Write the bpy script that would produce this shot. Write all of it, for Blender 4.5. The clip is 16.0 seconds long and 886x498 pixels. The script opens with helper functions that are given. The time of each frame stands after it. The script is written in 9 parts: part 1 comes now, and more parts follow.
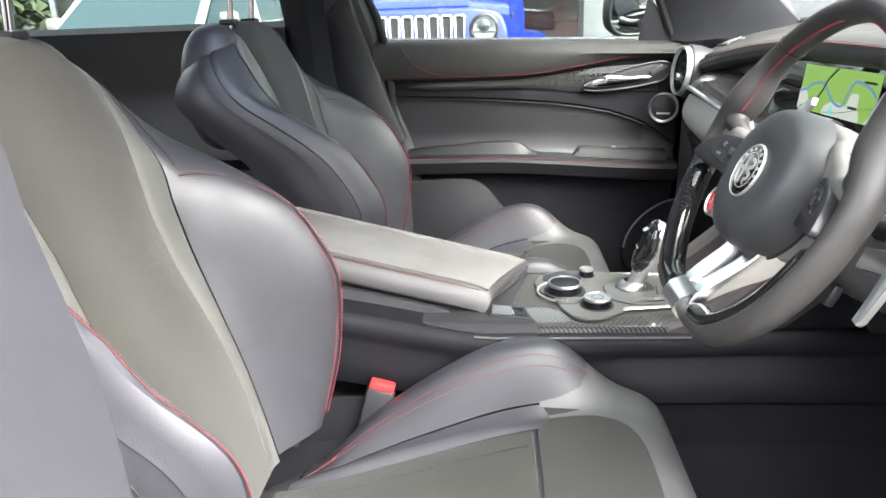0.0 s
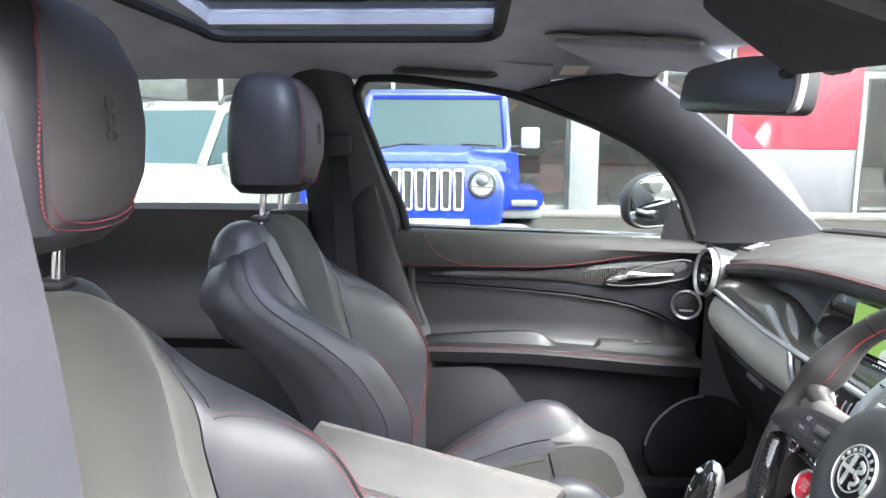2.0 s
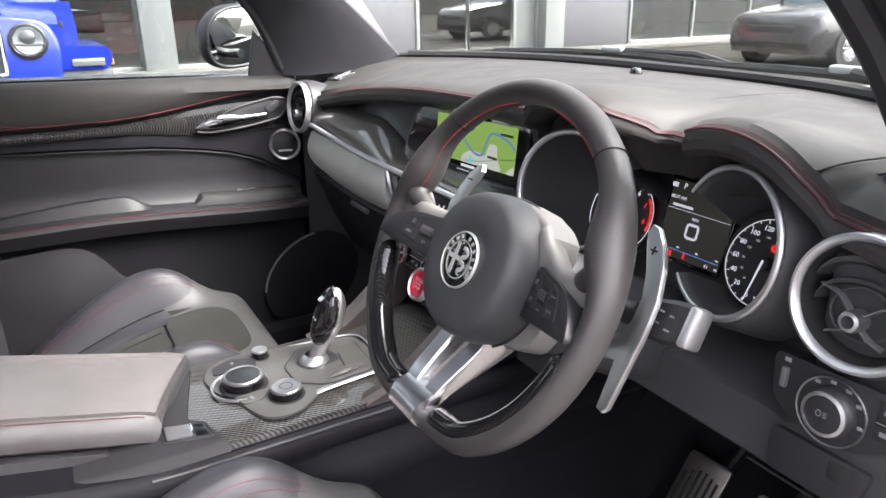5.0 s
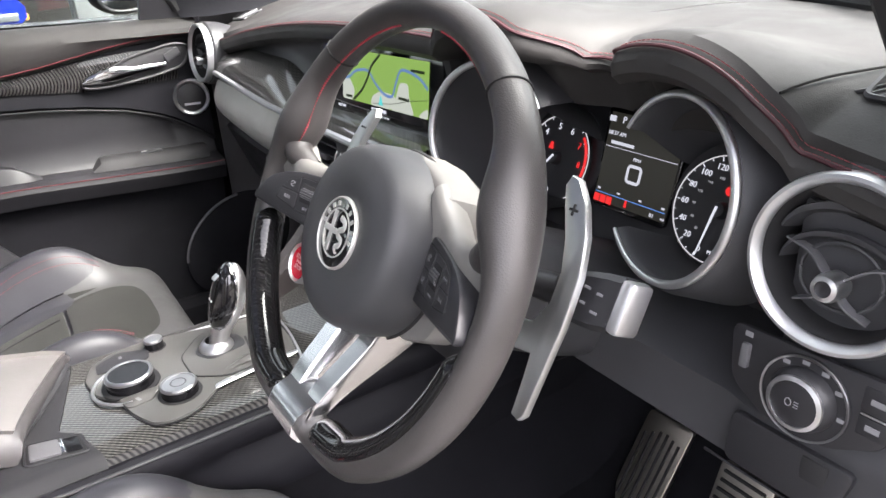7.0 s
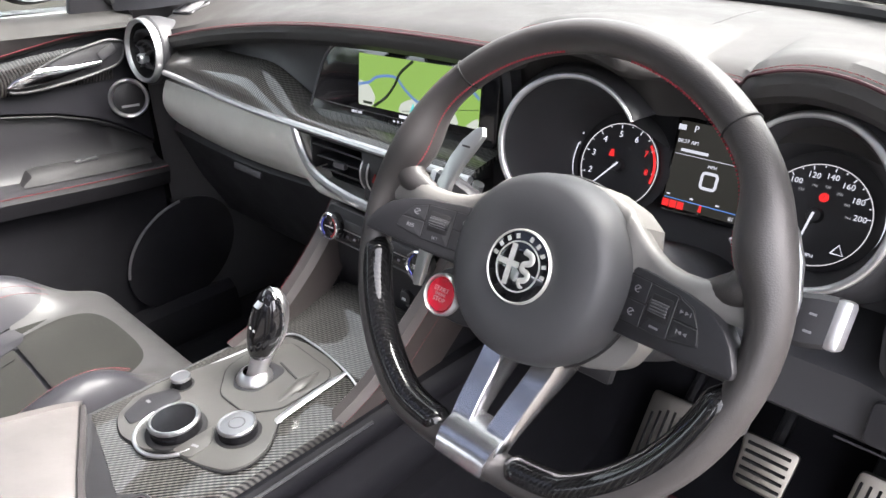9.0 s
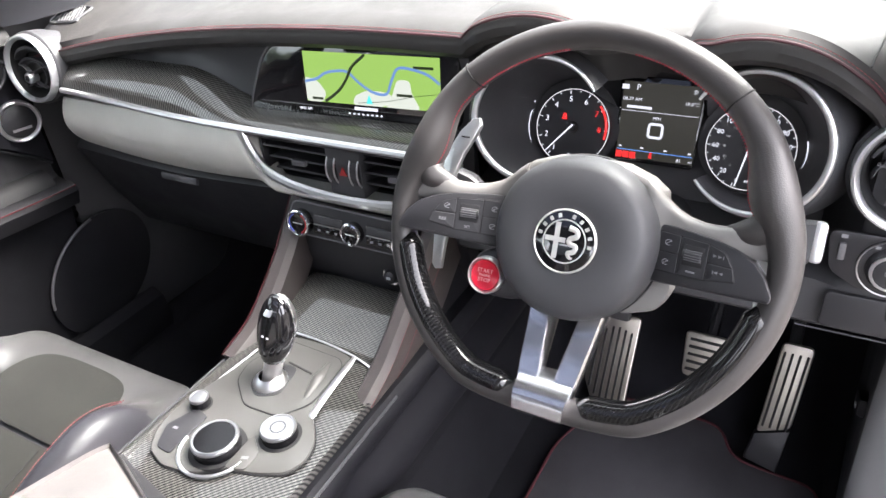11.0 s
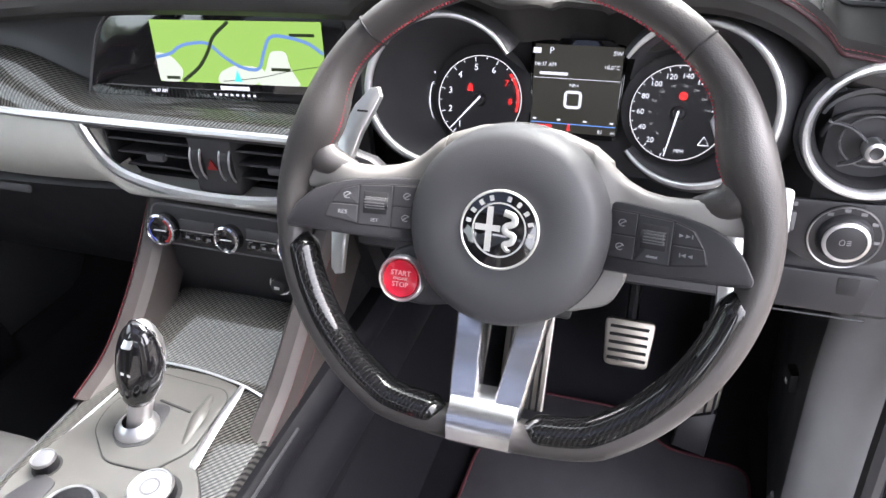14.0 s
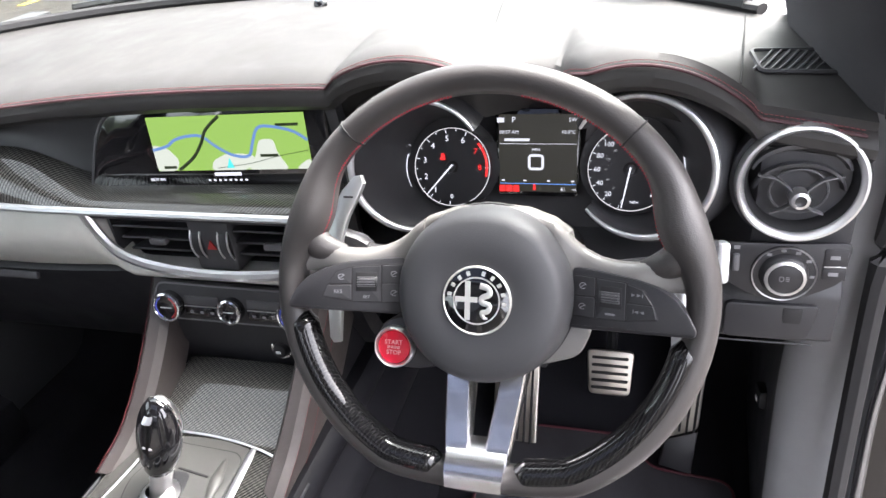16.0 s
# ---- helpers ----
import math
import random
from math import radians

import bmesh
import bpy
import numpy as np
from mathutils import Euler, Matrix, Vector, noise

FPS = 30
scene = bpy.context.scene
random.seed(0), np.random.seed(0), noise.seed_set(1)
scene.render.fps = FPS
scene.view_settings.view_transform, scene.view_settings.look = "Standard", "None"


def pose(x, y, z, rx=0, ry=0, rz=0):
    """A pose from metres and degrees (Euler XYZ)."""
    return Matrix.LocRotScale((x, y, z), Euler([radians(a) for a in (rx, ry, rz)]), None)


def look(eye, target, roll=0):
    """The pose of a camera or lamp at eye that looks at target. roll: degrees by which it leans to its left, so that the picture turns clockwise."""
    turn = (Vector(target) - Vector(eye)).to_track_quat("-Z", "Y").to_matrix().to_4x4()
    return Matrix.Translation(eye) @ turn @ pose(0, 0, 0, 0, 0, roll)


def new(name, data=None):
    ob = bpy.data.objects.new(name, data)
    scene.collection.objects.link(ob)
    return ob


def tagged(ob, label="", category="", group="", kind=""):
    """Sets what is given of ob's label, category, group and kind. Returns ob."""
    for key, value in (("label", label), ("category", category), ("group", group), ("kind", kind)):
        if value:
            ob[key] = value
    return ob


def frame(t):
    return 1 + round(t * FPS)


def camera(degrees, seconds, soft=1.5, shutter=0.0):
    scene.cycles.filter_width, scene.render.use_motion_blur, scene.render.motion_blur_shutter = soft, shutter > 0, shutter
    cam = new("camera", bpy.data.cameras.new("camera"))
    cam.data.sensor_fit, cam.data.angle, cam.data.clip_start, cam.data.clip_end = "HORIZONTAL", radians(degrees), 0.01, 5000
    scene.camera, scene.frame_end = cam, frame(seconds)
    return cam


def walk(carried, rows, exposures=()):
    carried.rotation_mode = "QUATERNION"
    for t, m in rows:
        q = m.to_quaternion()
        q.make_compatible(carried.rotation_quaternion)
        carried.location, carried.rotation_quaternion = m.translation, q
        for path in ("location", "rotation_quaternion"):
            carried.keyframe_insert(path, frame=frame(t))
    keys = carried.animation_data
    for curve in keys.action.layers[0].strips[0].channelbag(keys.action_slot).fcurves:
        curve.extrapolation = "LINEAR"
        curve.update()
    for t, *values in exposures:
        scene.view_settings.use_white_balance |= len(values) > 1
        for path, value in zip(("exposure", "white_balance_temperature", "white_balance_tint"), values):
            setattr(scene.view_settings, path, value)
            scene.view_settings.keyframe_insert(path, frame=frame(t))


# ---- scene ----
# Car space: x ahead, y to the passenger side, z up from the ground; the wheel hub is near x = 0.
cam = camera(64.9, 16.0)
PATH = [
    (0.0, -0.2654, -1.1365, 1.2125, 70.88, 2.11, 3.80),
    (0.5, -0.2945, -1.1056, 1.2567, 74.23, 1.15, 2.90),
    (1.0, -0.3273, -1.0875, 1.2924, 76.54, 0.24, 3.27),
    (1.5, -0.3537, -1.0728, 1.3185, 78.77, -0.21, 3.59),
    (2.0, -0.3674, -1.0507, 1.3506, 81.46, -0.36, 2.78),
    (2.5, -0.3906, -1.0169, 1.3677, 82.97, -0.40, -0.07),
    (3.0, -0.4017, -0.9786, 1.3617, 80.50, -1.49, -9.50),
    (3.5, -0.3889, -0.9702, 1.3570, 78.26, -1.11, -17.66),
    (4.0, -0.3733, -0.9642, 1.3344, 75.78, -0.14, -23.97),
    (4.5, -0.3684, -0.9592, 1.3098, 72.85, 0.44, -26.90),
    (5.0, -0.3380, -0.9596, 1.2881, 70.05, 0.68, -29.92),
    (7.5, -0.1918, -0.8569, 1.2519, 64.72, 3.48, -33.40),
    (8.0, -0.2480, -0.8413, 1.2578, 64.25, 3.05, -32.31),
    (8.5, -0.3164, -0.7754, 1.2808, 64.06, 2.27, -36.34),
    (9.0, -0.3765, -0.6911, 1.2967, 63.01, 1.32, -46.00),
    (11.5, -0.5144, -0.5756, 1.3829, 57.19, 4.94, -63.86),
    (12.0, -0.4996, -0.5657, 1.3821, 57.08, 5.27, -66.58),
    (12.5, -0.4851, -0.5570, 1.3824, 57.91, 4.98, -67.82),
    (13.0, -0.4738, -0.5501, 1.3753, 58.53, 4.42, -68.48),
    (13.5, -0.4566, -0.5364, 1.3503, 58.05, 3.57, -68.99),
    (14.0, -0.4172, -0.5101, 1.3088, 56.56, 2.85, -71.61),
    (14.5, -0.3930, -0.4922, 1.2975, 56.50, 3.32, -75.37),
    (15.0, -0.3960, -0.4935, 1.3065, 56.54, 3.79, -76.79),
    (15.5, -0.4177, -0.5124, 1.3474, 57.37, 4.59, -76.55),
    (16.0, -0.4553, -0.5307, 1.3811, 58.51, 6.06, -75.00),
]
# The film camera opens up as it turns from the windows to the cabin.
walk(cam, [(t, pose(*p)) for t, *p in PATH], [(0.0, 3.68, 6450, 9), (1.0, 3.56, 6350, 9), (2.3, 3.88, 6200, 11), (3.5, 3.32, 6350, 15), (5.0, 3.30, 6500, 18), (7.5, 3.60, 6550, 16), (9.0, 3.72, 6550, 16), (11.5, 4.12, 6500, 16), (13.5, 4.16, 6450, 16), (14.8, 4.32, 6450, 17), (16.0, 4.04, 6500, 16)])

# World, sun and exposure
world = bpy.data.worlds.new("sky")
scene.world = world
world.use_nodes = True
SUN_ELEV, SUN_TURN = radians(50), radians(136)
_nt = world.node_tree
_sky = _nt.nodes.new("ShaderNodeTexSky")
_sky.sky_type, _sky.sun_disc = "NISHITA", False
_sky.sun_elevation, _sky.sun_rotation = SUN_ELEV, SUN_TURN
_sky.air_density, _sky.dust_density, _sky.ozone_density = 1.0, 6.0, 1.0
_soft = _nt.nodes.new("ShaderNodeHueSaturation")
_soft.inputs["Saturation"].default_value = 0.25
_nt.links.new(_sky.outputs[0], _soft.inputs["Color"])
_nt.links.new(_soft.outputs[0], _nt.nodes["Background"].inputs["Color"])
_nt.nodes["Background"].inputs["Strength"].default_value = 0.15
_sun = new("sun", bpy.data.lights.new("sun", "SUN"))
_sun.data.energy, _sun.data.angle, _sun.data.color = 1.20, radians(45), (1.0, 0.97, 0.92)
_sun.matrix_world = look((math.sin(SUN_TURN) * math.cos(SUN_ELEV) * 30, math.cos(SUN_TURN) * math.cos(SUN_ELEV) * 30, math.sin(SUN_ELEV) * 30), (0, 0, 0))


# Materials
class Mat:
    """Small builder for node materials."""

    def __init__(self, name, base, rough=0.5, metal=0.0, coat=0.0, spec=0.5, sheen=0.0):
        self.m = bpy.data.materials.new(name)
        self.m.use_nodes = True
        self.n, self.l = self.m.node_tree.nodes, self.m.node_tree.links
        self.b = self.n["Principled BSDF"]
        i = self.b.inputs
        i["Base Color"].default_value = (*base, 1)
        i["Roughness"].default_value, i["Metallic"].default_value = rough, metal
        i["Coat Weight"].default_value, i["Coat Roughness"].default_value = coat, 0.04
        i["Specular IOR Level"].default_value, i["Sheen Weight"].default_value = spec, sheen
        self.base, self.rough = base, rough
        self.c = self.n.new("ShaderNodeTexCoord").outputs["Object"]
        self.h = None

    def noise(self, scale, detail=4, rough=0.6):
        t = self.n.new("ShaderNodeTexNoise")
        t.inputs["Scale"].default_value, t.inputs["Detail"].default_value, t.inputs["Roughness"].default_value = scale, detail, rough
        self.l.new(self.c, t.inputs["Vector"])
        return t.outputs["Fac"]

    def cells(self, scale, feature="F1"):
        t = self.n.new("ShaderNodeTexVoronoi")
        t.feature = feature
        t.inputs["Scale"].default_value = scale
        self.l.new(self.c, t.inputs["Vector"])
        return t.outputs["Distance"]

    def ramp(self, fac, lo, hi, a, b):
        r = self.n.new("ShaderNodeMapRange")
        for k, v in enumerate((lo, hi, a, b)):
            r.inputs[1 + k].default_value = v
        self.l.new(fac, r.inputs[0])
        return r.outputs[0]

    def blend(self, fac, a, b):
        x = self.n.new("ShaderNodeMix")
        x.data_type = "RGBA"
        x.inputs["A"].default_value, x.inputs["B"].default_value = (*a, 1), (*b, 1)
        self.l.new(fac, x.inputs["Factor"])
        return x.outputs["Result"]

    def colour(self, fac, a, b):
        self.l.new(self.blend(fac, a, b), self.b.inputs["Base Color"])
        return self

    def vary(self, scale=9, amount=0.25, rough=0.12):
        """Blotches in colour and gloss."""
        f = self.noise(scale, 5)
        k = self.ramp(f, 0.3, 0.7, 1 - amount, 1 + amount)
        v = self.n.new("ShaderNodeVectorMath")
        v.operation = "SCALE"
        v.inputs[0].default_value = self.base
        self.l.new(k, v.inputs["Scale"])
        self.l.new(v.outputs[0], self.b.inputs["Base Color"])
        self.l.new(self.ramp(self.noise(scale * 2.3, 4), 0.3, 0.7, self.rough - rough, self.rough + rough), self.b.inputs["Roughness"])
        return self

    def bump(self, fac, strength=0.2, dist=0.001):
        p = self.n.new("ShaderNodeBump")
        p.inputs["Strength"].default_value, p.inputs["Distance"].default_value = strength, dist
        self.l.new(fac, p.inputs["Height"])
        if self.h:
            self.l.new(self.h, p.inputs["Normal"])
        self.h = p.outputs[0]
        self.l.new(self.h, self.b.inputs["Normal"])
        return self

    def glow(self, colour, strength):
        self.b.inputs["Emission Color"].default_value, self.b.inputs["Emission Strength"].default_value = (*colour, 1), strength
        return self


def leather(name, base, rough=0.42, spec=0.5):
    a = Mat(name, base, rough, spec=spec).vary(7, 0.18, 0.07)
    a.bump(a.cells(900), 0.22, 0.0006).bump(a.noise(60), 0.12, 0.002)
    return a.m


def plastic(name, base, rough=0.5, grain=1400, strength=0.2, spec=0.5):
    a = Mat(name, base, rough, spec=spec).vary(6, 0.12, 0.06)
    a.bump(a.cells(grain), strength, 0.0004)
    return a.m


def metal(name, base, rough, brushed=0):
    a = Mat(name, base, rough, 1.0).vary(20, 0.05, 0.04)
    if brushed:
        a.bump(a.noise(brushed), 0.05, 0.0005)
    return a.m


def cloth(name, base, scale=900, sheen=0.3):
    a = Mat(name, base, 0.95, spec=0.15, sheen=sheen).vary(5, 0.22, 0.03)
    a.bump(a.noise(scale, 6, 0.8), 0.5, 0.0012)
    return a.m


def glow(name, colour, strength):
    return Mat(name, (0.01, 0.01, 0.01), 0.4).glow(colour, strength).m


def paint(name, base, rough=0.25):
    a = Mat(name, base, rough, coat=0.8).vary(3, 0.06, 0.04)
    return a.m


def glass(name, tint, reflect=1.0, least=0.02):
    """A thin pane: clear, with a gloss that grows at the rim."""
    a = Mat(name, tint, 0.0)
    clear, gloss, mix, fre = (a.n.new("ShaderNode" + k) for k in ("BsdfTransparent", "BsdfGlossy", "MixShader", "LayerWeight"))
    clear.inputs["Color"].default_value, gloss.inputs["Roughness"].default_value = (*tint, 1), 0.01
    fre.inputs["Blend"].default_value = 0.5
    p = a.n.new("ShaderNodeMath")
    p.operation = "POWER"
    p.inputs[1].default_value = 4.0
    a.l.new(fre.outputs["Facing"], p.inputs[0])
    a.l.new(a.ramp(p.outputs[0], 0, 1, least * reflect, 0.6 * reflect), mix.inputs[0])
    a.l.new(clear.outputs[0], mix.inputs[1])
    a.l.new(gloss.outputs[0], mix.inputs[2])
    a.l.new(mix.outputs[0], a.n["Material Output"].inputs["Surface"])
    return a.m


def carbon(name, pitch=0.0036, deep=(0.105, 0.103, 0.096), cross=0.62, coat=1.0):
    """Twill weave under clear lacquer."""
    a = Mat(name, (0.02, 0.02, 0.02), 0.35, coat=coat, spec=0.06)
    w = []
    for turn, k in ((-0.88, 1.0), (0.69, 1.6)):
        mp = a.n.new("ShaderNodeMapping")
        mp.inputs["Rotation"].default_value = (0.25, 0.35, turn)
        a.l.new(a.c, mp.inputs["Vector"])
        t = a.n.new("ShaderNodeTexWave")
        t.inputs["Scale"].default_value, t.inputs["Distortion"].default_value = 0.314 / pitch / k, 0.0
        a.l.new(mp.outputs[0], t.inputs["Vector"])
        w.append(t.outputs["Fac"])
    f = a.n.new("ShaderNodeMath")
    f.operation = "MULTIPLY_ADD"
    f.inputs[2].default_value = 0.0
    a.l.new(w[0], f.inputs[0])
    a.l.new(a.ramp(w[1], 0, 1, cross, 1), f.inputs[1])
    a.colour(f.outputs[0], (0.004, 0.004, 0.005), deep)
    a.l.new(a.ramp(f.outputs[0], 0, 1, 0.5, 0.25), a.b.inputs["Roughness"])
    return a.m


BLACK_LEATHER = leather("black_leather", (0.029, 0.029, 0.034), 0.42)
# Armrest lid: black leather, with the sky's light put into its colour.
ARM_LIT_LEATHER = leather("armrest_lit_leather", (0.15, 0.14, 0.135), 0.45)
DOOR_LEATHER = leather("door_leather", (0.013, 0.013, 0.015), 0.45)
DASH_LEATHER = leather("dash_leather", (0.037, 0.0356, 0.0345), 0.60, 0.34)
WHEEL_LEATHER = leather("wheel_leather", (0.043, 0.040, 0.039), 0.40)
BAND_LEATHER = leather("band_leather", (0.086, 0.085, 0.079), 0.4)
KNEE_LEATHER = leather("knee_leather", (0.046, 0.039, 0.038), 0.42)
# Same armrest leather, toned darker for the shaded side.
ARM_SHADE_LEATHER = leather("armrest_shade_leather", (0.052, 0.049, 0.050), 0.42)
# Headrest face: black leather paled for light from the open door.
HEAD_LIT_LEATHER = leather("headrest_lit_leather", (0.066, 0.060, 0.062), 0.5)
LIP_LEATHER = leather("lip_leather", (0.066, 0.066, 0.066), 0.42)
SUEDE = cloth("suede", (0.028, 0.0272, 0.0236), 1500, 0.12)
CUSHION_SUEDE = cloth("cushion_suede", (0.0215, 0.0220, 0.0195), 1500, 0.08)
# Dark roof cloth, with veiling glare put into its pale colour.
HAZE_HEADLINER = cloth("headliner", (0.42, 0.43, 0.485), 700, 0.25)
PILLAR_CLOTH = cloth("pillar_cloth", (0.040, 0.041, 0.047), 700, 0.1)
POST_CLOTH = cloth("post_cloth", (0.022, 0.0225, 0.027), 700, 0.1)
CARPET = cloth("carpet", (0.013, 0.013, 0.0155), 500, 0.0)
BLACK_PLASTIC = plastic("black_plastic", (0.020, 0.020, 0.0225), 0.45)
SOFT_PLASTIC = plastic("soft_plastic", (0.041, 0.0415, 0.045), 0.5)
TRAY_PLASTIC = plastic("tray_plastic", (0.026, 0.026, 0.028), 0.5, spec=0.25)
PAD_PLASTIC = plastic("pad_plastic", (0.047, 0.048, 0.051), 0.5)
PLATE_GREY = plastic("plate_grey_satin", (0.076, 0.075, 0.071), 0.36, 1800, 0.1)
BADGE_SILVER = Mat("badge_silver", (0.60, 0.60, 0.57), 0.42, 0.55).m
GREY_PLASTIC = plastic("grey_plastic", (0.10, 0.10, 0.105), 0.5)
SILL_PLASTIC = plastic("sill_plastic", (0.26, 0.26, 0.265), 0.45)
GLOSS_BLACK = Mat("gloss_black", (0.006, 0.006, 0.007), 0.06, coat=1.0).m
RUBBER = plastic("rubber", (0.012, 0.012, 0.013), 0.7)
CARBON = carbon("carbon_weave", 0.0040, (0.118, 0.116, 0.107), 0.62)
FOLD_SHADE_CARBON = carbon("fold_shade_carbon", 0.0044, (0.060, 0.058, 0.055), 0.9, 0.1)
WHEEL_CARBON = carbon("wheel_carbon", 0.0030, (0.0110, 0.0110, 0.0107), 0.9)
DOOR_CARBON = carbon("door_carbon", 0.0036, (0.040, 0.038, 0.036), 0.7)
CHROME = metal("chrome", (0.8, 0.8, 0.82), 0.12)
KNOB_SILVER = metal("knob_silver", (0.42, 0.42, 0.43), 0.36)
SATIN = metal("satin_silver", (0.72, 0.72, 0.73), 0.36, 900)
RIM_SILVER = metal("rim_silver", (0.78, 0.79, 0.8), 0.42)
BLADE = Mat("blade_grey", (0.55, 0.545, 0.50), 0.42, 0.12).vary(8, 0.1, 0.05).m
PADDLE_METAL = metal("paddle_metal", (0.66, 0.68, 0.68), 0.36, 700)
RED_THREAD = Mat("red_thread", (0.18, 0.03, 0.04), 0.7).m
DARK_THREAD = Mat("dark_thread", (0.01, 0.01, 0.01), 0.8).m
RIM_THREAD = Mat("bright_red_thread", (0.42, 0.045, 0.065), 0.7).m
DASH_THREAD = Mat("dash_red_thread", (0.30, 0.07, 0.08), 0.7).m
CONSOLE_BLACK = plastic("console_black", (0.009, 0.009, 0.0115), 0.6, spec=0.15)
RED_BUTTON = Mat("red_button", (0.55, 0.01, 0.03), 0.25, coat=0.6).vary(60, 0.1, 0.04).m
BUCKLE_RED = Mat("buckle_red", (0.75, 0.03, 0.03), 0.35).glow((1, 0.05, 0.03), 0.0).m
KNOB_BLACK = Mat("knob_black", (0.006, 0.006, 0.007), 0.2, spec=0.22).m
DIM_MARK = Mat("dim_mark", (0.2, 0.2, 0.21), 0.5).m
SPOKE_GREY = Mat("spoke_grey", (0.165, 0.160, 0.151), 0.42).vary(14, 0.06, 0.04).m
WHITE_MARK = Mat("white_mark", (0.75, 0.75, 0.75), 0.5).m
LIT_WHITE = glow("lit_white", (0.85, 0.9, 1.0), 0.078)
DISPLAY_WHITE = glow("display_white", (0.85, 0.9, 1.0), 0.065)
LIT_RED = glow("lit_red", (1.0, 0.03, 0.03), 0.085)
LIT_BLUE = glow("lit_blue", (0.15, 0.4, 1.0), 0.07)
PANE = glass("pane", (0.70, 0.735, 0.72))
SCREEN_PANE = glass("screen_pane", (0.76, 0.79, 0.77), 1.0, 0.075)
DIM_MIRROR = Mat("dimmed_glass", (0.28, 0.28, 0.30), 0.30, 1.0).m
POLISHED = Mat("polished_aluminium", (0.85, 0.85, 0.86), 0.24, 1.0).m
MIRROR = Mat("mirror_glass", (0.85, 0.87, 0.87), 0.015, 1.0).m


# Geometry tools
def arr(*p):
    return np.array(p, float)


def cr(points, n):
    """n points on a smooth line through the given ones."""
    p = np.array(points, float)
    q = np.vstack([2 * p[0] - p[1], p, 2 * p[-1] - p[-2]])
    out = []
    for s in np.linspace(0, len(p) - 1, n):
        i = min(int(s), len(p) - 2)
        t = s - i
        a, b, c, d = q[i:i + 4]
        out.append(0.5 * (2 * b + (c - a) * t + (2 * a - 5 * b + 4 * c - d) * t * t + (3 * b - a - 3 * c + d) * t ** 3))
    return np.array(out)


def spread(points, n):
    """The same line with even steps."""
    p = np.array(points, float)
    d = np.concatenate([[0], np.cumsum(np.linalg.norm(np.diff(p, axis=0), axis=1))])
    s = np.linspace(0, d[-1], n)
    return np.stack([np.interp(s, d, p[:, k]) for k in range(p.shape[1])], 1)


def ease(a, b, x):
    t = np.clip((np.asarray(x, float) - a) / (b - a), 0, 1)
    return t * t * (3 - 2 * t)


def mesh(v, f):
    bm = bmesh.new()
    vs = [bm.verts.new(p) for p in v]
    for q in f:
        try:
            bm.faces.new([vs[i] for i in q])
        except ValueError:
            pass
    return bm


def grid(P, wrap_u=False, wrap_v=False, caps=False):
    """A skin over an array of points (nu, nv, 3)."""
    P = np.asarray(P, float)
    nu, nv = P.shape[:2]
    f = []
    for i in range(nu if wrap_u else nu - 1):
        for j in range(nv if wrap_v else nv - 1):
            a, b = (i + 1) % nu, (j + 1) % nv
            f.append((i * nv + j, a * nv + j, a * nv + b, i * nv + b))
    if caps:
        f.append(tuple(range(nv))[::-1])
        f.append(tuple((nu - 1) * nv + j for j in range(nv)))
    return mesh(P.reshape(-1, 3), f)


def shell(P, depth):
    """A sheet of points given thickness along a vector or an array of offsets."""
    P = np.asarray(P, float)
    Q = P + np.asarray(depth, float)
    nu, nv = P.shape[:2]
    k = nu * nv
    f = []
    for i in range(nu - 1):
        for j in range(nv - 1):
            a = i * nv + j
            f += [(a, a + nv, a + nv + 1, a + 1), (k + a, k + a + 1, k + a + nv + 1, k + a + nv)]
    rim = [j for j in range(nv)] + [i * nv + nv - 1 for i in range(1, nu)] + [(nu - 1) * nv + j for j in range(nv - 2, -1, -1)] + [i * nv for i in range(nu - 2, 0, -1)]
    for a, b in zip(rim, rim[1:] + rim[:1]):
        f.append((a, b, k + b, k + a))
    return mesh(np.vstack([P.reshape(-1, 3), Q.reshape(-1, 3)]), f)


def normals(P):
    P = np.asarray(P, float)
    n = np.cross(np.gradient(P, axis=0), np.gradient(P, axis=1))
    return n / np.maximum(np.linalg.norm(n, axis=2, keepdims=True), 1e-9)


def pad(P, puff=0.004, edge=0.008, sink=0.006, power=4):
    """A stuffed panel: the sheet P, swollen in the middle and turned in at its rim."""
    P = np.asarray(P, float)
    N = normals(P)
    nu, nv = P.shape[:2]
    a, b = np.abs(np.linspace(-1, 1, nu))[:, None], np.abs(np.linspace(-1, 1, nv))[None, :]
    k = (1 - a ** power) * (1 - b ** power)
    R = P + N * (puff * k)[..., None]
    wide = np.pad(R, ((1, 1), (1, 1), (0, 0)), mode="edge")
    NN = np.pad(N, ((1, 1), (1, 1), (0, 0)), mode="edge")
    rim = np.ones(wide.shape[:2], bool)
    rim[1:-1, 1:-1] = False
    wide[rim] -= NN[rim] * sink
    return grid(wide)


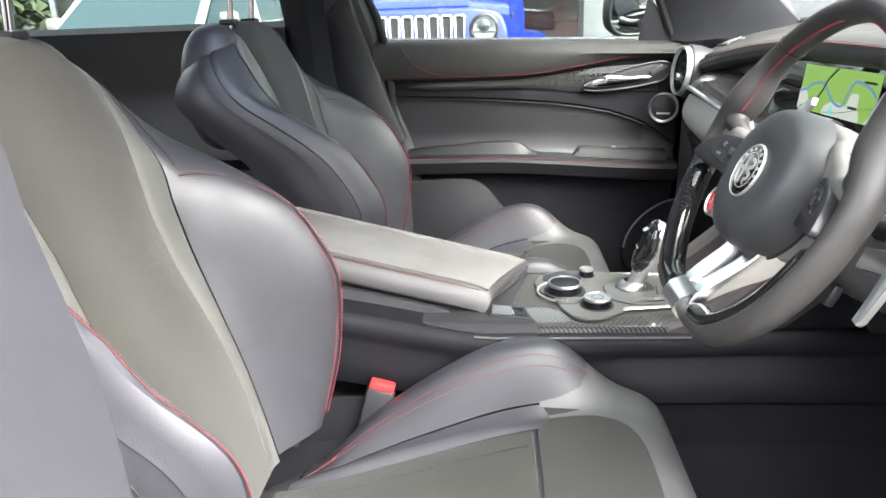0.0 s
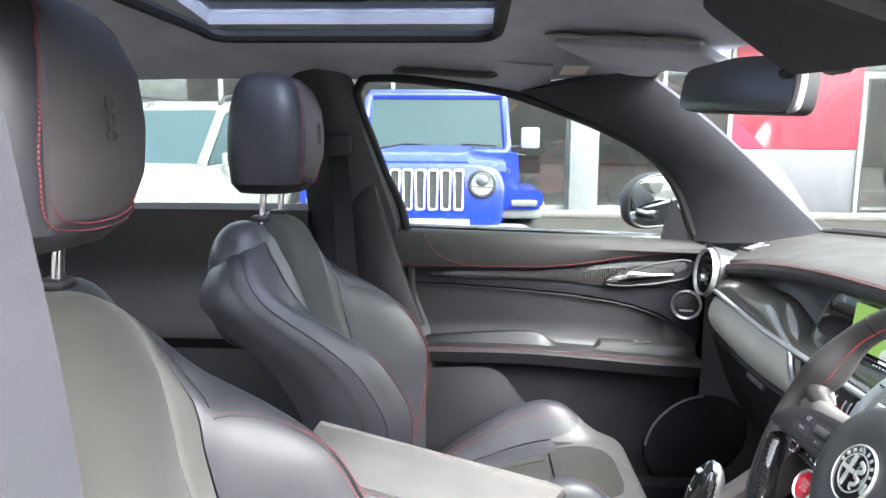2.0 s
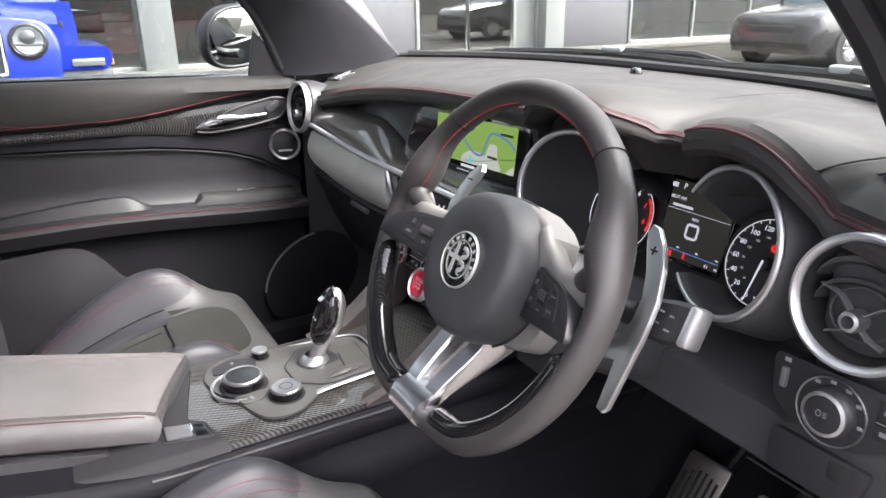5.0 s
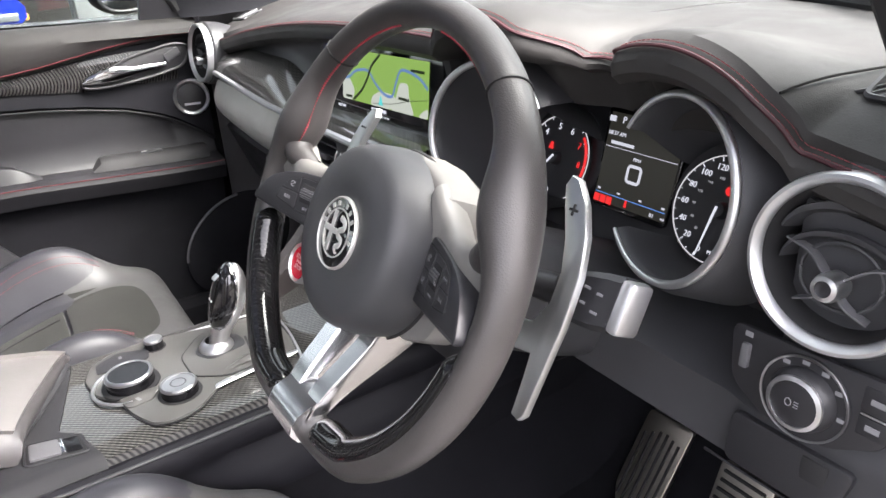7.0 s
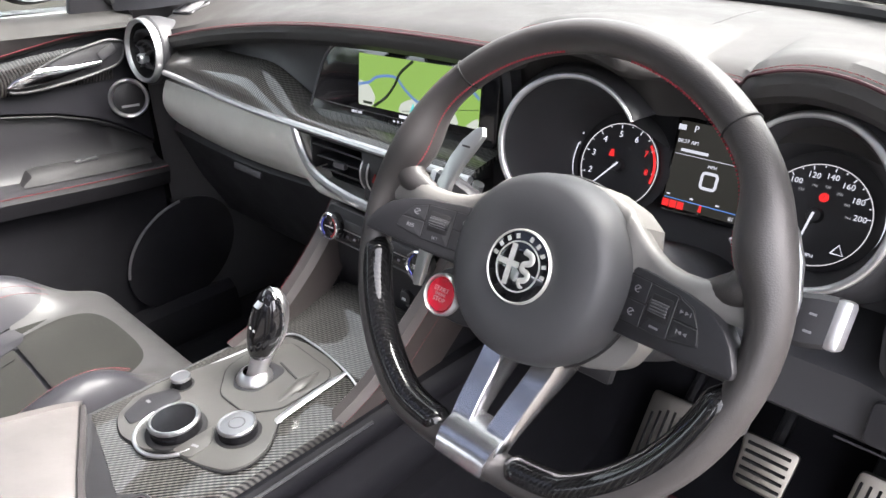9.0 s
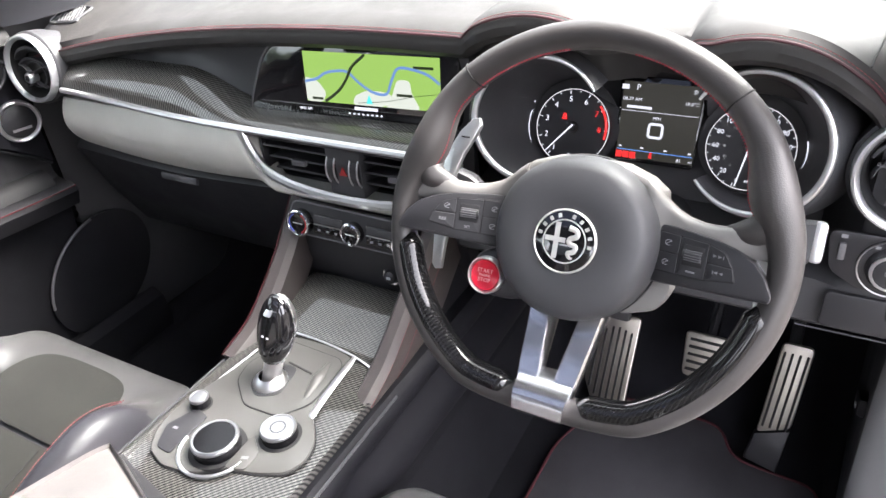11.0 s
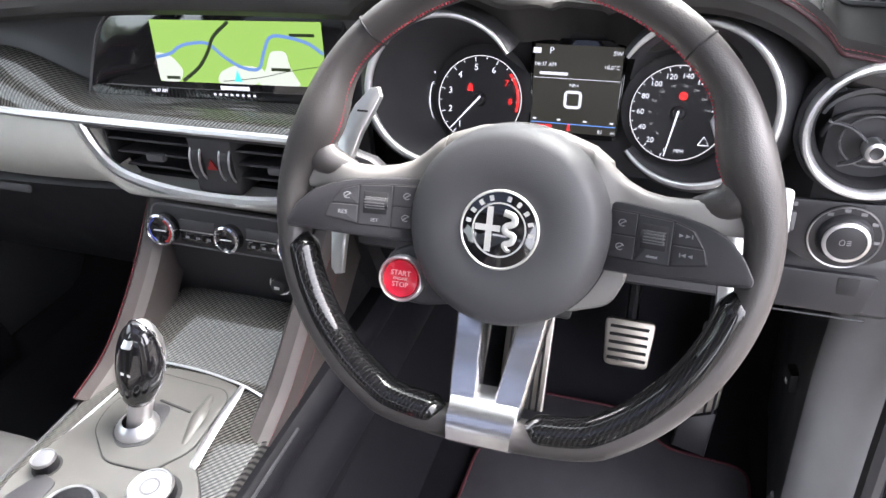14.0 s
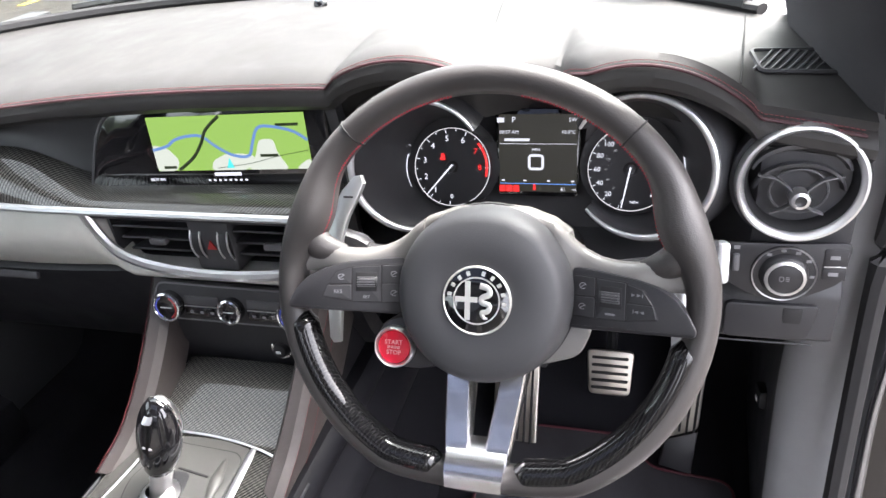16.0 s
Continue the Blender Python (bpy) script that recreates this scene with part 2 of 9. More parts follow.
def tube(path, r, seg=10, closed=False, flat=1.0, up=(0, 0, 1), caps=True):
    """A pipe along a line; r a number or one for each point; flat squeezes it along up."""
    p = np.array(path, float)
    n = len(p)
    r = np.broadcast_to(np.asarray(r, float), (n,))
    t = np.roll(p, -1, 0) - np.roll(p, 1, 0) if closed else np.gradient(p, axis=0)
    t /= np.maximum(np.linalg.norm(t, axis=1, keepdims=True), 1e-9)
    rings = []
    u = np.array(up, float)
    a = np.linspace(0, 2 * np.pi, seg, endpoint=False)
    for i in range(n):
        s = np.cross(t[i], u)
        s = s / max(np.linalg.norm(s), 1e-9)
        w = np.cross(s, t[i])
        rings.append(p[i] + r[i] * (np.cos(a)[:, None] * s + flat * np.sin(a)[:, None] * w))
    return grid(rings, closed, True, caps and not closed)


def lathe(profile, m=None, n=48, close=False):
    """A turned body: (radius, height) pairs about the local z axis."""
    a = np.linspace(0, 2 * np.pi, n, endpoint=False)
    P = np.array([[(r * math.cos(k), r * math.sin(k), z) for k in a] for r, z in profile])
    bm = grid(P, close, True)
    bmesh.ops.remove_doubles(bm, verts=bm.verts, dist=1e-6)
    if m is not None:
        bm.transform(m)
    return bm


def rbox(sx, sy, sz, r=0.004, m=None, seg=2):
    bm = bmesh.new()
    bmesh.ops.create_cube(bm, size=1)
    bmesh.ops.scale(bm, vec=(sx, sy, sz), verts=bm.verts)
    if r:
        bmesh.ops.bevel(bm, geom=bm.edges[:], offset=min(r, 0.49 * min(sx, sy, sz)), segments=seg, profile=0.5, affect="EDGES")
    if m is not None:
        bm.transform(m)
    return bm


def prism(outline, depth, m=None, r=0.0, seg=2):
    """A flat outline (x, y) raised along local z from 0 to depth, with a softened upper edge."""
    bm = bmesh.new()
    f = bm.faces.new([bm.verts.new((x, y, 0)) for x, y in outline])
    out = bmesh.ops.extrude_face_region(bm, geom=[f])
    top = [g for g in out["geom"] if isinstance(g, bmesh.types.BMVert)]
    bmesh.ops.translate(bm, vec=(0, 0, depth), verts=top)
    bmesh.ops.recalc_face_normals(bm, faces=bm.faces)
    if r:
        ts = set(top)
        e = [g for g in bm.edges if g.verts[0] in ts and g.verts[1] in ts]
        bmesh.ops.bevel(bm, geom=e, offset=r, segments=seg, profile=0.5, affect="EDGES")
    if m is not None:
        bm.transform(m)
    return bm


def join(*bms):
    out = bmesh.new()
    for b in bms:
        me = bpy.data.meshes.new("tmp")
        b.to_mesh(me)
        b.free()
        out.from_mesh(me)
        bpy.data.meshes.remove(me)
    return out


def basis(o, x, y):
    """A frame from its origin and its x and y directions."""
    x = Vector(x).normalized()
    z = x.cross(Vector(y)).normalized()
    y = z.cross(x)
    return Matrix(((x.x, y.x, z.x, o[0]), (x.y, y.y, z.y, o[1]), (x.z, y.z, z.z, o[2]), (0, 0, 0, 1)))


def rounded(pts, r=0.006, n=5):
    """An outline with its corners rounded."""
    out = []
    k = len(pts)
    for i in range(k):
        p, a, b = (np.array(pts[j % k], float) for j in (i, i - 1, i + 1))
        da, db = a - p, b - p
        la, lb = np.linalg.norm(da), np.linalg.norm(db)
        q = min(r, 0.45 * la, 0.45 * lb)
        s, e = p + da / la * q, p + db / lb * q
        for t in np.linspace(0, 1, n):
            out.append(tuple((1 - t) ** 2 * s + 2 * t * (1 - t) * p + t * t * e))
    return out


def done(name, bm, material, angle=38):
    me = bpy.data.meshes.new(name)
    bmesh.ops.recalc_face_normals(bm, faces=bm.faces)
    bm.to_mesh(me)
    bm.free()
    me.polygons.foreach_set("use_smooth", [True] * len(me.polygons))
    me.set_sharp_from_angle(angle=radians(angle))
    me.materials.append(material)
    return me


def thing(name, label, category, at=(0, 0, 0), group="", kind="", turn=0):
    ob = new(name)
    ob.empty_display_size = 0.1
    ob.matrix_basis = pose(*at, 0, 0, turn)
    return tagged(ob, label, category, group, kind)


def part(name, bm, material, parent, label="", angle=38):
    """One mesh under a thing or under a part; the geometry is in world space."""
    ob = new(name, done(name, bm, material, angle))
    ob.parent = parent
    if parent.parent is None:
        ob.matrix_parent_inverse = parent.matrix_basis.inverted()
    return tagged(ob, label)


def solo(name, bm, material, label, category, kind="", angle=38):
    return tagged(new(name, done(name, bm, material, angle)), label, category, "", kind)


def stitches(path, nrm, length=0.004, gap=0.0025, wide=0.0011, lift=0.0008):
    """A row of small threads along a line."""
    gap, wide = gap * 0.55, wide * 0.85
    p = np.array(path, float)
    total = np.linalg.norm(np.diff(p, axis=0), axis=1).sum()
    k = max(2, int(total / (length + gap)))
    q = spread(p, 2 * k + 1)
    nn = np.asarray(nrm, float)
    nn = spread(np.hstack([p, np.broadcast_to(nn, p.shape)]), 2 * k + 1)[:, 3:]
    v, f = [], []
    for i in range(k):
        c, t, u = q[2 * i + 1], q[2 * i + 2] - q[2 * i], nn[2 * i + 1]
        t = t / max(np.linalg.norm(t), 1e-9)
        u = u / max(np.linalg.norm(u), 1e-9)
        s = np.cross(t, u)
        b = len(v)
        for e in (-1, 1):
            v += [c + e * t * length / 2 + s * wide, c + e * t * length / 2 + u * (wide + lift), c + e * t * length / 2 - s * wide, c + e * t * length / 2 - u * wide]
        f += [(b, b + 1, b + 5, b + 4), (b + 1, b + 2, b + 6, b + 5), (b + 2, b + 3, b + 7, b + 6), (b + 3, b, b + 4, b + 7), (b + 3, b + 2, b + 1, b), (b + 4, b + 5, b + 6, b + 7)]
    return mesh(v, f)


def lettering(text, size, m, depth=0.0003):
    """Letters in the built-in font, centred on the frame m."""
    c = bpy.data.curves.new("letters", "FONT")
    c.body, c.size, c.extrude, c.align_x, c.align_y, c.resolution_u = text, size, depth, "CENTER", "CENTER", 2
    tmp = bpy.data.objects.new("letters", c)
    me = bpy.data.meshes.new_from_object(tmp)
    bm = bmesh.new()
    bm.from_mesh(me)
    bpy.data.objects.remove(tmp)
    bpy.data.curves.remove(c)
    bpy.data.meshes.remove(me)
    bm.transform(m)
    return bm

# ---- the car's shell -------------------------------------------------------
def win_y(z):
    """Inner face of the side glass line at a height."""
    return 0.745 - (np.asarray(z, float) - 1.13) * 0.27


def ws_base(y):
    return 0.70 - 0.24 * np.abs(y / 0.65) ** 3


def ground_sheet():
    a = Mat("tarmac", (0.036, 0.033, 0.029), 0.95, spec=0.2).vary(0.6, 0.2, 0.04)
    a.bump(a.cells(160), 0.5, 0.004).bump(a.noise(2.0), 0.2, 0.02)
    s = np.linspace(-1, 1, 41)
    s = np.sign(s) * np.abs(s) ** 3 * 900
    P = np.array([[(x, y, -0.002) for y in s] for x in s])
    solo("ground", grid(P), a.m, "grey weathered tarmac of a dealer's forecourt", "ground", "structure")


ground_sheet()


def car_floor():
    xs = np.concatenate([np.linspace(-1.7, 0.5, 30), np.linspace(0.55, 0.86, 10)])
    ys = np.linspace(-0.755, 0.755, 61)
    P = []
    for x in xs:
        z0 = 0.36 + ease(0.5, 0.86, x) * 0.42
        P.append([(x, y, z0 + 0.22 * ease(0.19, 0.13, abs(y)) + 0.04 * ease(0.70, 0.755, abs(y))) for y in ys])
    solo("floor", shell(P, (0, 0, -0.02)), CARPET, "black carpeted car floor with a raised tunnel", "floor", "structure")
    wall = [[(x, y, z) for y in np.linspace(-0.755, 0.755, 9)] for x, z in ((0.82, 0.70), (0.80, 0.85), (0.72, 1.0), (0.70, 1.08))]
    solo("wall_front", shell(wall, (0.02, 0, 0)), CARPET, "black lined bulkhead behind the dashboard", "bulkhead", "structure")


car_floor()


def floor_mat():
    """A carpet mat with a red edge in the driver's footwell."""
    t = thing("floor_mat", "black carpet floor mat with a red stitched edge", "floor mat", (0.25, -0.45, 0.363))
    o = rounded([(-0.12, -0.26), (0.34, -0.27), (0.50, -0.33), (0.50, -0.53), (0.43, -0.56), (0.42, -0.698), (-0.12, -0.698)], 0.03)
    part("mat", prism(o, 0.012, pose(0, 0, 0.364), 0.003), cloth("mat_pile", (0.058, 0.056, 0.061), 500, 0.0), t)
    rim = [(x, y, 0.377) for x, y in o]
    part("binding", tube(rim, 0.0024, 6, True), Mat("dark_red_binding", (0.07, 0.012, 0.018), 0.8).m, t, "red edge binding")


floor_mat()


def headliner():
    xs, ys = np.linspace(-1.9, 0.10, 61), np.linspace(-0.655, 0.655, 53)
    v, f = [], []
    for x in xs:
        for y in ys:
            front = ease(-0.25, 0.10, x)
            z = 1.505 + 0.10 * (1 - (abs(y) / 0.655) ** 2.4) - front * (0.085 - 0.075 * (abs(y) / 0.655) ** 2) - 0.03 * ease(-1.0, -1.9, x)
            v.append((x - 0.10 * front * (y / 0.655) ** 2, y * (1 - 0.19 * front), z))
    n = len(ys)
    for i in range(len(xs) - 1):
        for j in range(n - 1):
            cx, cy = (xs[i] + xs[i + 1]) / 2, (ys[j] + ys[j + 1]) / 2
            if -0.90 < cx < -0.33 and abs(cy) < 0.35:
                continue
            f.append((i * n + j, (i + 1) * n + j, (i + 1) * n + j + 1, i * n + j + 1))
    bm = mesh(v, f)
    bmesh.ops.delete(bm, geom=[p for p in bm.verts if not p.link_faces], context="VERTS")
    bmesh.ops.recalc_face_normals(bm, faces=bm.faces)
    g = bmesh.ops.solidify(bm, geom=bm.faces[:], thickness=-0.03)
    solo("ceiling", bm, HAZE_HEADLINER, "dark cloth headliner, paled with painted haze, with a sunroof opening", "headliner", "structure")
    s = thing("sunroof", "tinted glass sunroof set into the dark headliner", "sunroof", (-0.6, 0, 1.6))
    P = [[(x, y, 1.628 - 0.05 * (y / 0.5) ** 2) for y in np.linspace(-0.42, 0.42, 13)] for x in np.linspace(-0.97, -0.26, 9)]
    part("pane", shell(P, (0, 0, 0.005)), glass("roof_pane", (0.27, 0.29, 0.33)), s, "dark tinted pane")
    rim = rounded([(-0.90, -0.35), (-0.33, -0.35), (-0.33, 0.35), (-0.90, 0.35)], 0.05)
    part("seal", tube([(x, y, 1.588 - 0.03 * (abs(y) / 0.35) ** 2) for x, y in rim], 0.012, 8, True), RUBBER, s, "black rim seal")


headliner()


def pillar_a(side, name):
    top_w, top_d = arr(-0.02, 0.505, 1.515), arr(-0.27, 0.63, 1.475)
    W = cr([top_w, (0.20, 0.575, 1.365), (0.463, 0.655, 1.150), (0.475, 0.66, 1.135)], 26)
    D = cr([top_d, (-0.01, 0.665, 1.365), (0.115, 0.705, 1.262), (0.182, 0.735, 1.125), (0.187, 0.737, 1.112)], 26)
    D = spread(D, 26)
    W = spread(W, 26)
    rings = []
    for w, d in zip(W, D):
        mid = (w + d) / 2
        inn = arr(-0.3, -1, -0.25) * 0.024
        out = arr(0.25, 1, 0.35) * 0.05
        rings.append([w + out * 0.6, w, w * 0.85 + d * 0.15 + inn * 0.6, mid + inn, w * 0.2 + d * 0.8 + inn * 0.8, d + arr(0, -0.004, 0), d + out * 0.7])
    P = np.array(rings)
    P[:, :, 1] *= side * (1.0 if side > 0 else 1.04)
    solo(name, grid(P, False, True, True), PILLAR_CLOTH, "dark cloth-covered windscreen pillar", "pillar", "structure")


pillar_a(1, "pillar_front_passenger")
pillar_a(-1, "pillar_front_driver")


def windscreen():
    ys = np.linspace(-1, 1, 25)
    P = []
    for s in np.linspace(0, 1, 13):
        row = []
        for k in ys:
            yb, yt = 0.655 * k * (1 + 0.09 * k * k), 0.50 * k * (1 + 0.16 * k * k)
            b = arr(ws_base(0.655 * k) + 0.03, yb, 1.150)
            t = arr(0.10 - 0.11 * k * k, yt, 1.545 - 0.02 * k * k)
            p = b + (t - b) * s
            row.append(p + arr(0.03, 0, 0.05) * math.sin(math.pi * s))
        P.append(row)
    w = solo("window_1", shell(P, (0.004, 0, 0.004)), SCREEN_PANE, "laminated glass windscreen", "windscreen", "structure")
    w.visible_shadow = False
    base = [(ws_base(0.655 * k) + 0.012, 0.655 * k, 1.152) for k in ys]
    solo("trim", tube(base, 0.010, 8, flat=0.7), RUBBER, "black seal along the windscreen's foot", "seal", "structure")
    cowl = [[(ws_base(0.70 * k) + d, 0.72 * k, z) for k in ys] for d, z in ((0.02, 1.135), (0.10, 1.142), (0.22, 1.12), (0.30, 1.06))]
    solo("cowl", shell(cowl, (0, 0, -0.015)), BLACK_PLASTIC, "black plastic scuttle panel ahead of the windscreen", "scuttle", "structure")
    for y0, y1, dx in ((0.50, -0.10, 0.035), (-0.05, -0.62, 0.035)):
        t = thing("windscreen_wiper", "black windscreen wiper parked at the foot of the glass", "wiper", (ws_base(y0) + 0.06, y0, 1.16), "windscreen wipers")
        q = [(ws_base(y) + dx + 0.02, y, 1.162 + 0.006 * math.sin((y - y1) / (y0 - y1) * math.pi)) for y in np.linspace(y0, y1, 14)]
        part("blade", tube(q, 0.008, 6), RUBBER, t)
        part("arm", tube([(ws_base(y1) + 0.10, y1 - 0.02, 1.150), (ws_base(y1) + 0.075, y1 + 0.1, 1.177), (ws_base((y0 + y1) / 2) + 0.06, (y0 + y1) / 2, 1.175)], 0.007, 6), BLACK_PLASTIC, t)
        part("clip", rbox(0.018, 0.06, 0.012, 0.004, pose(ws_base((y0 + y1) / 2) + 0.055, (y0 + y1) / 2, 1.177)), SATIN, t, "grey clip")


windscreen()
solo("cowl_seal", tube([(float(ws_base(y)) + 0.012, y, 1.153) for y in np.linspace(-0.64, 0.64, 40)], 0.011, 8), RUBBER, "black rubber seal along the foot of the windscreen", "seal", "structure")


def pillar_b():
    """The pillar between the doors, with its belt guide."""
    for side, name in ((1, "pillar_centre_passenger"), (-1, "pillar_centre_driver")):
        rings = []
        for z in np.linspace(0.42, 1.56, 24):
            k = ease(1.10, 1.50, z)
            xf = -0.555 - 0.335 * max(0, z - 1.136) ** 1.05 + 0.10 * ease(1.1, 0.7, z)
            xb = -0.80 - 0.02 * k
            y = 0.755 if z < 1.13 else float(win_y(z)) - 0.004
            if side < 0:
                xf, xb, y = float(np.interp(z, [0.92, 1.0, 1.05, 1.10, 1.25, 1.36, 1.56], [-0.497, -0.499, -0.508, -0.521, -0.534, -0.55, -0.60])), -0.82, 0.735
            o = [(xf, y + 0.05), (xf + 0.004, y + 0.006), (xf - 0.015, y - 0.016), ((xf + xb) / 2, y - 0.034), (xb + 0.03, y - 0.018), (xb, y + 0.006), (xb, y + 0.05)]
            if side < 0:
                o[1], o[2] = (xf - 0.035, y + 0.022), (xf - 0.075, y - 0.006)
            rings.append([(x, yy * side, z) for x, yy in o])
        solo(name, grid(rings, False, True, True), SOFT_PLASTIC if side > 0 else POST_CLOTH, "dark trim of the pillar between the doors", "pillar", "structure")
        p = [(-0.525, 0.752, 0.45), (-0.528, 0.750, 0.80), (-0.548, 0.742, 1.136), (-0.60, 0.705, 1.285), (-0.652, 0.658, 1.44), (-0.652, 0.645, 1.485), (-0.615, 0.640, 1.508), (-0.45, 0.638, 1.495), (-0.27, 0.640, 1.465), (0.0, 0.668, 1.36), (0.115, 0.70, 1.262), (0.185, 0.735, 1.13)]
        if side < 0:
            p = p[6:]
        q = cr([(a, b * side, c) for a, b, c in p], 80)
        solo("door_seal", tube(q, 0.011, 8), RUBBER, "black rubber door seal round the window opening", "seal", "structure")


pillar_b()


def pillar_trim():
    """Lower panel on the passenger's centre pillar, with a slanted head."""
    P = []
    for z in np.linspace(0.88, 1.245, 18):
        xf = float(np.interp(z, [0.58, 0.86, 1.0, 1.15, 1.245], [-0.425, -0.490, -0.545, -0.592, -0.618]))
        xb = float(np.interp(z, [0.58, 1.0, 1.12, 1.19, 1.245], [-0.655, -0.672, -0.690, -0.700, -0.640]))
        y = float(np.interp(z, [0.58, 1.08, 1.245], [0.718, 0.710, 0.676]))
        P.append([(xf + (xb - xf) * k, y + d, z) for k, d in ((0, 0.020), (0.02, 0.006), (0.10, 0.0), (0.5, -0.003), (0.90, 0.0), (0.98, 0.006), (1, 0.020))])
    solo("pillar_trim", shell(P, (0, 0.006, 0)), BLACK_PLASTIC, "dark grey moulded lower trim of the pillar", "trim", "structure")


pillar_trim()


def roof_rail():
    for side, name in ((1, "roof_rail_passenger"), (-1, "roof_rail_driver")):
        P = []
        for x in np.linspace(-1.9, -0.2, 40):
            z = 1.515 - 0.045 * ease(-0.60, -0.2, x) - 0.02 * ease(-1.2, -1.9, x)
            P.append([(x, 0.72 * side, z + 0.06), (x, 0.665 * side, z + 0.005), (x, 0.645 * side, z - 0.008), (x, 0.628 * side, z + 0.004), (x, 0.60 * side, z + 0.03), (x, 0.56 * side, z + 0.055), (x, 0.60 * side, z + 0.085)])
        solo(name, grid(P, False, True, True), HAZE_HEADLINER, "dark cloth edge of the roof above the doors, paled with painted haze", "roof rail", "structure")
    g = thing("grab_handle", "dark folding grab handle on the roof edge", "grab handle", (-0.44, 0.60, 1.53))
    q = cr([(-0.555, 0.615, 1.528), (-0.535, 0.585, 1.518), (-0.50, 0.572, 1.516), (-0.38, 0.572, 1.508), (-0.345, 0.585, 1.508), (-0.325, 0.618, 1.515)], 24)
    part("grip", tube(q, 0.011, 8, flat=0.8), SOFT_PLASTIC, g)
    for x in (-0.55, -0.33):
        part("mount", rbox(0.034, 0.03, 0.022, 0.006, pose(x, 0.618, 1.524)), GREY_PLASTIC, g)


roof_rail()


def sill(side, name):
    P = [[(x, side * y, z) for y, z in ((0.70, 0.40), (0.712, 0.455), (0.735, 0.47), (0.79, 0.462), (0.80, 0.36), (0.72, 0.34))] for x in np.linspace(-1.6, 0.32, 12)]
    solo(name, grid(P, False, True, True), SILL_PLASTIC if side < 0 else CARPET, "grey plastic door sill cover" if side < 0 else "black door sill cover", "sill", "structure")


sill(-1, "sill_driver")
sill(1, "sill_passenger")


def kick_panel():
    """Side wall of the driver's footwell and the post the door hangs on."""
    zs = np.linspace(0.40, 1.12, 20)
    P = []
    for z in zs:
        x0 = 0.235 - 0.05 * ease(0.75, 0.42, z)
        P.append([(0.84, -0.750, z), (x0 + 0.066, -0.740, z), (x0 + 0.063, -0.708, z), (x0 + 0.054, -0.709, z), (x0 + 0.034, -0.722, z), (x0 + 0.012, -0.746, z), (x0 - 0.002, -0.775, z), (x0 + 0.02, -0.788, z), (0.84, -0.790, z)])
    W = [[(0.84, -0.735, z), (0.52, -0.728, z), (0.308 - 0.05 * ease(0.75, 0.42, z), -0.711, z), (0.303 - 0.05 * ease(0.75, 0.42, z), -0.716, z), (0.303 - 0.05 * ease(0.75, 0.42, z), -0.738, z), (0.84, -0.746, z)] for z in zs]
    D = [[(0.235 - 0.05 * ease(0.75, 0.42, z) + a, y, z) for a, y in ((0.030, -0.792), (0.004, -0.796), (0.0, -0.805), (0.002, -0.885), (0.012, -0.90), (0.60, -0.90), (0.60, -0.794))] for z in zs]
    solo("door_frame_driver", grid(D, False, True, True), GLOSS_BLACK, "black painted door frame outside the rubber seal", "door frame", "structure")
    solo("kick_panel_driver", grid(W, False, True, True), SOFT_PLASTIC, "dark plastic side wall of the driver's footwell", "footwell wall", "structure")
    solo("pillar_post_driver", grid(P, False, True, True), SILL_PLASTIC, "grey plastic cover of the post that the driver's door hangs on", "door post", "structure")
    q = cr([(0.176, -0.765, 0.40), (0.172, -0.766, 0.55), (0.20, -0.766, 0.75), (0.225, -0.766, 0.95), (0.215, -0.764, 1.10)], 30)
    solo("door_seal", tube(q, 0.012, 8), RUBBER, "black rubber seal on the door post", "seal", "structure")
    t = thing("bonnet_release", "small black bonnet release lever on the footwell wall", "lever", (0.36, -0.715, 0.62))
    part("lever", rbox(0.05, 0.02, 0.03, 0.008, pose(0.40, -0.716, 0.60, 0, 20, 0)), BLACK_PLASTIC, t)
    part("mark", rbox(0.012, 0.002, 0.006, 0.0005, pose(0.388, -0.705, 0.605, 0, 20, 0)), WHITE_MARK, t, "white symbol")
    Q = [[(0.84, 0.745, z), (0.30, 0.745, z), (0.235, 0.77, z), (0.30, 0.80, z), (0.84, 0.80, z)] for z in zs]
    solo("pillar_post_passenger", grid(Q, False, True, True), SOFT_PLASTIC, "dark side wall of the passenger's footwell", "footwell wall", "structure")


kick_panel()


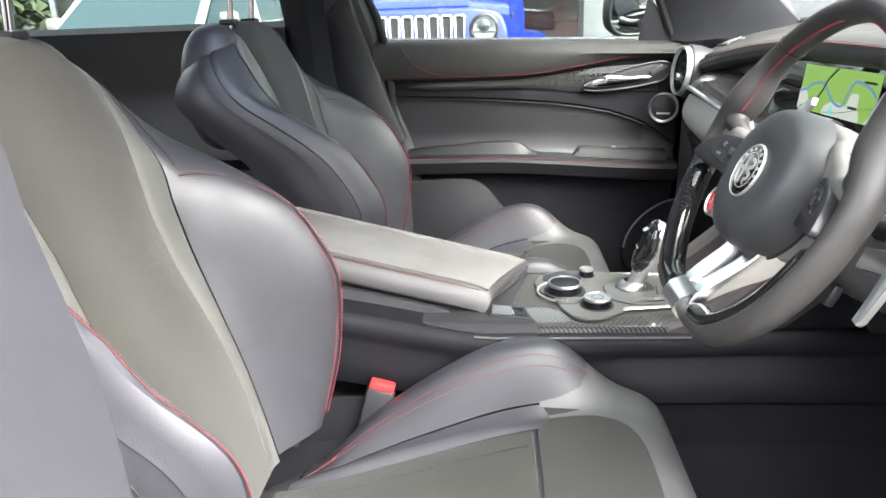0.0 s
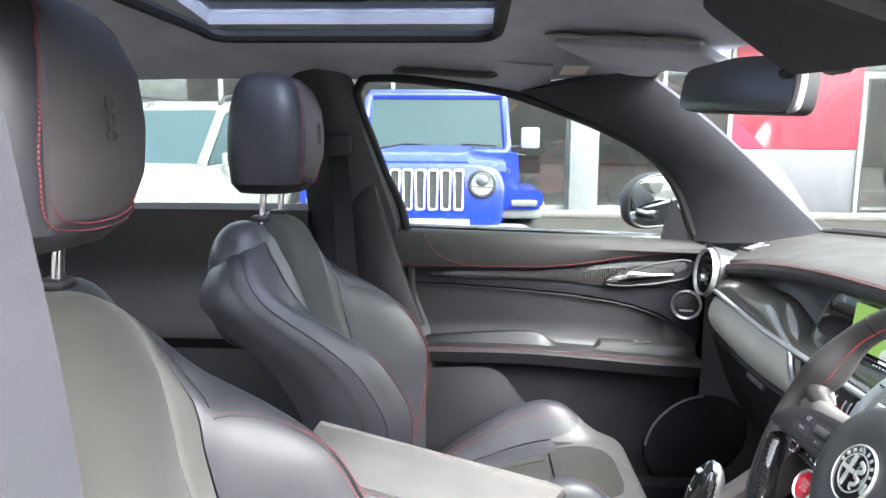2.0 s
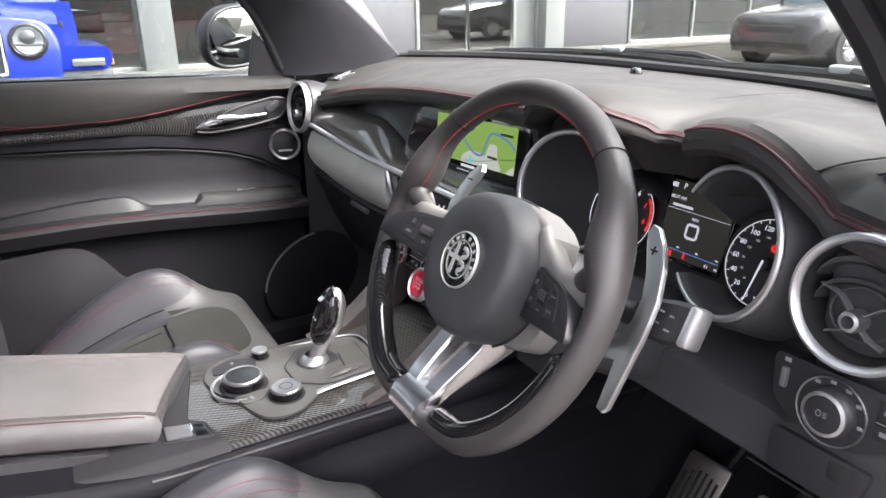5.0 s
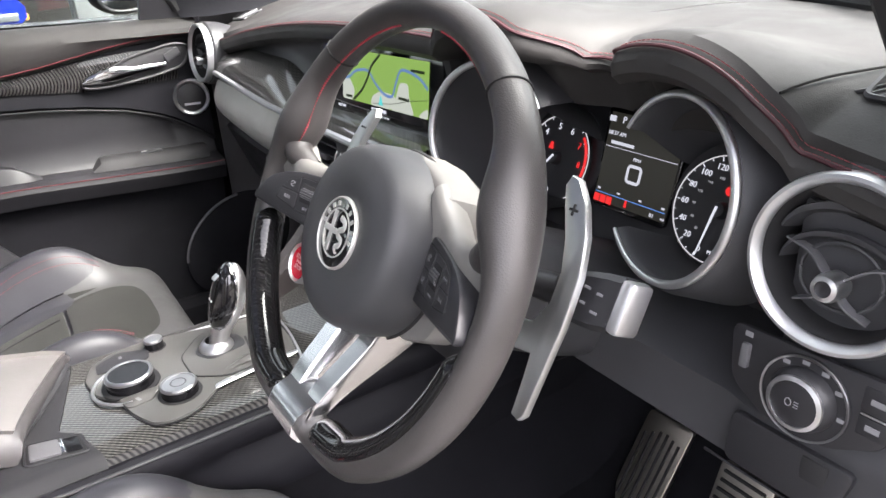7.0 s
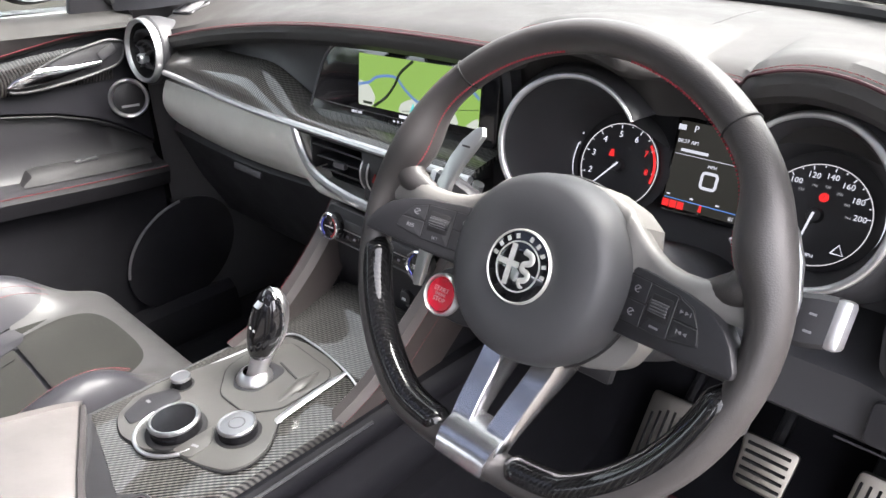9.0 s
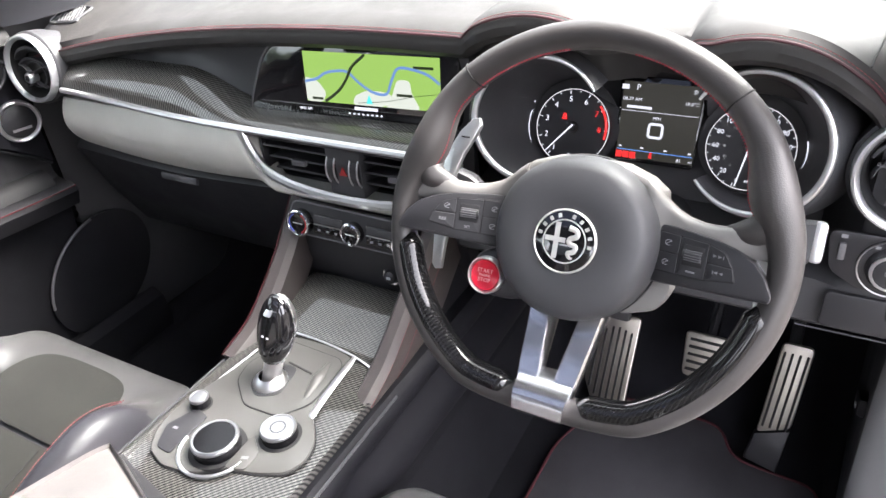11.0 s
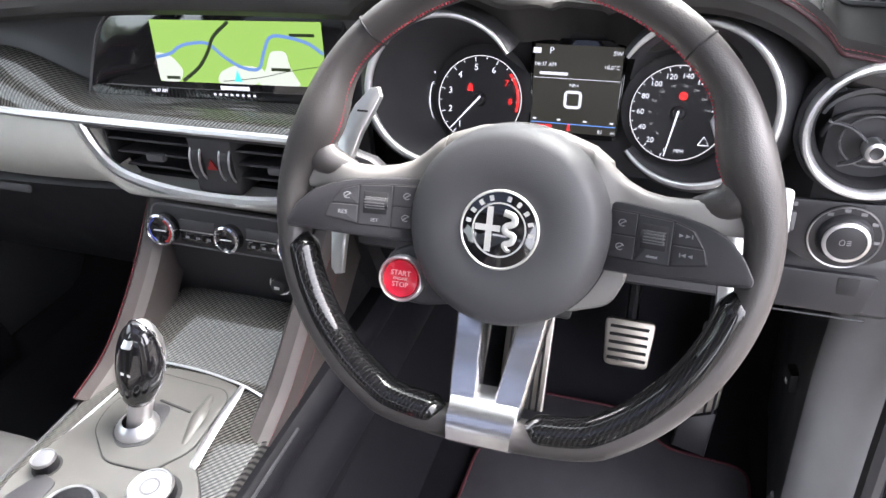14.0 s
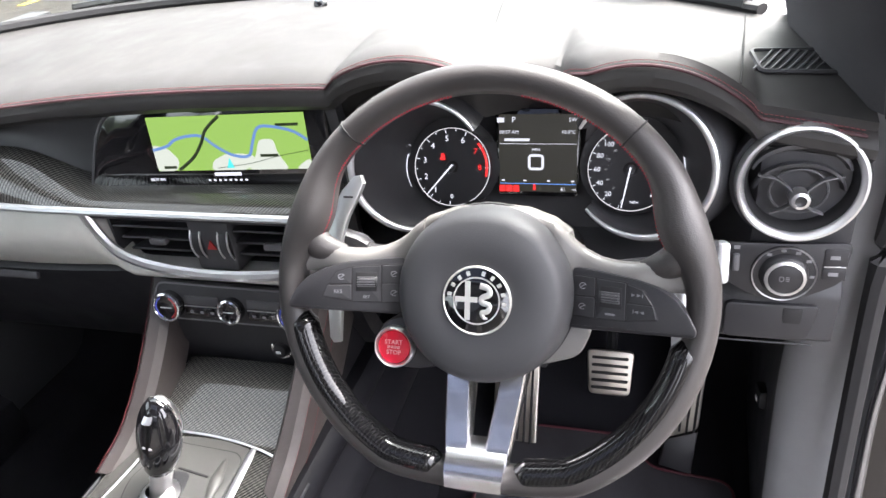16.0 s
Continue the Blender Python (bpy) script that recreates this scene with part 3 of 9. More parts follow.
def rear_cabin():
    """Rear door trim, window and bench behind the front seats."""
    P = []
    for x in np.linspace(-1.75, -0.80, 20):
        P.append([(x, y, z) for y, z in ((0.80, 1.19), (0.745, 1.195), (0.722, 1.18), (0.715, 1.12), (0.735, 1.04), (0.735, 0.95), (0.70, 0.88), (0.70, 0.84), (0.745, 0.80), (0.75, 0.45), (0.80, 0.45))])
    d = thing("rear_door_trim", "black leather-covered rear door trim", "door trim", (-1.25, 0.75, 0.45))
    part("panel", grid(P, False, True, True), DOOR_LEATHER, d)
    part("handle", tube(cr([(-1.02, 0.725, 1.06), (-1.00, 0.70, 1.065), (-0.93, 0.70, 1.06), (-0.915, 0.725, 1.055)], 12), 0.006, 8), SATIN, d, "satin inner handle")
    W = [[(x, float(win_y(z)) + 0.03, z) for x in np.linspace(-1.75, -0.80, 8)] for z in np.linspace(1.18, 1.54, 6)]
    w = solo("window_2", shell(W, (0, 0.004, 0)), PANE, "rear side window glass", "window", "structure")
    w.visible_shadow = False
    b = thing("rear_bench", "black leather rear bench seat", "rear seat", (-1.55, 0, 0.4))
    C = [[(x, y, z + 0.012 * math.cos(y * 14)) for y in np.linspace(-0.66, 0.66, 40)] for x, z in ((-1.05, 0.42), (-1.04, 0.62), (-1.10, 0.67), (-1.30, 0.66), (-1.50, 0.64))]
    part("cushion", shell(C, (0, 0, -0.06)), DOOR_LEATHER, b)
    B = [[(x, y, z) for y in np.linspace(-0.66, 0.66, 40)] for x, z in ((-1.48, 0.62), (-1.54, 0.80), (-1.62, 1.05), (-1.68, 1.18), (-1.76, 1.20))]
    part("backrest", shell(B, (-0.10, 0, 0)), DOOR_LEATHER, b)
    Q = [[(-1.80, y, z) for y in np.linspace(-0.75, 0.75, 6)] for z in (0.36, 0.8, 1.18)]
    solo("wall_rear", shell(Q, (-0.03, 0, 0)), CARPET, "black lining behind the rear bench", "lining", "structure")
    R = [[(-1.92 + 0.02 * z, y, z) for y in np.linspace(-0.70, 0.70, 6)] for z in (1.17, 1.35, 1.52)]
    solo("window_3", shell(R, (-0.004, 0, 0)), glass("privacy_pane", (0.25, 0.26, 0.27)), "dark tinted rear window glass", "window", "structure")


rear_cabin()


def mirror_and_visors():
    m = thing("rear_view_mirror", "black frameless rear-view mirror with its right edge painted lit", "mirror", (0.02, -0.01, 1.43))
    f = basis((0.010, -0.012, 1.432), (0.30, -0.95, -0.02), (0.1, 0.05, 1))
    o = rounded([(-0.128, -0.030), (0.128, -0.040), (0.126, 0.036), (0.0, 0.044), (-0.122, 0.034)], 0.022)
    part("housing", prism(o, 0.032, f @ pose(0, 0, -0.016), 0.010, 3), BLACK_PLASTIC, m)
    o2 = [(x * 0.97, y * 0.94) for x, y in o]
    part("glass", prism(o2, 0.003, f @ pose(0, 0, 0.0162), 0.001), DIM_MIRROR, m, "self-dimming mirror glass")
    # Light on the right end of the rim, given as a pale crescent.
    edge = cr([(0.112, -0.037), (0.124, -0.028), (0.127, 0.0), (0.122, 0.026), (0.108, 0.037)], 24)
    part("rim", tube([tuple(f @ Vector((x, y, 0.012))) for x, y in edge], np.interp(np.linspace(0, 1, 24), [0, 0.2, 0.8, 1], [0.002, 0.007, 0.007, 0.002]), 8, up=tuple(f.to_3x3() @ Vector((0, 0, 1)))), plastic("mirror_lit_edge", (0.34, 0.34, 0.35), 0.4), m, "right edge paled as if lit")
    part("stem", tube(cr([(0.03, -0.01, 1.43), (0.07, 0.0, 1.46), (0.10, 0.0, 1.51)], 8), 0.016, 8), BLACK_PLASTIC, m)
    part("foot", rbox(0.09, 0.075, 0.05, 0.012, pose(0.13, 0.0, 1.495, 0, 35, 0)), BLACK_PLASTIC, m)
    for s in (1, -1):
        v = thing("sun_visor", "dark grey cloth sun visor folded up" if s > 0 else "dark grey cloth sun visor above the steering wheel", "sun visor", (-0.03, 0.31 * s, 1.51), "sun visors")
        fr = basis((-0.055, 0.33, 1.528), (-0.66, 0.73, 0.15), (0.73, 0.66, -0.2)) if s > 0 else basis((-0.03, -0.31, 1.487), (0.0, 1.0, 0.03), (1.0, 0.0, -0.70))
        b = prism(rounded([(-0.17, -0.075), (0.17, -0.075), (0.17, 0.075), (-0.17, 0.085)], 0.03), 0.016, fr, 0.006, 3)
        part("pad", b, PILLAR_CLOTH if s < 0 else HAZE_HEADLINER, v)
        part("hinge_rod", tube([tuple(fr @ Vector((-0.16 * s, 0.070, 0.008))), tuple(fr @ Vector((-0.19 * s, 0.070, 0.012)))], 0.006, 8), BLACK_PLASTIC, v)
        part("mirror_flap", rbox(0.15, 0.075, 0.003, 0.001, fr @ pose(0, -0.005, -0.001)), SOFT_PLASTIC, v, "dark flap over the vanity mirror")
        if s > 0:
            part("film", tube(cr([(-0.23, 0.40, 1.568), (-0.17, 0.34, 1.556), (-0.105, 0.285, 1.546), (-0.05, 0.21, 1.533), (0.0, 0.15, 1.517)], 20), np.abs(np.sin(np.linspace(0.4, 9, 20))) * 0.010 + 0.004, 7, flat=0.5), Mat("clear_film", (0.34, 0.33, 0.30), 0.14, coat=1.0).m, v, "crumpled clear protective film")
            part("label", rbox(0.055, 0.05, 0.001, 0, basis((-0.165, 0.47, 1.507), (1, 0.1, 0.02), (0, 1, -0.25))), Mat("label_cream", (0.55, 0.5, 0.42), 0.6).m, v, "cream warning label")
    c = thing("roof_console", "dark plastic overhead console behind the mirror", "overhead console", (-0.05, 0, 1.53))
    part("body", rbox(0.22, 0.17, 0.02, 0.009, pose(-0.08, 0.0, 1.553, 0, 12, 0)), HAZE_HEADLINER, c)


mirror_and_visors()


def outer_body():
    """Painted outside of the car: roof round the sunroof, scuttle with bonnet, tailgate."""
    black = paint("own_black", (0.012, 0.012, 0.014))
    v, f = [], []
    xs, ys = np.linspace(-1.95, 0.02, 40), np.linspace(-0.70, 0.70, 29)
    for x in xs:
        for y in ys:
            v.append((x, y * (1 - 0.16 * float(ease(-0.25, 0.02, x))), 1.672 - 0.10 * (abs(y) / 0.70) ** 3 - 0.105 * float(ease(-0.30, 0.06, x)) - 0.05 * float(ease(-1.0, -1.95, x))))
    n = len(ys)
    for i in range(len(xs) - 1):
        for j in range(n - 1):
            if not (-0.98 < (xs[i] + xs[i + 1]) / 2 < -0.25 and abs(ys[j] + ys[j + 1]) / 2 < 0.41):
                f.append((i * n + j, (i + 1) * n + j, (i + 1) * n + j + 1, i * n + j + 1))
    bm = mesh(v, f)
    bmesh.ops.delete(bm, geom=[p for p in bm.verts if not p.link_faces], context="VERTS")
    bmesh.ops.solidify(bm, geom=bm.faces[:], thickness=0.008)
    solo("roof_skin", bm, black, "black painted car roof round the sunroof", "car roof", "structure")
    P = [[(x, y, z - 0.10 * (abs(y) / 0.85) ** 3) for y in np.linspace(-0.85, 0.85, 21)] for x, z in ((0.78, 1.095), (0.95, 1.085), (1.3, 1.04), (1.7, 0.95), (1.9, 0.82), (1.98, 0.55), (1.96, 0.30))]
    solo("bonnet", shell(P, (0, 0, -0.02)), black, "black painted bonnet in front of the windscreen", "bonnet", "structure")
    for s in (-1, 1):
        P = [[(x, s * 0.90, z) for z in np.linspace(0.30, 1.0 - 0.05 * (x - 0.86), 6)] for x in np.linspace(0.86, 1.92, 8)]
        solo("front_wing", shell(P, (0, -0.02 * s, 0)), black, "black painted front wing", "car wing", "structure")
        Q = [[(x, s * 0.86, z) for z in np.linspace(0.30, 1.16, 6)] for x in np.linspace(-2.05, -1.62, 6)]
        solo("rear_wing", shell(Q, (0, -0.02 * s, 0)), black, "black painted rear wing", "car wing", "structure")
    R = [[(-2.05 - 0.05 * math.sin((z - 0.3) * 3), y, z) for y in np.linspace(-0.85, 0.85, 9)] for z in np.linspace(0.30, 1.17, 7)]
    solo("tailgate", shell(R, (0.02, 0, 0)), black, "black painted tailgate", "tailgate", "structure")


outer_body()

# ---- dashboard ------------------------------------------------------------
def edge_z(y):
    """Height of the stitched front edge of the dash top, with the two instrument hoods."""
    y = np.asarray(y, float)
    base = 1.141 - 0.085 * np.abs((y + 0.12) / 0.8) ** 2.2
    hood = lambda c, w, h: h * np.clip(1 - ((y - c) / w) ** 2, 0, 1) ** 0.75
    return base + np.maximum(hood(-0.280, 0.098, 0.036), hood(-0.535, 0.098, 0.044))


def hood_gap(y):
    """1 between the two hoods, 0 elsewhere."""
    return ease(-0.335, -0.395, y) * ease(-0.478, -0.425, y)


def edge_x(y):
    y = np.asarray(y, float)
    return 0.236 - 0.014 * ease(-0.17, -0.22, y) * ease(-0.645, -0.60, y) - 0.02 * (y / 0.7) ** 4 + 0.072 * hood_gap(y)


dash = thing("dashboard", "black leather-covered dashboard with carbon fibre and satin trim", "dashboard", (0.35, 0, 0.85))


def dash_top():
    ys = np.concatenate([np.linspace(0.72, -0.15, 50), np.linspace(-0.16, -0.66, 110), np.linspace(-0.67, -0.735, 8)])
    rows = []
    base = lambda y: 1.141 - 0.085 * np.abs((y + 0.12) / 0.8) ** 2.2
    for y in ys:
        x0, z0, zb = float(edge_x(y)), float(edge_z(y)), float(base(y))
        h = z0 - zb
        xw = float(ws_base(np.clip(y, -0.655, 0.655)))
        g = 1 - 0.5 * float(hood_gap(y))
        sec = [(x0 + 0.05, z0 - 0.030 * g), (x0 + 0.012, z0 - 0.028 * g), (x0 + 0.002, z0 - 0.020 * g), (x0, z0 - 0.010 * g), (x0 + 0.004, z0 - 0.002), (x0 + 0.014, z0 + 0.003)]
        for s in np.linspace(0.06, 1, 16):
            x = x0 + (xw - x0) * s
            z = zb + 0.006 + (1.148 - zb - 0.006) * s + 0.012 * math.sin(math.pi * min(1, s * 1.1)) + h * (1 - ease(0.0, 0.55, s))
            sec.append((x, z))
        rows.append([(x, y, z) for x, z in sec])
    P = np.array(rows)
    bot = P[:, -1:] + arr(0, 0, -0.06)
    bm = grid(np.concatenate([P, bot, P[:, :1] + arr(0.03, 0, -0.05)], 1), False, True, True)
    part("top_pad", bm, DASH_LEATHER, dash, "padded dash top in dark grey leather")
    up = arr(-0.5, 0, 0.9)
    lines = []
    for d, dz in ((0.0065, 0.0010), (0.0115, 0.0030)):
        for a, b in ((0.70, -0.725),):
            yy = np.linspace(a, b, 260)
            lines.append(stitches(np.stack([edge_x(yy) + d, yy, edge_z(yy) + dz], 1), up, 0.0034, 0.0024, 0.0005, 0.0003))
    part("stitching", join(*lines), DASH_THREAD, dash, "double row of red stitching")
    yy = np.linspace(0.70, -0.725, 260)
    part("edge_piping", tube(np.stack([edge_x(yy) + 0.0035, yy, edge_z(yy) + 0.0005], 1), 0.0016, 6), Mat("dark_red_leather", (0.055, 0.014, 0.019), 0.5).m, dash, "thin dark red edge line")
    # seams across the top
    for y, drift in ((-0.36, 0.05), (-0.612, -0.03)):
        q = []
        for s in np.linspace(0.40 if y > -0.5 else 0.06, 0.9, 24):
            x = float(edge_x(y)) + (float(ws_base(y)) - float(edge_x(y))) * s
            h = float(edge_z(y)) - float(base(y))
            q.append((x, y + drift * (s - 0.03), float(base(y)) + 0.006 + (1.148 - float(base(y)) - 0.006) * s + 0.012 * math.sin(math.pi * min(1, s * 1.1)) + h * (1 - ease(0.0, 0.55, s)) + 0.0005))
        part("seam", tube(q, 0.0010, 5), DARK_THREAD, dash, "dark seam")
    part("light_sensor", lathe([(0, 0.006), (0.008, 0.005), (0.011, 0), (0.011, -0.01)], pose(0.60, -0.02, 1.158), 20), GLOSS_BLACK, dash, "small domed sensor")
    # slatted grilles at both ends, lying on the pad
    for sd in (-1, 1):
        def on(x, y):
            zb, x0, xw = float(base(y)), float(edge_x(y)), float(ws_base(min(abs(y), 0.655)))
            k = (x - x0) / (xw - x0)
            return (x, y, zb + 0.006 + (1.148 - zb - 0.006) * k + 0.012 * math.sin(math.pi * min(1, k * 1.1)) + 0.002)
        rim = [on(x, y * sd) for x, y in rounded([(0.288, 0.638), (0.332, 0.630), (0.338, 0.708), (0.294, 0.716)], 0.008)]
        vent = part("side_defroster", tube(rim, 0.0028, 6, True), SOFT_PLASTIC, dash, "slatted side defroster grille")
        c = np.array(rim).mean(0)
        part("grille_bed", mesh([tuple(p) for p in rim] + [tuple(c + arr(0, 0, 0.0004))], [(i, (i + 1) % len(rim), len(rim)) for i in range(len(rim))]), RUBBER, vent)
        for i in range(8):
            y = sd * (0.642 + 0.0082 * i)
            part("slat", tube([on(0.291 + 0.0004 * i, y - sd * 0.012), on(0.312, y), on(0.332, y + sd * 0.010)], 0.0015, 6), GREY_PLASTIC, vent)


dash_top()


def carbon_hi(y):
    return 1.060 - 0.046 * (1 - ease(0.17, 0.34, y)) - 0.012 * ease(0.50, 0.66, y)


def carbon_lo(y):
    return 0.999 + 0.014 * ease(0.25, 0.64, y)


def front_x(y):
    return 0.197 + 0.012 * (np.asarray(y, float) / 0.62) ** 2


def dash_front():
    ys = np.linspace(0.610, -0.175, 70)
    # dark upper face
    P = []
    for y in ys:
        zt, zb = float(edge_z(y)) - 0.022, float(carbon_hi(y))
        P.append([(0.262 + 0.008 * math.sin(math.pi * s), y, zt + (zb - zt) * s) for s in np.linspace(0, 1.12, 9)])
    part("upper_face", shell(P, (0.02, 0, 0)), SOFT_PLASTIC, dash)
    # carbon leaf
    P = []
    for y in ys:
        a, b = float(carbon_hi(y)), float(carbon_lo(y))
        x0, x1 = 0.256, float(front_x(y)) - 0.002
        P.append([(x0 + (x1 - x0) * s - 0.012 * math.sin(math.pi * s), y, a + (b - a) * s ** 1.25) for s in np.linspace(0, 1, 12)])
    part("carbon_trim", shell(P, (0.01, 0, -0.004)), CARBON, dash, "lacquered carbon fibre trim leaf")
    q = [(float(front_x(y)) - 0.004, y, float(carbon_lo(y)) - 0.004) for y in ys]
    part("trim_strip", tube(q, 0.0055, 8), SATIN, dash, "satin metal strip")
    # satin blade with a lip that runs on under the vents
    P = []
    for y in np.linspace(0.625, -0.185, 70):
        cut = 1 - ease(0.14, 0.19, y)
        a = 0.992 - cut * 0.084
        b = 0.902 - cut * 0.020 - 0.012 * math.sin(math.pi * np.clip((0.645 - y) / 0.5, 0, 1))
        x = float(front_x(y))
        P.append([(x + 0.002 - (0.020 - 0.012 * cut) * math.sin(math.pi * s * 0.85) + 0.022 * s * s, y, a + (b - a) * s) for s in np.linspace(0, 1, 12)])
    part("blade", shell(P, (0.03, 0, 0)), BLADE, dash, "satin grey sweeping panel")
    P = []
    for y in np.linspace(0.66, -0.165, 30):
        z0 = 0.885 - 0.012 * math.sin(math.pi * np.clip((0.645 - y) / 0.5, 0, 1))
        P.append([(0.222, y, z0), (0.232, y, 0.86), (0.262, y, 0.78), (0.315, y, 0.68), (0.40, y, 0.61), (0.55, y, 0.60)])
    bm = shell(P, (0.02, 0, 0.02))
    part("lower_face", bm, BLACK_PLASTIC, dash)
    part("glovebox_latch", rbox(0.008, 0.09, 0.014, 0.004, pose(0.229, 0.40, 0.858, 0, 15, 0)), GREY_PLASTIC, dash)


dash_front()


def centre_vents():
    v = part("vent_unit", rbox(0.015, 0.36, 0.10, 0.004, pose(0.262, 0, 0.952)), BLACK_PLASTIC, dash, "black twin air vent")
    q = cr([(0.197, 0.186, 0.993), (0.196, 0.172, 0.958), (0.194, 0.145, 0.930), (0.192, 0.09, 0.914), (0.191, 0, 0.9075), (0.192, -0.09, 0.914), (0.194, -0.145, 0.930), (0.196, -0.172, 0.958), (0.197, -0.186, 0.993)], 60)
    part("chrome_frame", tube(q, 0.0065, 8, flat=1.2), SATIN, v, "satin metal frame")
    top = [(0.200, y, 0.9885) for y in np.linspace(0.18, -0.18, 8)]
    part("upper_lip", tube(top, 0.006, 8), BLACK_PLASTIC, v)
    for s in (1, -1):
        for i, z in enumerate((0.932, 0.949, 0.966, 0.982)):
            w = 0.105 + 0.028 * (i / 3)
            part("slat", rbox(0.046, w, 0.0035, 0.0015, pose(0.226, s * (0.030 + w / 2), z, 0, 8, 0)), BLACK_PLASTIC, v)
        part("slider", rbox(0.010, 0.026, 0.010, 0.003, pose(0.202, s * 0.085, 0.950)), GREY_PLASTIC, v)
        part("side_wall", rbox(0.05, 0.004, 0.08, 0.001, pose(0.230, s * 0.158, 0.957, 0, 0, 0)), BLACK_PLASTIC, v)
        tw = part("thumbwheel", lathe([(0.0, -0.008), (0.0305, -0.008), (0.0315, -0.006), (0.0315, 0.006), (0.0305, 0.008), (0, 0.008)], pose(0.222, s * 0.020, 0.951, 90, 0, 0), 40), BLACK_PLASTIC, v, "dark thumbwheel with bright edges")
        for e in (-0.0068, 0.0068):
            part("wheel_edge", lathe([(0.0312, -0.0012), (0.0330, -0.0006), (0.0330, 0.0006), (0.0312, 0.0012)], pose(0.222, s * 0.020 + e, 0.951, 90, 0, 0), 40), SATIN, tw, "bright edge")
    part("centre_block", rbox(0.06, 0.062, 0.082, 0.006, pose(0.226, 0, 0.951)), SOFT_PLASTIC, v)
    part("hazard_button", prism([(-0.007, -0.006), (0.007, -0.006), (0, 0.007)], 0.002, basis((0.1955, 0, 0.952), (0, -1, 0), (0, 0, 1))), Mat("hazard_red", (0.35, 0.02, 0.02), 0.4).m, v, "red hazard triangle")


centre_vents()


def media_screen():
    """Wide navigation screen in a gloss black surround."""
    f = basis((0.262, -0.012, 1.066), (0.055, -1, 0.01), (0.12, 0, 1))
    s = part("screen_surround", prism(rounded([(-0.205, -0.055), (0.150, -0.058), (0.150, 0.055), (-0.115, 0.053), (-0.158, 0.038), (-0.185, -0.005)], 0.018), 0.010, f @ pose(0, 0, 0), 0.003), GLOSS_BLACK, dash, "gloss black navigation screen surround")
    q = [tuple(f @ Vector((x, y, 0.009))) for x, y in [(-0.112, 0.053), (-0.150, 0.043), (-0.172, 0.022), (-0.190, -0.015), (-0.205, -0.053)]]
    part("surround_edge", tube(cr(q, 20), 0.0015, 6), GREY_PLASTIC, s)
    c = lambda x, y, z=0.0106: f @ pose(x, y, z)
    green = glow("map_green", (0.25, 0.44, 0.09), 0.088)
    pale = glow("map_pale", (0.58, 0.64, 0.56), 0.082)
    blue = glow("map_blue", (0.10, 0.20, 0.42), 0.10)
    dark = glow("map_dark", (0.02, 0.035, 0.01), 0.05)
    x0, x1, y0, y1 = -0.095, 0.122, -0.034, 0.037
    part("map", prism([(x0, y0), (x1, y0), (x1, y1), (x0, y1)], 0.0004, c(0, 0)), green, s, "lit green navigation map")
    pts = lambda *p: [(x0 + (x1 - x0) * a, y0 + (y1 - y0) * b) for a, b in p]
    for k in (pts((0, 0), (0.13, 0), (0.16, 0.2), (0.10, 0.42), (0, 0.5)), pts((0.36, 0), (0.60, 0), (0.66, 0.25), (0.58, 0.3), (0.47, 0.30), (0.38, 0.18)), pts((0.60, 0), (0.86, 0), (0.80, 0.30), (0.79, 0.55), (0.70, 0.55), (0.66, 0.25)), pts((0.9, 0), (1, 0), (1, 0.2), (0.95, 0.12))):
        part("built_up_area", prism(rounded(k, 0.006), 0.0004, c(0, 0, 0.0111)), pale, s)
    flat = lambda p, r, z: tube([tuple(f @ Vector((x, y, z))) for x, y in cr(p, 40)], r, 6, flat=0.15, up=tuple(f.to_3x3() @ Vector((0, 0, 1))))
    part("river", flat(pts((0, 0.40), (0.10, 0.47), (0.16, 0.58), (0.24, 0.64), (0.34, 0.64), (0.42, 0.45), (0.52, 0.28), (0.62, 0.26), (0.66, 0.5), (0.71, 0.76), (0.80, 0.77), (0.92, 0.68), (1, 0.52)), 0.0019, 0.0122), blue, s)
    part("main_road", flat(pts((0.15, 0.02), (0.26, 0.25), (0.33, 0.50), (0.38, 0.75), (0.48, 0.99)), 0.0021, 0.0126), dark, s)
    part("thin_road", flat(pts((0.40, 0.04), (0.62, 0.12), (0.80, 0.24), (1, 0.34)), 0.0004, 0.0122), dark, s)
    part("position_arrow", prism([(-0.005, -0.005), (0.005, -0.005), (0, 0.008)], 0.0006, c(x0 + 0.49 * (x1 - x0), y0 + 0.008, 0.0118)), glow("arrow_cyan", (0.05, 0.6, 0.6), 0.10), s)
    for a, b, w in ((0.89, 0.80, 0.03), (0.75, 0.26, 0.024), (0.09, 0.07, 0.018)):
        part("map_label", prism([(-w / 2, -0.0018), (w / 2, -0.0018), (w / 2, 0.0018), (-w / 2, 0.0018)], 0.0004, c(x0 + a * (x1 - x0), y0 + b * (y1 - y0), 0.0118)), dark, s)
    part("road_name", prism([(-0.019, -0.0022), (0.019, -0.0022), (0.019, 0.0022), (-0.019, 0.0022)], 0.0003, c(0.004, -0.0395)), LIT_WHITE, s)
    part("compass_dots", join(*[prism([(-0.0017, -0.0012), (0.0017, -0.0012), (0.0017, 0.0012), (-0.0017, 0.0012)], 0.0003, c(-0.024 + 0.0075 * i, -0.0475)) for i in range(8)]), LIT_WHITE, s)
    part("clock_digits", lettering("08:37 AM", 0.0055, c(-0.10, -0.046)), LIT_WHITE, s)


media_screen()


# ---- instruments
GX, GU = Vector((0, -1, 0)), Vector((0.26, 0, 0.965))


def gframe(y, z, x):
    return basis((x, y, z), GX, GU)


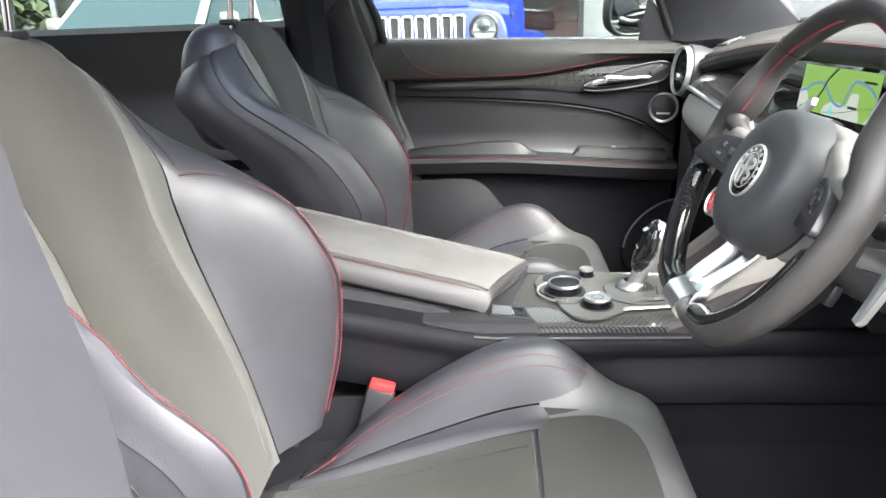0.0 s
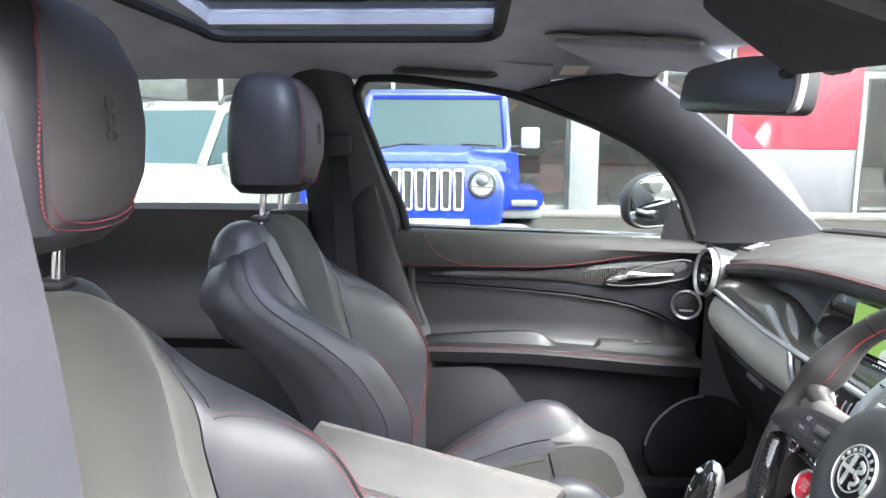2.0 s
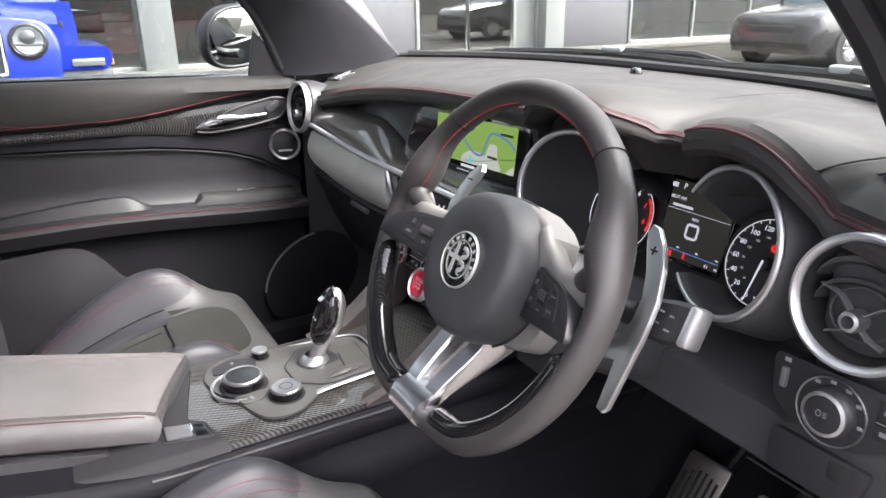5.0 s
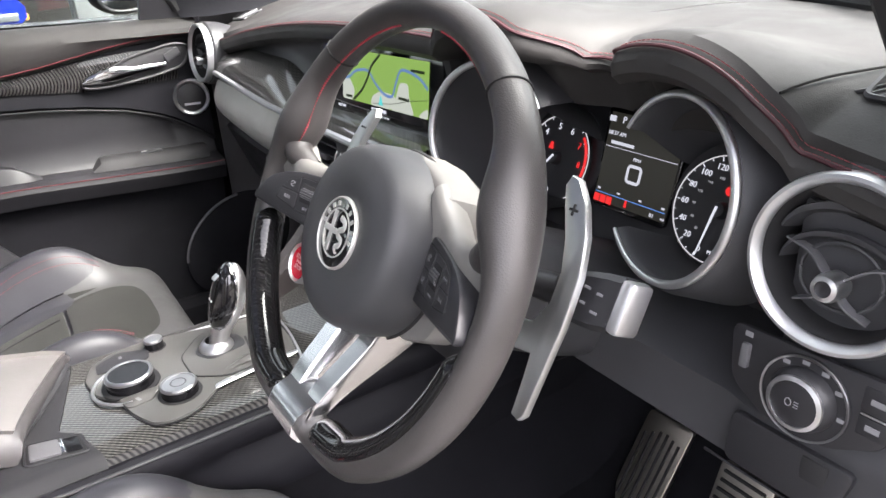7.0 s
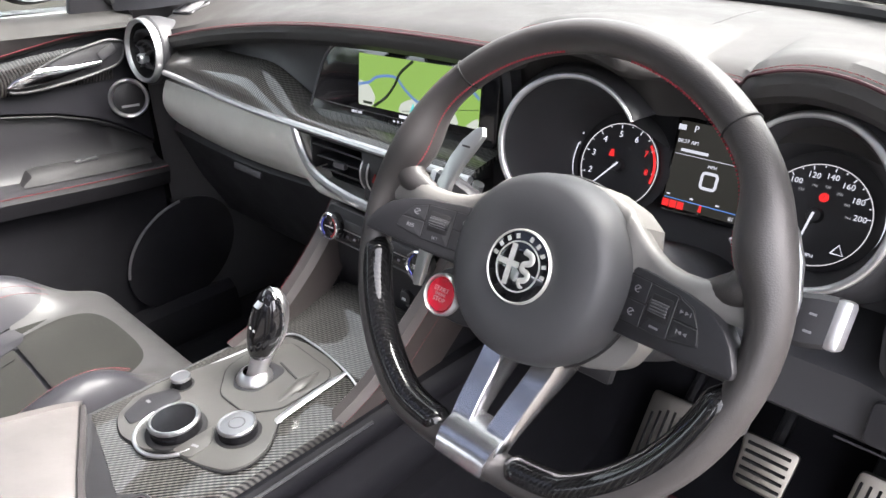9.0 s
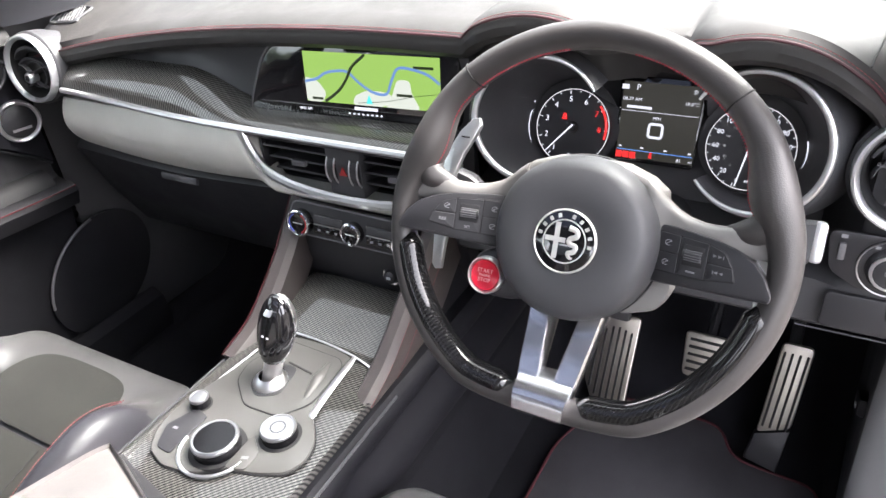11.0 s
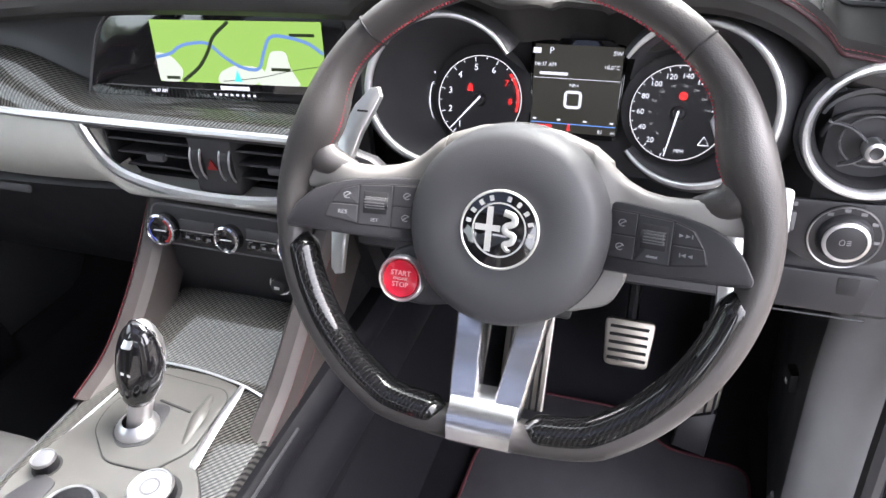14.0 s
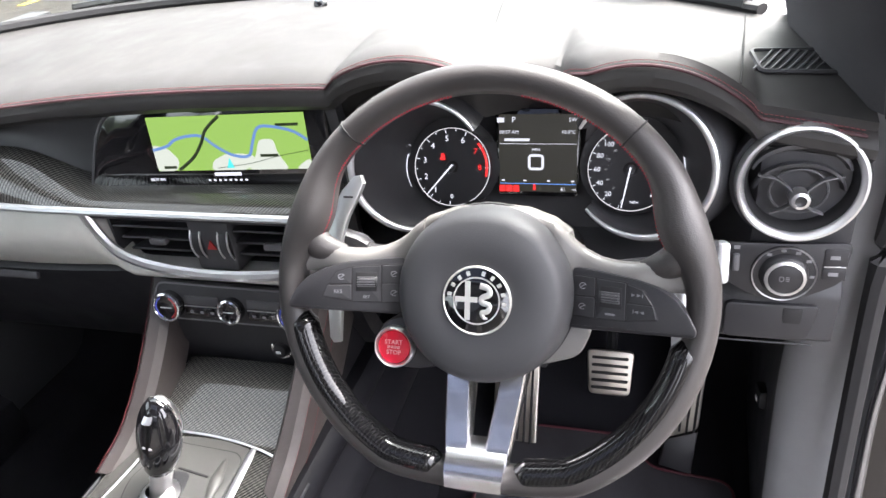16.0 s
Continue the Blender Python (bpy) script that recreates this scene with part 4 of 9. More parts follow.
def gauge(name, rim, hub, open_dir, size, label):
    """A deep dial tube whose polished rim runs most of the way round and opens towards the display."""
    f = basis(rim, (0.25 * open_dir, -1, 0), (0.20, 0, 1))
    d = basis(hub, GX, (0.36, 0, 0.933))
    a = np.radians(np.linspace(28, 316, 80))
    if open_dir < 0:
        a = math.pi - a
    ring = lambda m, r, z: [tuple(m @ Vector((r * math.cos(t), r * math.sin(t), z))) for t in a]
    back = d @ pose(0, 0.004, -0.010)
    loft = [ring(f, 0.096, -0.060), ring(f, 0.0865, -0.012), ring(f, 0.0815, 0.0), ring(f, 0.0785, 0.0025), ring(f, 0.0745, -0.001), ring(f, 0.0725, -0.010), ring(back, 0.0620, 0.012), ring(back, 0.0600, 0.002)]
    g = part(name, grid(loft), SOFT_PLASTIC, dash, label)
    part("tube_floor", lathe([(0.061, 0.0), (0.0, 0.001)], back, 64), BLACK_PLASTIC, g)
    w = 0.0016 + 0.0026 * np.sin(np.linspace(0, math.pi, 80)) ** 0.6
    part("bright_rim", tube(ring(f, 0.0765, 0.0030), w, 10), RIM_SILVER, g, "polished crescent rim")
    d = d @ Matrix.Diagonal((size, size, 1, 1))
    part("dial", lathe([(0.0, 0.0), (0.054, 0.0), (0.054, -0.006)], d, 64), BLACK_PLASTIC, g, "black dial")
    part("dial_ring", lathe([(0.0535, 0.0), (0.0535, 0.0010), (0.0545, 0.0010), (0.0545, 0.0)], d, 64), glow("ring_white", (0.8, 0.82, 0.85), 0.07), g)
    return g, d


def ticks(d, a0, a1, n, r0, r1, w, long_each=1):
    out = []
    for i in range(n):
        t = radians(a0 + (a1 - a0) * i / (n - 1))
        r = r0 if i % long_each == 0 else (r0 + r1) / 2
        out.append(rbox(r1 - r, w, 0.0006, 0, d @ pose(0, 0, 0.0008, 0, 0, math.degrees(t)) @ pose((r + r1) / 2, 0, 0)))
    return join(*out)


def instruments():
    back = part("binnacle_panel", shell([[(0.364 + 0.02 * (z - 0.9), y, z) for y in np.linspace(-0.155, -0.665, 12)] for z in np.linspace(0.90, 1.105, 6)], (0.02, 0, 0)), BLACK_PLASTIC, dash, "black instrument binnacle")
    L, d = gauge("rev_counter", (0.238, -0.277, 1.047), (0.328, -0.2915, 1.004), 1, 0.92, "rev counter with a red zone")
    part("ticks", ticks(d, 267, 0, 17, 0.0475, 0.0525, 0.0010, 2), LIT_WHITE, L)
    for i in range(1, 9):
        t = radians(267 - 33.4 * i)
        part("numeral", lettering(str(i), 0.0112, d @ pose(0.0400 * math.cos(t), 0.0400 * math.sin(t), 0.001)), LIT_RED if i > 6 else LIT_WHITE, L)
    part("numeral", lettering("0", 0.0095, d @ pose(0.0, -0.041, 0.001)), LIT_WHITE, L)
    q = [tuple(d @ Vector((0.050 * math.cos(t), 0.050 * math.sin(t), 0.001))) for t in np.linspace(radians(42), radians(-14), 14)]
    part("red_zone", tube(q, 0.0016, 6), LIT_RED, L, "red arc")
    part("pointer", tube([tuple(d @ Vector(p)) for p in ((0.003, 0.004, 0.0095), (-0.036, -0.039, 0.004))], [0.0013, 0.0007], 6), LIT_WHITE, L, "white pointer")
    part("hub_cap", lathe([(0, 0.008), (0.007, 0.007), (0.009, 0)], d, 24), BLACK_PLASTIC, L)
    part("warning_lamp", prism([(-0.004, -0.004), (0.004, -0.004), (0.002, 0.005), (-0.002, 0.005)], 0.0005, d @ pose(-0.013, 0.014, 0.001)), LIT_RED, L)
    q = [tuple(d @ Vector((0.066 * math.cos(t), 0.066 * math.sin(t), 0.002))) for t in np.linspace(radians(165), radians(235), 24)]
    part("side_scale", tube(q, 0.0007, 5), LIT_WHITE, L)
    for k in (0.6, 0.75):
        part("side_mark", lettering("H" if k < 0.7 else "C", 0.005, d @ pose(-0.062, 0.030 - 0.09 * (k - 0.6), 0.002)), LIT_WHITE, L)

    R, d = gauge("speedometer", (0.238, -0.525, 1.050), (0.328, -0.5135, 1.005), -1, 0.93, "speedometer in miles per hour")
    part("ticks", ticks(d, 254.5, 9.5, 21, 0.0485, 0.0528, 0.0009, 2), LIT_WHITE, R)
    for i, n in enumerate(("20", "40", "60", "80", "100", "120", "140", "160", "180", "200")):
        t = radians(230 - 24.5 * i)
        part("numeral", lettering(n, 0.0088, d @ pose(0.0425 * math.cos(t), 0.0425 * math.sin(t), 0.001)), LIT_WHITE, R)
        part("inner_numeral", lettering(str(30 * (i + 1) + (10 if i > 4 else 0)), 0.0042, d @ pose(0.0315 * math.cos(t), 0.0315 * math.sin(t), 0.001)), glow("dim_white", (0.6, 0.62, 0.66), 0.04), R)
    part("numeral", lettering("0", 0.0075, d @ pose(-0.0095, -0.043, 0.001)), LIT_WHITE, R)
    part("unit", lettering("MPH", 0.0055, d @ pose(0.006, -0.043, 0.001)), LIT_WHITE, R)
    part("pointer", tube([tuple(d @ Vector(p)) for p in ((0.000, 0.003, 0.0095), (-0.010, -0.050, 0.004))], [0.0013, 0.0007], 6), LIT_WHITE, R, "white pointer")
    part("hub_cap", lathe([(0, 0.008), (0.007, 0.007), (0.009, 0)], d, 24), BLACK_PLASTIC, R)
    part("brake_lamp", lathe([(0, 0.001), (0.0048, 0.001), (0.0048, 0)], d @ pose(0.003, 0.020, 0), 20), LIT_RED, R, "lit red brake warning")
    part("lamp_mark", lettering("!", 0.006, d @ pose(0.003, 0.020, 0.0012)), BLACK_PLASTIC, R)
    q = [(0.026, -0.034, 0.001), (0.038, -0.034, 0.001), (0.032, -0.024, 0.001), (0.026, -0.034, 0.001)]
    part("triangle_lamp", tube([tuple(d @ Vector(p)) for p in q], 0.0007, 5), LIT_WHITE, R)
    q = [tuple(d @ Vector((0.066 * math.cos(t), 0.066 * math.sin(t), 0.002))) for t in np.linspace(radians(15), radians(-62), 24)]
    part("side_scale", tube(q, 0.0007, 5), LIT_WHITE, R)

    f = gframe(-0.400, 1.019, 0.3435)
    D = part("display", prism(rounded([(-0.050, -0.056), (0.050, -0.056), (0.054, 0.054), (-0.054, 0.054)], 0.006), 0.004, f @ pose(0, 0, -0.004), 0.001), GLOSS_BLACK, dash, "trip computer display between the dials")
    part("backlight", prism([(-0.049, -0.050), (0.049, -0.050), (0.049, 0.047), (-0.049, 0.047)], 0.0003, f @ pose(0, 0, 0.0002)), glow("display_olive", (0.085, 0.085, 0.065), 0.022), D)
    for txt, size, x, y in (("P", 0.0105, -0.030, 0.040), ("SW", 0.007, 0.043, 0.040), ("08:37 AM", 0.0062, -0.036, 0.025), ("18.0°C", 0.0062, 0.038, 0.025), ("MPH", 0.0052, -0.002, 0.003), ("81", 0.006, 0.032, -0.0465), ("mi", 0.005, 0.046, -0.0465)):
        part("readout", lettering(txt, size, f @ pose(x, y, 0.0008)), DISPLAY_WHITE, D)
    zero = rounded([(-0.0085, -0.0085), (0.0085, -0.0085), (0.0085, 0.0085), (-0.0085, 0.0085)], 0.004)
    part("readout", tube([tuple(f @ Vector((x - 0.002, y - 0.0125, 0.0010))) for x, y in zero], 0.0017, 6, True, 0.3, tuple(f.to_3x3() @ Vector((0, 0, 1)))), DISPLAY_WHITE, D, "large white zero")
    part("lamp_symbol", prism([(-0.005, -0.003), (0.004, -0.003), (0.004, 0.003), (-0.005, 0.003)], 0.0003, f @ pose(-0.046, 0.040, 0.0006)), DISPLAY_WHITE, D)
    part("station_name", prism([(-0.016, -0.0017), (0.016, -0.0017), (0.016, 0.0017), (-0.016, 0.0017)], 0.0003, f @ pose(-0.026, 0.0155, 0.0006)), DISPLAY_WHITE, D)
    part("rule", prism([(-0.048, -0.0003), (0.048, -0.0003), (0.048, 0.0003), (-0.048, 0.0003)], 0.0003, f @ pose(0, 0.0105, 0.0006)), DISPLAY_WHITE, D)
    part("blue_rule", prism([(-0.048, -0.0004), (0.048, -0.0004), (0.048, 0.0004), (-0.048, 0.0004)], 0.0003, f @ pose(0, -0.040, 0.0006)), LIT_BLUE, D)
    for x in (-0.044, -0.016, 0.014, 0.044):
        part("range_mark", prism([(-0.002, -0.001), (0.002, -0.001), (0.002, 0.001), (-0.002, 0.001)], 0.0003, f @ pose(x, -0.036, 0.0006)), DISPLAY_WHITE, D)
    for x in (-0.045, -0.036, -0.027):
        part("alert_lamp", prism([(-0.0038, -0.0042), (0.0038, -0.0042), (0.0038, 0.0042), (-0.0038, 0.0042)], 0.0003, f @ pose(x, -0.0465, 0.0006)), LIT_RED, D, "lit red alert")
    part("belt_lamp", prism([(-0.002, -0.004), (0.002, -0.004), (0.0012, 0.004), (-0.0012, 0.004)], 0.0003, f @ pose(-0.004, -0.044, 0.0006)), LIT_RED, D)


instruments()


def driver_face():
    """Face round the dials, the corner panel and the knee panel."""
    P = []
    for y in np.linspace(-0.165, -0.735, 80):
        zt = float(edge_z(y)) - 0.024
        right = ease(-0.60, -0.645, y)
        xm = 0.385 - 0.155 * right
        P.append([(0.255 + (0.30 - 0.255) * (1 - right) + 0.062 * float(hood_gap(y)), y, zt + 0.01 * float(hood_gap(y))), (xm - 0.02 * (1 - right), y, min(zt - 0.005, 1.10)), (xm, y, 1.02), (xm - 0.06 * (1 - right), y, 0.925), (0.255 - 0.035 * right, y, 0.915), (0.228 - 0.010 * right, y, 0.905), (0.222, y, 0.852), (0.235, y, 0.840), (0.50, y, 0.80)])
    part("driver_panel", shell(P, (0.02, 0, 0.0)), SOFT_PLASTIC, dash)
    tray = part("coin_tray", prism(rounded([(-0.04, -0.022), (0.045, -0.022), (0.055, 0.022), (-0.04, 0.022)], 0.008), 0.006, basis((0.2165, -0.662, 0.880), (0, -1, 0), (0.1, 0, 1)), 0.002), BLACK_PLASTIC, dash, "flap of a small driver's tray")
    part("finger_slot", rbox(0.004, 0.02, 0.03, 0.002, pose(0.2125, -0.690, 0.884)), RUBBER, tray)
    q = [(0.2165, y, 0.848) for y in np.linspace(-0.60, -0.715, 6)]
    part("panel_line", tube(q, 0.0012, 5), BLACK_PLASTIC, dash)


driver_face()


def round_vent(y, z, x, lean, name_label):
    """Eyeball vent: bright ring, dark cup, two arched louvres and a boss low in the cup on curved spokes."""
    f = basis((x, y, z), (lean, -1, 0), (0.12, 0, 1))
    za = tuple(f.to_3x3() @ Vector((0, 0, 1)))
    v = part("corner_vent", lathe([(0.0600, -0.012), (0.0598, 0.000), (0.0585, 0.0045), (0.0560, 0.0050), (0.0530, 0.0022), (0.0510, -0.004)], f, 64), RIM_SILVER, dash, name_label)
    part("inner_cone", lathe([(0.0512, -0.002), (0.0480, -0.010), (0.0465, -0.022)], f, 64), RUBBER, v)
    part("cup", lathe([(0.0475, -0.014), (0.044, -0.040), (0.0, -0.056)], f, 48), RUBBER, v)
    part("drum", lathe([(0.056, -0.07), (0.063, -0.040), (0.0640, -0.012), (0.0605, -0.008)], f, 48), SOFT_PLASTIC, v)
    yb = -0.0145
    def arch(r, up, z0, wide, a0, a1):
        P = []
        for t in np.radians(np.linspace(a0, a1, 30)):
            k = math.sin(t) ** 2
            P.append([tuple(f @ Vector((rr * math.cos(t), yb + up + rr * math.sin(t) * 0.72, zz))) for rr, zz in ((r, z0 - 0.004 * (1 - k)), (r - 0.001, z0 + 0.004 - 0.004 * (1 - k)), (r - wide * 0.45 * (0.4 + 0.6 * k), z0 + 0.002), (r - wide * (0.4 + 0.6 * k), z0 - 0.012))])
        return shell(P, tuple(f.to_3x3() @ Vector((0, 0, -0.003))))
    part("louvre", arch(0.0475, 0.020, -0.008, 0.018, 12, 168), PAD_PLASTIC, v, "broad arched upper louvre")
    part("louvre", arch(0.0430, 0.004, -0.008, 0.014, 4, 176), SOFT_PLASTIC, v, "arched lower louvre")
    q = [tuple(f @ Vector((0.0265 * math.cos(t), yb + 0.004 + 0.0225 * math.sin(t), -0.010))) for t in np.linspace(0, 2 * math.pi, 40, endpoint=False)]
    part("inner_ring", tube(q, 0.0015, 6, True), PAD_PLASTIC, v)
    for t, bend in ((radians(152), 0.010), (radians(28), 0.010), (radians(-38), -0.006), (radians(-142), -0.006)):
        reach = 0.043 if t > 0 else 0.030
        p = cr([tuple(f @ Vector((r * math.cos(t), yb + r * math.sin(t) + bend * math.sin(math.pi * r / reach) * 0.6, -0.003 - r * 0.20))) for r in (0.006, reach * 0.5, reach)], 10)
        part("spoke", tube(p, 0.0013, 6, flat=4.0, up=za), GREY_PLASTIC, v)
    part("boss", lathe([(0.0055, 0.0075), (0.0085, 0.0065), (0.0098, 0.002), (0.0095, -0.010)], f @ pose(0, yb, 0.002), 28), SATIN, v, "satin centre boss")
    part("boss_eye", lathe([(0, 0.0065), (0.0050, 0.0068), (0.0056, 0.0072)], f @ pose(0, yb, 0.002), 20), BLACK_PLASTIC, v)


round_vent(-0.6765, 1.0465, 0.214, 0.0, "round corner air vent with a satin ring")
round_vent(0.667, 1.0440, 0.196, 0.07, "round corner air vent beside the passenger door")


def light_switch():
    f = basis((0.2155, -0.674, 0.944), (0, -1, 0.02), (0.1, 0, 1))
    p = part("light_panel", prism(rounded([(-0.062, 0.034), (-0.056, -0.012), (-0.025, -0.030), (0.020, -0.030), (0.056, -0.010), (0.062, 0.036), (0.02, 0.034), (-0.02, 0.034)], 0.010), 0.004, f, 0.0015), BLACK_PLASTIC, dash, "light switch panel beside the steering wheel")
    part("collar", lathe([(0.032, 0.003), (0.032, 0.006), (0.029, 0.0060), (0.0, 0.0055)], f, 48), BLACK_PLASTIC, p)
    part("switch_ring", lathe([(0.0318, 0.0058), (0.0312, 0.0072), (0.0300, 0.0068), (0.0298, 0.0055)], f, 48), KNOB_SILVER, p, "thin bright ring")
    k = part("knob", lathe([(0.024, 0.004), (0.023, 0.010), (0.020, 0.016), (0.0165, 0.018), (0.0, 0.017)], f, 48), BLACK_PLASTIC, p, "rotary light knob")
    part("knob_ring", lathe([(0.0203, 0.0145), (0.0198, 0.0175), (0.0168, 0.0186), (0.0165, 0.0175)], f, 48), SATIN, k, "satin ring")
    part("knob_mark", tube([tuple(f @ Vector((-0.0035 + 0.0022 * math.cos(a), 0.0028 * math.sin(a), 0.0178))) for a in np.linspace(0, 2 * math.pi, 14, endpoint=False)], 0.0004, 5, True), DIM_MARK, k)
    for y in (-0.002, 0.0, 0.002):
        part("knob_mark", rbox(0.0034, 0.0008, 0.0004, 0, f @ pose(0.0022, y, 0.0178)), DIM_MARK, k)
    part("button_bar", rbox(0.020, 0.0012, 0.0006, 0.0002, f @ pose(0.047, 0.0095, 0.0052)), SATIN, p, "thin bright bar")
    for t in (35, 65, 95, 125, -5):
        part("switch_mark", rbox(0.005, 0.003, 0.0006, 0, f @ pose(0.0272 * math.cos(radians(t)), 0.0272 * math.sin(radians(t)), 0.0062)), DIM_MARK, p)
    part("dimmer_wheel", rbox(0.007, 0.020, 0.008, 0.002, f @ pose(-0.047, 0.012, 0.004)), GREY_PLASTIC, p)
    part("dimmer_mark", rbox(0.006, 0.004, 0.0006, 0, f @ pose(-0.047, 0.029, 0.0046)), DIM_MARK, p)
    part("side_button", rbox(0.022, 0.018, 0.004, 0.001, f @ pose(0.047, 0.020, 0.003)), BLACK_PLASTIC, p)
    part("side_button", rbox(0.022, 0.014, 0.004, 0.001, f @ pose(0.047, 0.001, 0.003)), BLACK_PLASTIC, p)
    for y in (0.02, 0.001):
        part("button_mark", rbox(0.009, 0.004, 0.0004, 0, f @ pose(0.046, y, 0.0053)), DIM_MARK, p)


light_switch()


def climate_panel():
    f = basis((0.182, 0, 0.862), (0, -1, 0), (0.22, 0, 1))
    p = part("climate_panel", prism(rounded([(-0.118, -0.022), (0.118, -0.022), (0.112, 0.030), (-0.100, 0.032)], 0.010), 0.012, f @ pose(0, 0, -0.010), 0.003), BLACK_PLASTIC, dash, "climate control panel with three round knobs")
    part("bezel", tube([tuple(f @ Vector((x, y, 0.001))) for x, y in rounded([(-0.117, -0.021), (0.117, -0.021), (0.111, 0.029), (-0.099, 0.031)], 0.010)], 0.0016, 5, True), GREY_PLASTIC, p)
    for x0, x1 in ((-0.060, -0.008), (0.036, 0.084)):
        part("upper_button", rbox(x1 - x0, 0.013, 0.005, 0.001, f @ pose((x0 + x1) / 2, 0.008, 0.002)), SOFT_PLASTIC, p)
        part("lower_button", rbox(x1 - x0, 0.012, 0.005, 0.001, f @ pose((x0 + x1) / 2, -0.008, 0.002)), GLOSS_BLACK, p)
        part("bright_line", rbox(x1 - x0, 0.0012, 0.001, 0, f @ pose((x0 + x1) / 2, 0.0005, 0.0048)), SATIN, p)
        for k in range(3):
            part("button_mark", rbox(0.005, 0.003, 0.0004, 0, f @ pose(x0 + (x1 - x0) * (0.2 + 0.3 * k), -0.008, 0.0047)), DIM_MARK, p)
    for x, r in ((-0.082, 0.0205), (0.014, 0.017), (0.105, 0.0205)):
        k = part("knob", lathe([(r, 0.0), (r, 0.014), (r - 0.002, 0.016), (r - 0.0035, 0.015), (0, 0.0145)], f @ pose(x, 0, 0), 40), GLOSS_BLACK, p, "round climate knob")
        part("knob_ring", lathe([(r + 0.0002, 0.011), (r + 0.0004, 0.0155), (r - 0.002, 0.0168), (r - 0.0032, 0.0155)], f @ pose(x, 0, 0), 40), CHROME, k, "bright ring")
        part("knob_mark", rbox(r * 0.9, 0.0012, 0.0006, 0, f @ pose(x, 0, 0.0150)), WHITE_MARK, k)
        if r > 0.018:
            for s, m in ((-1, LIT_BLUE), (1, LIT_RED)):
                q = [tuple(f @ pose(x, 0, 0) @ Vector((s * (r - 0.005) * math.cos(t), (r - 0.005) * math.sin(t), 0.015))) for t in np.linspace(-1.1, 1.1, 12)]
                part("temperature_arc", tube(q, 0.0011, 5), Mat("arc", (0.05, 0.07, 0.4) if s < 0 else (0.5, 0.03, 0.03), 0.4).m, k, "blue arc" if s < 0 else "red arc")
    # storage niche below
    P = [[(0.185 + 0.01 * (z < 0.8), y, z) for y in np.linspace(0.118, -0.118, 8)] for z in (0.845, 0.838, 0.80, 0.765, 0.745)]
    part("niche_face", shell(P, (0.02, 0, 0)), BLACK_PLASTIC, dash)
    g = basis((0.192, -0.066, 0.795), (0, -1, 0), (0.1, 0, 1))
    s = part("socket_cover", lathe([(0.016, -0.004), (0.016, 0.004), (0.012, 0.006), (0.010, 0.014), (0.006, 0.016), (0, 0.0165)], g, 32), BLACK_PLASTIC, dash, "black twelve volt socket plug")
    part("socket_ring", lathe([(0.0168, 0.001), (0.0172, 0.005), (0.0150, 0.0080), (0.0125, 0.0075), (0.0118, 0.004)], g, 32), CHROME, s, "bright ring")
    part("socket_mark", rbox(0.007, 0.004, 0.0006, 0, g @ pose(0, 0, 0.0166)), WHITE_MARK, s)
    u = part("usb_port", rbox(0.004, 0.022, 0.009, 0.001, pose(0.190, -0.018, 0.803)), BLACK_PLASTIC, dash, "small usb port")
    part("usb_mark", rbox(0.001, 0.014, 0.003, 0, pose(0.1876, -0.018, 0.803)), WHITE_MARK, u)


climate_panel()

# ---- steering wheel, column, pedals ----------------------------------------
WHEEL = basis((0.0054, -0.4005, 1.0474), (0, -1, 0), (math.sin(radians(26)), 0, math.cos(radians(26))))
RIM_Z = -0.019


def wp(x, y, z=0.0):
    return tuple(WHEEL @ Vector((x, y, z)))


def rim_point(t, r=0.180, low=-0.170):
    """On the rim, round above and flattened below."""
    x, y = r * math.cos(t), r * math.sin(t)
    if y < low + 0.012:
        y = low + 0.012 * math.exp((y - low - 0.012) / 0.02) if y < low + 0.012 else y
    return x, y - 0.0045


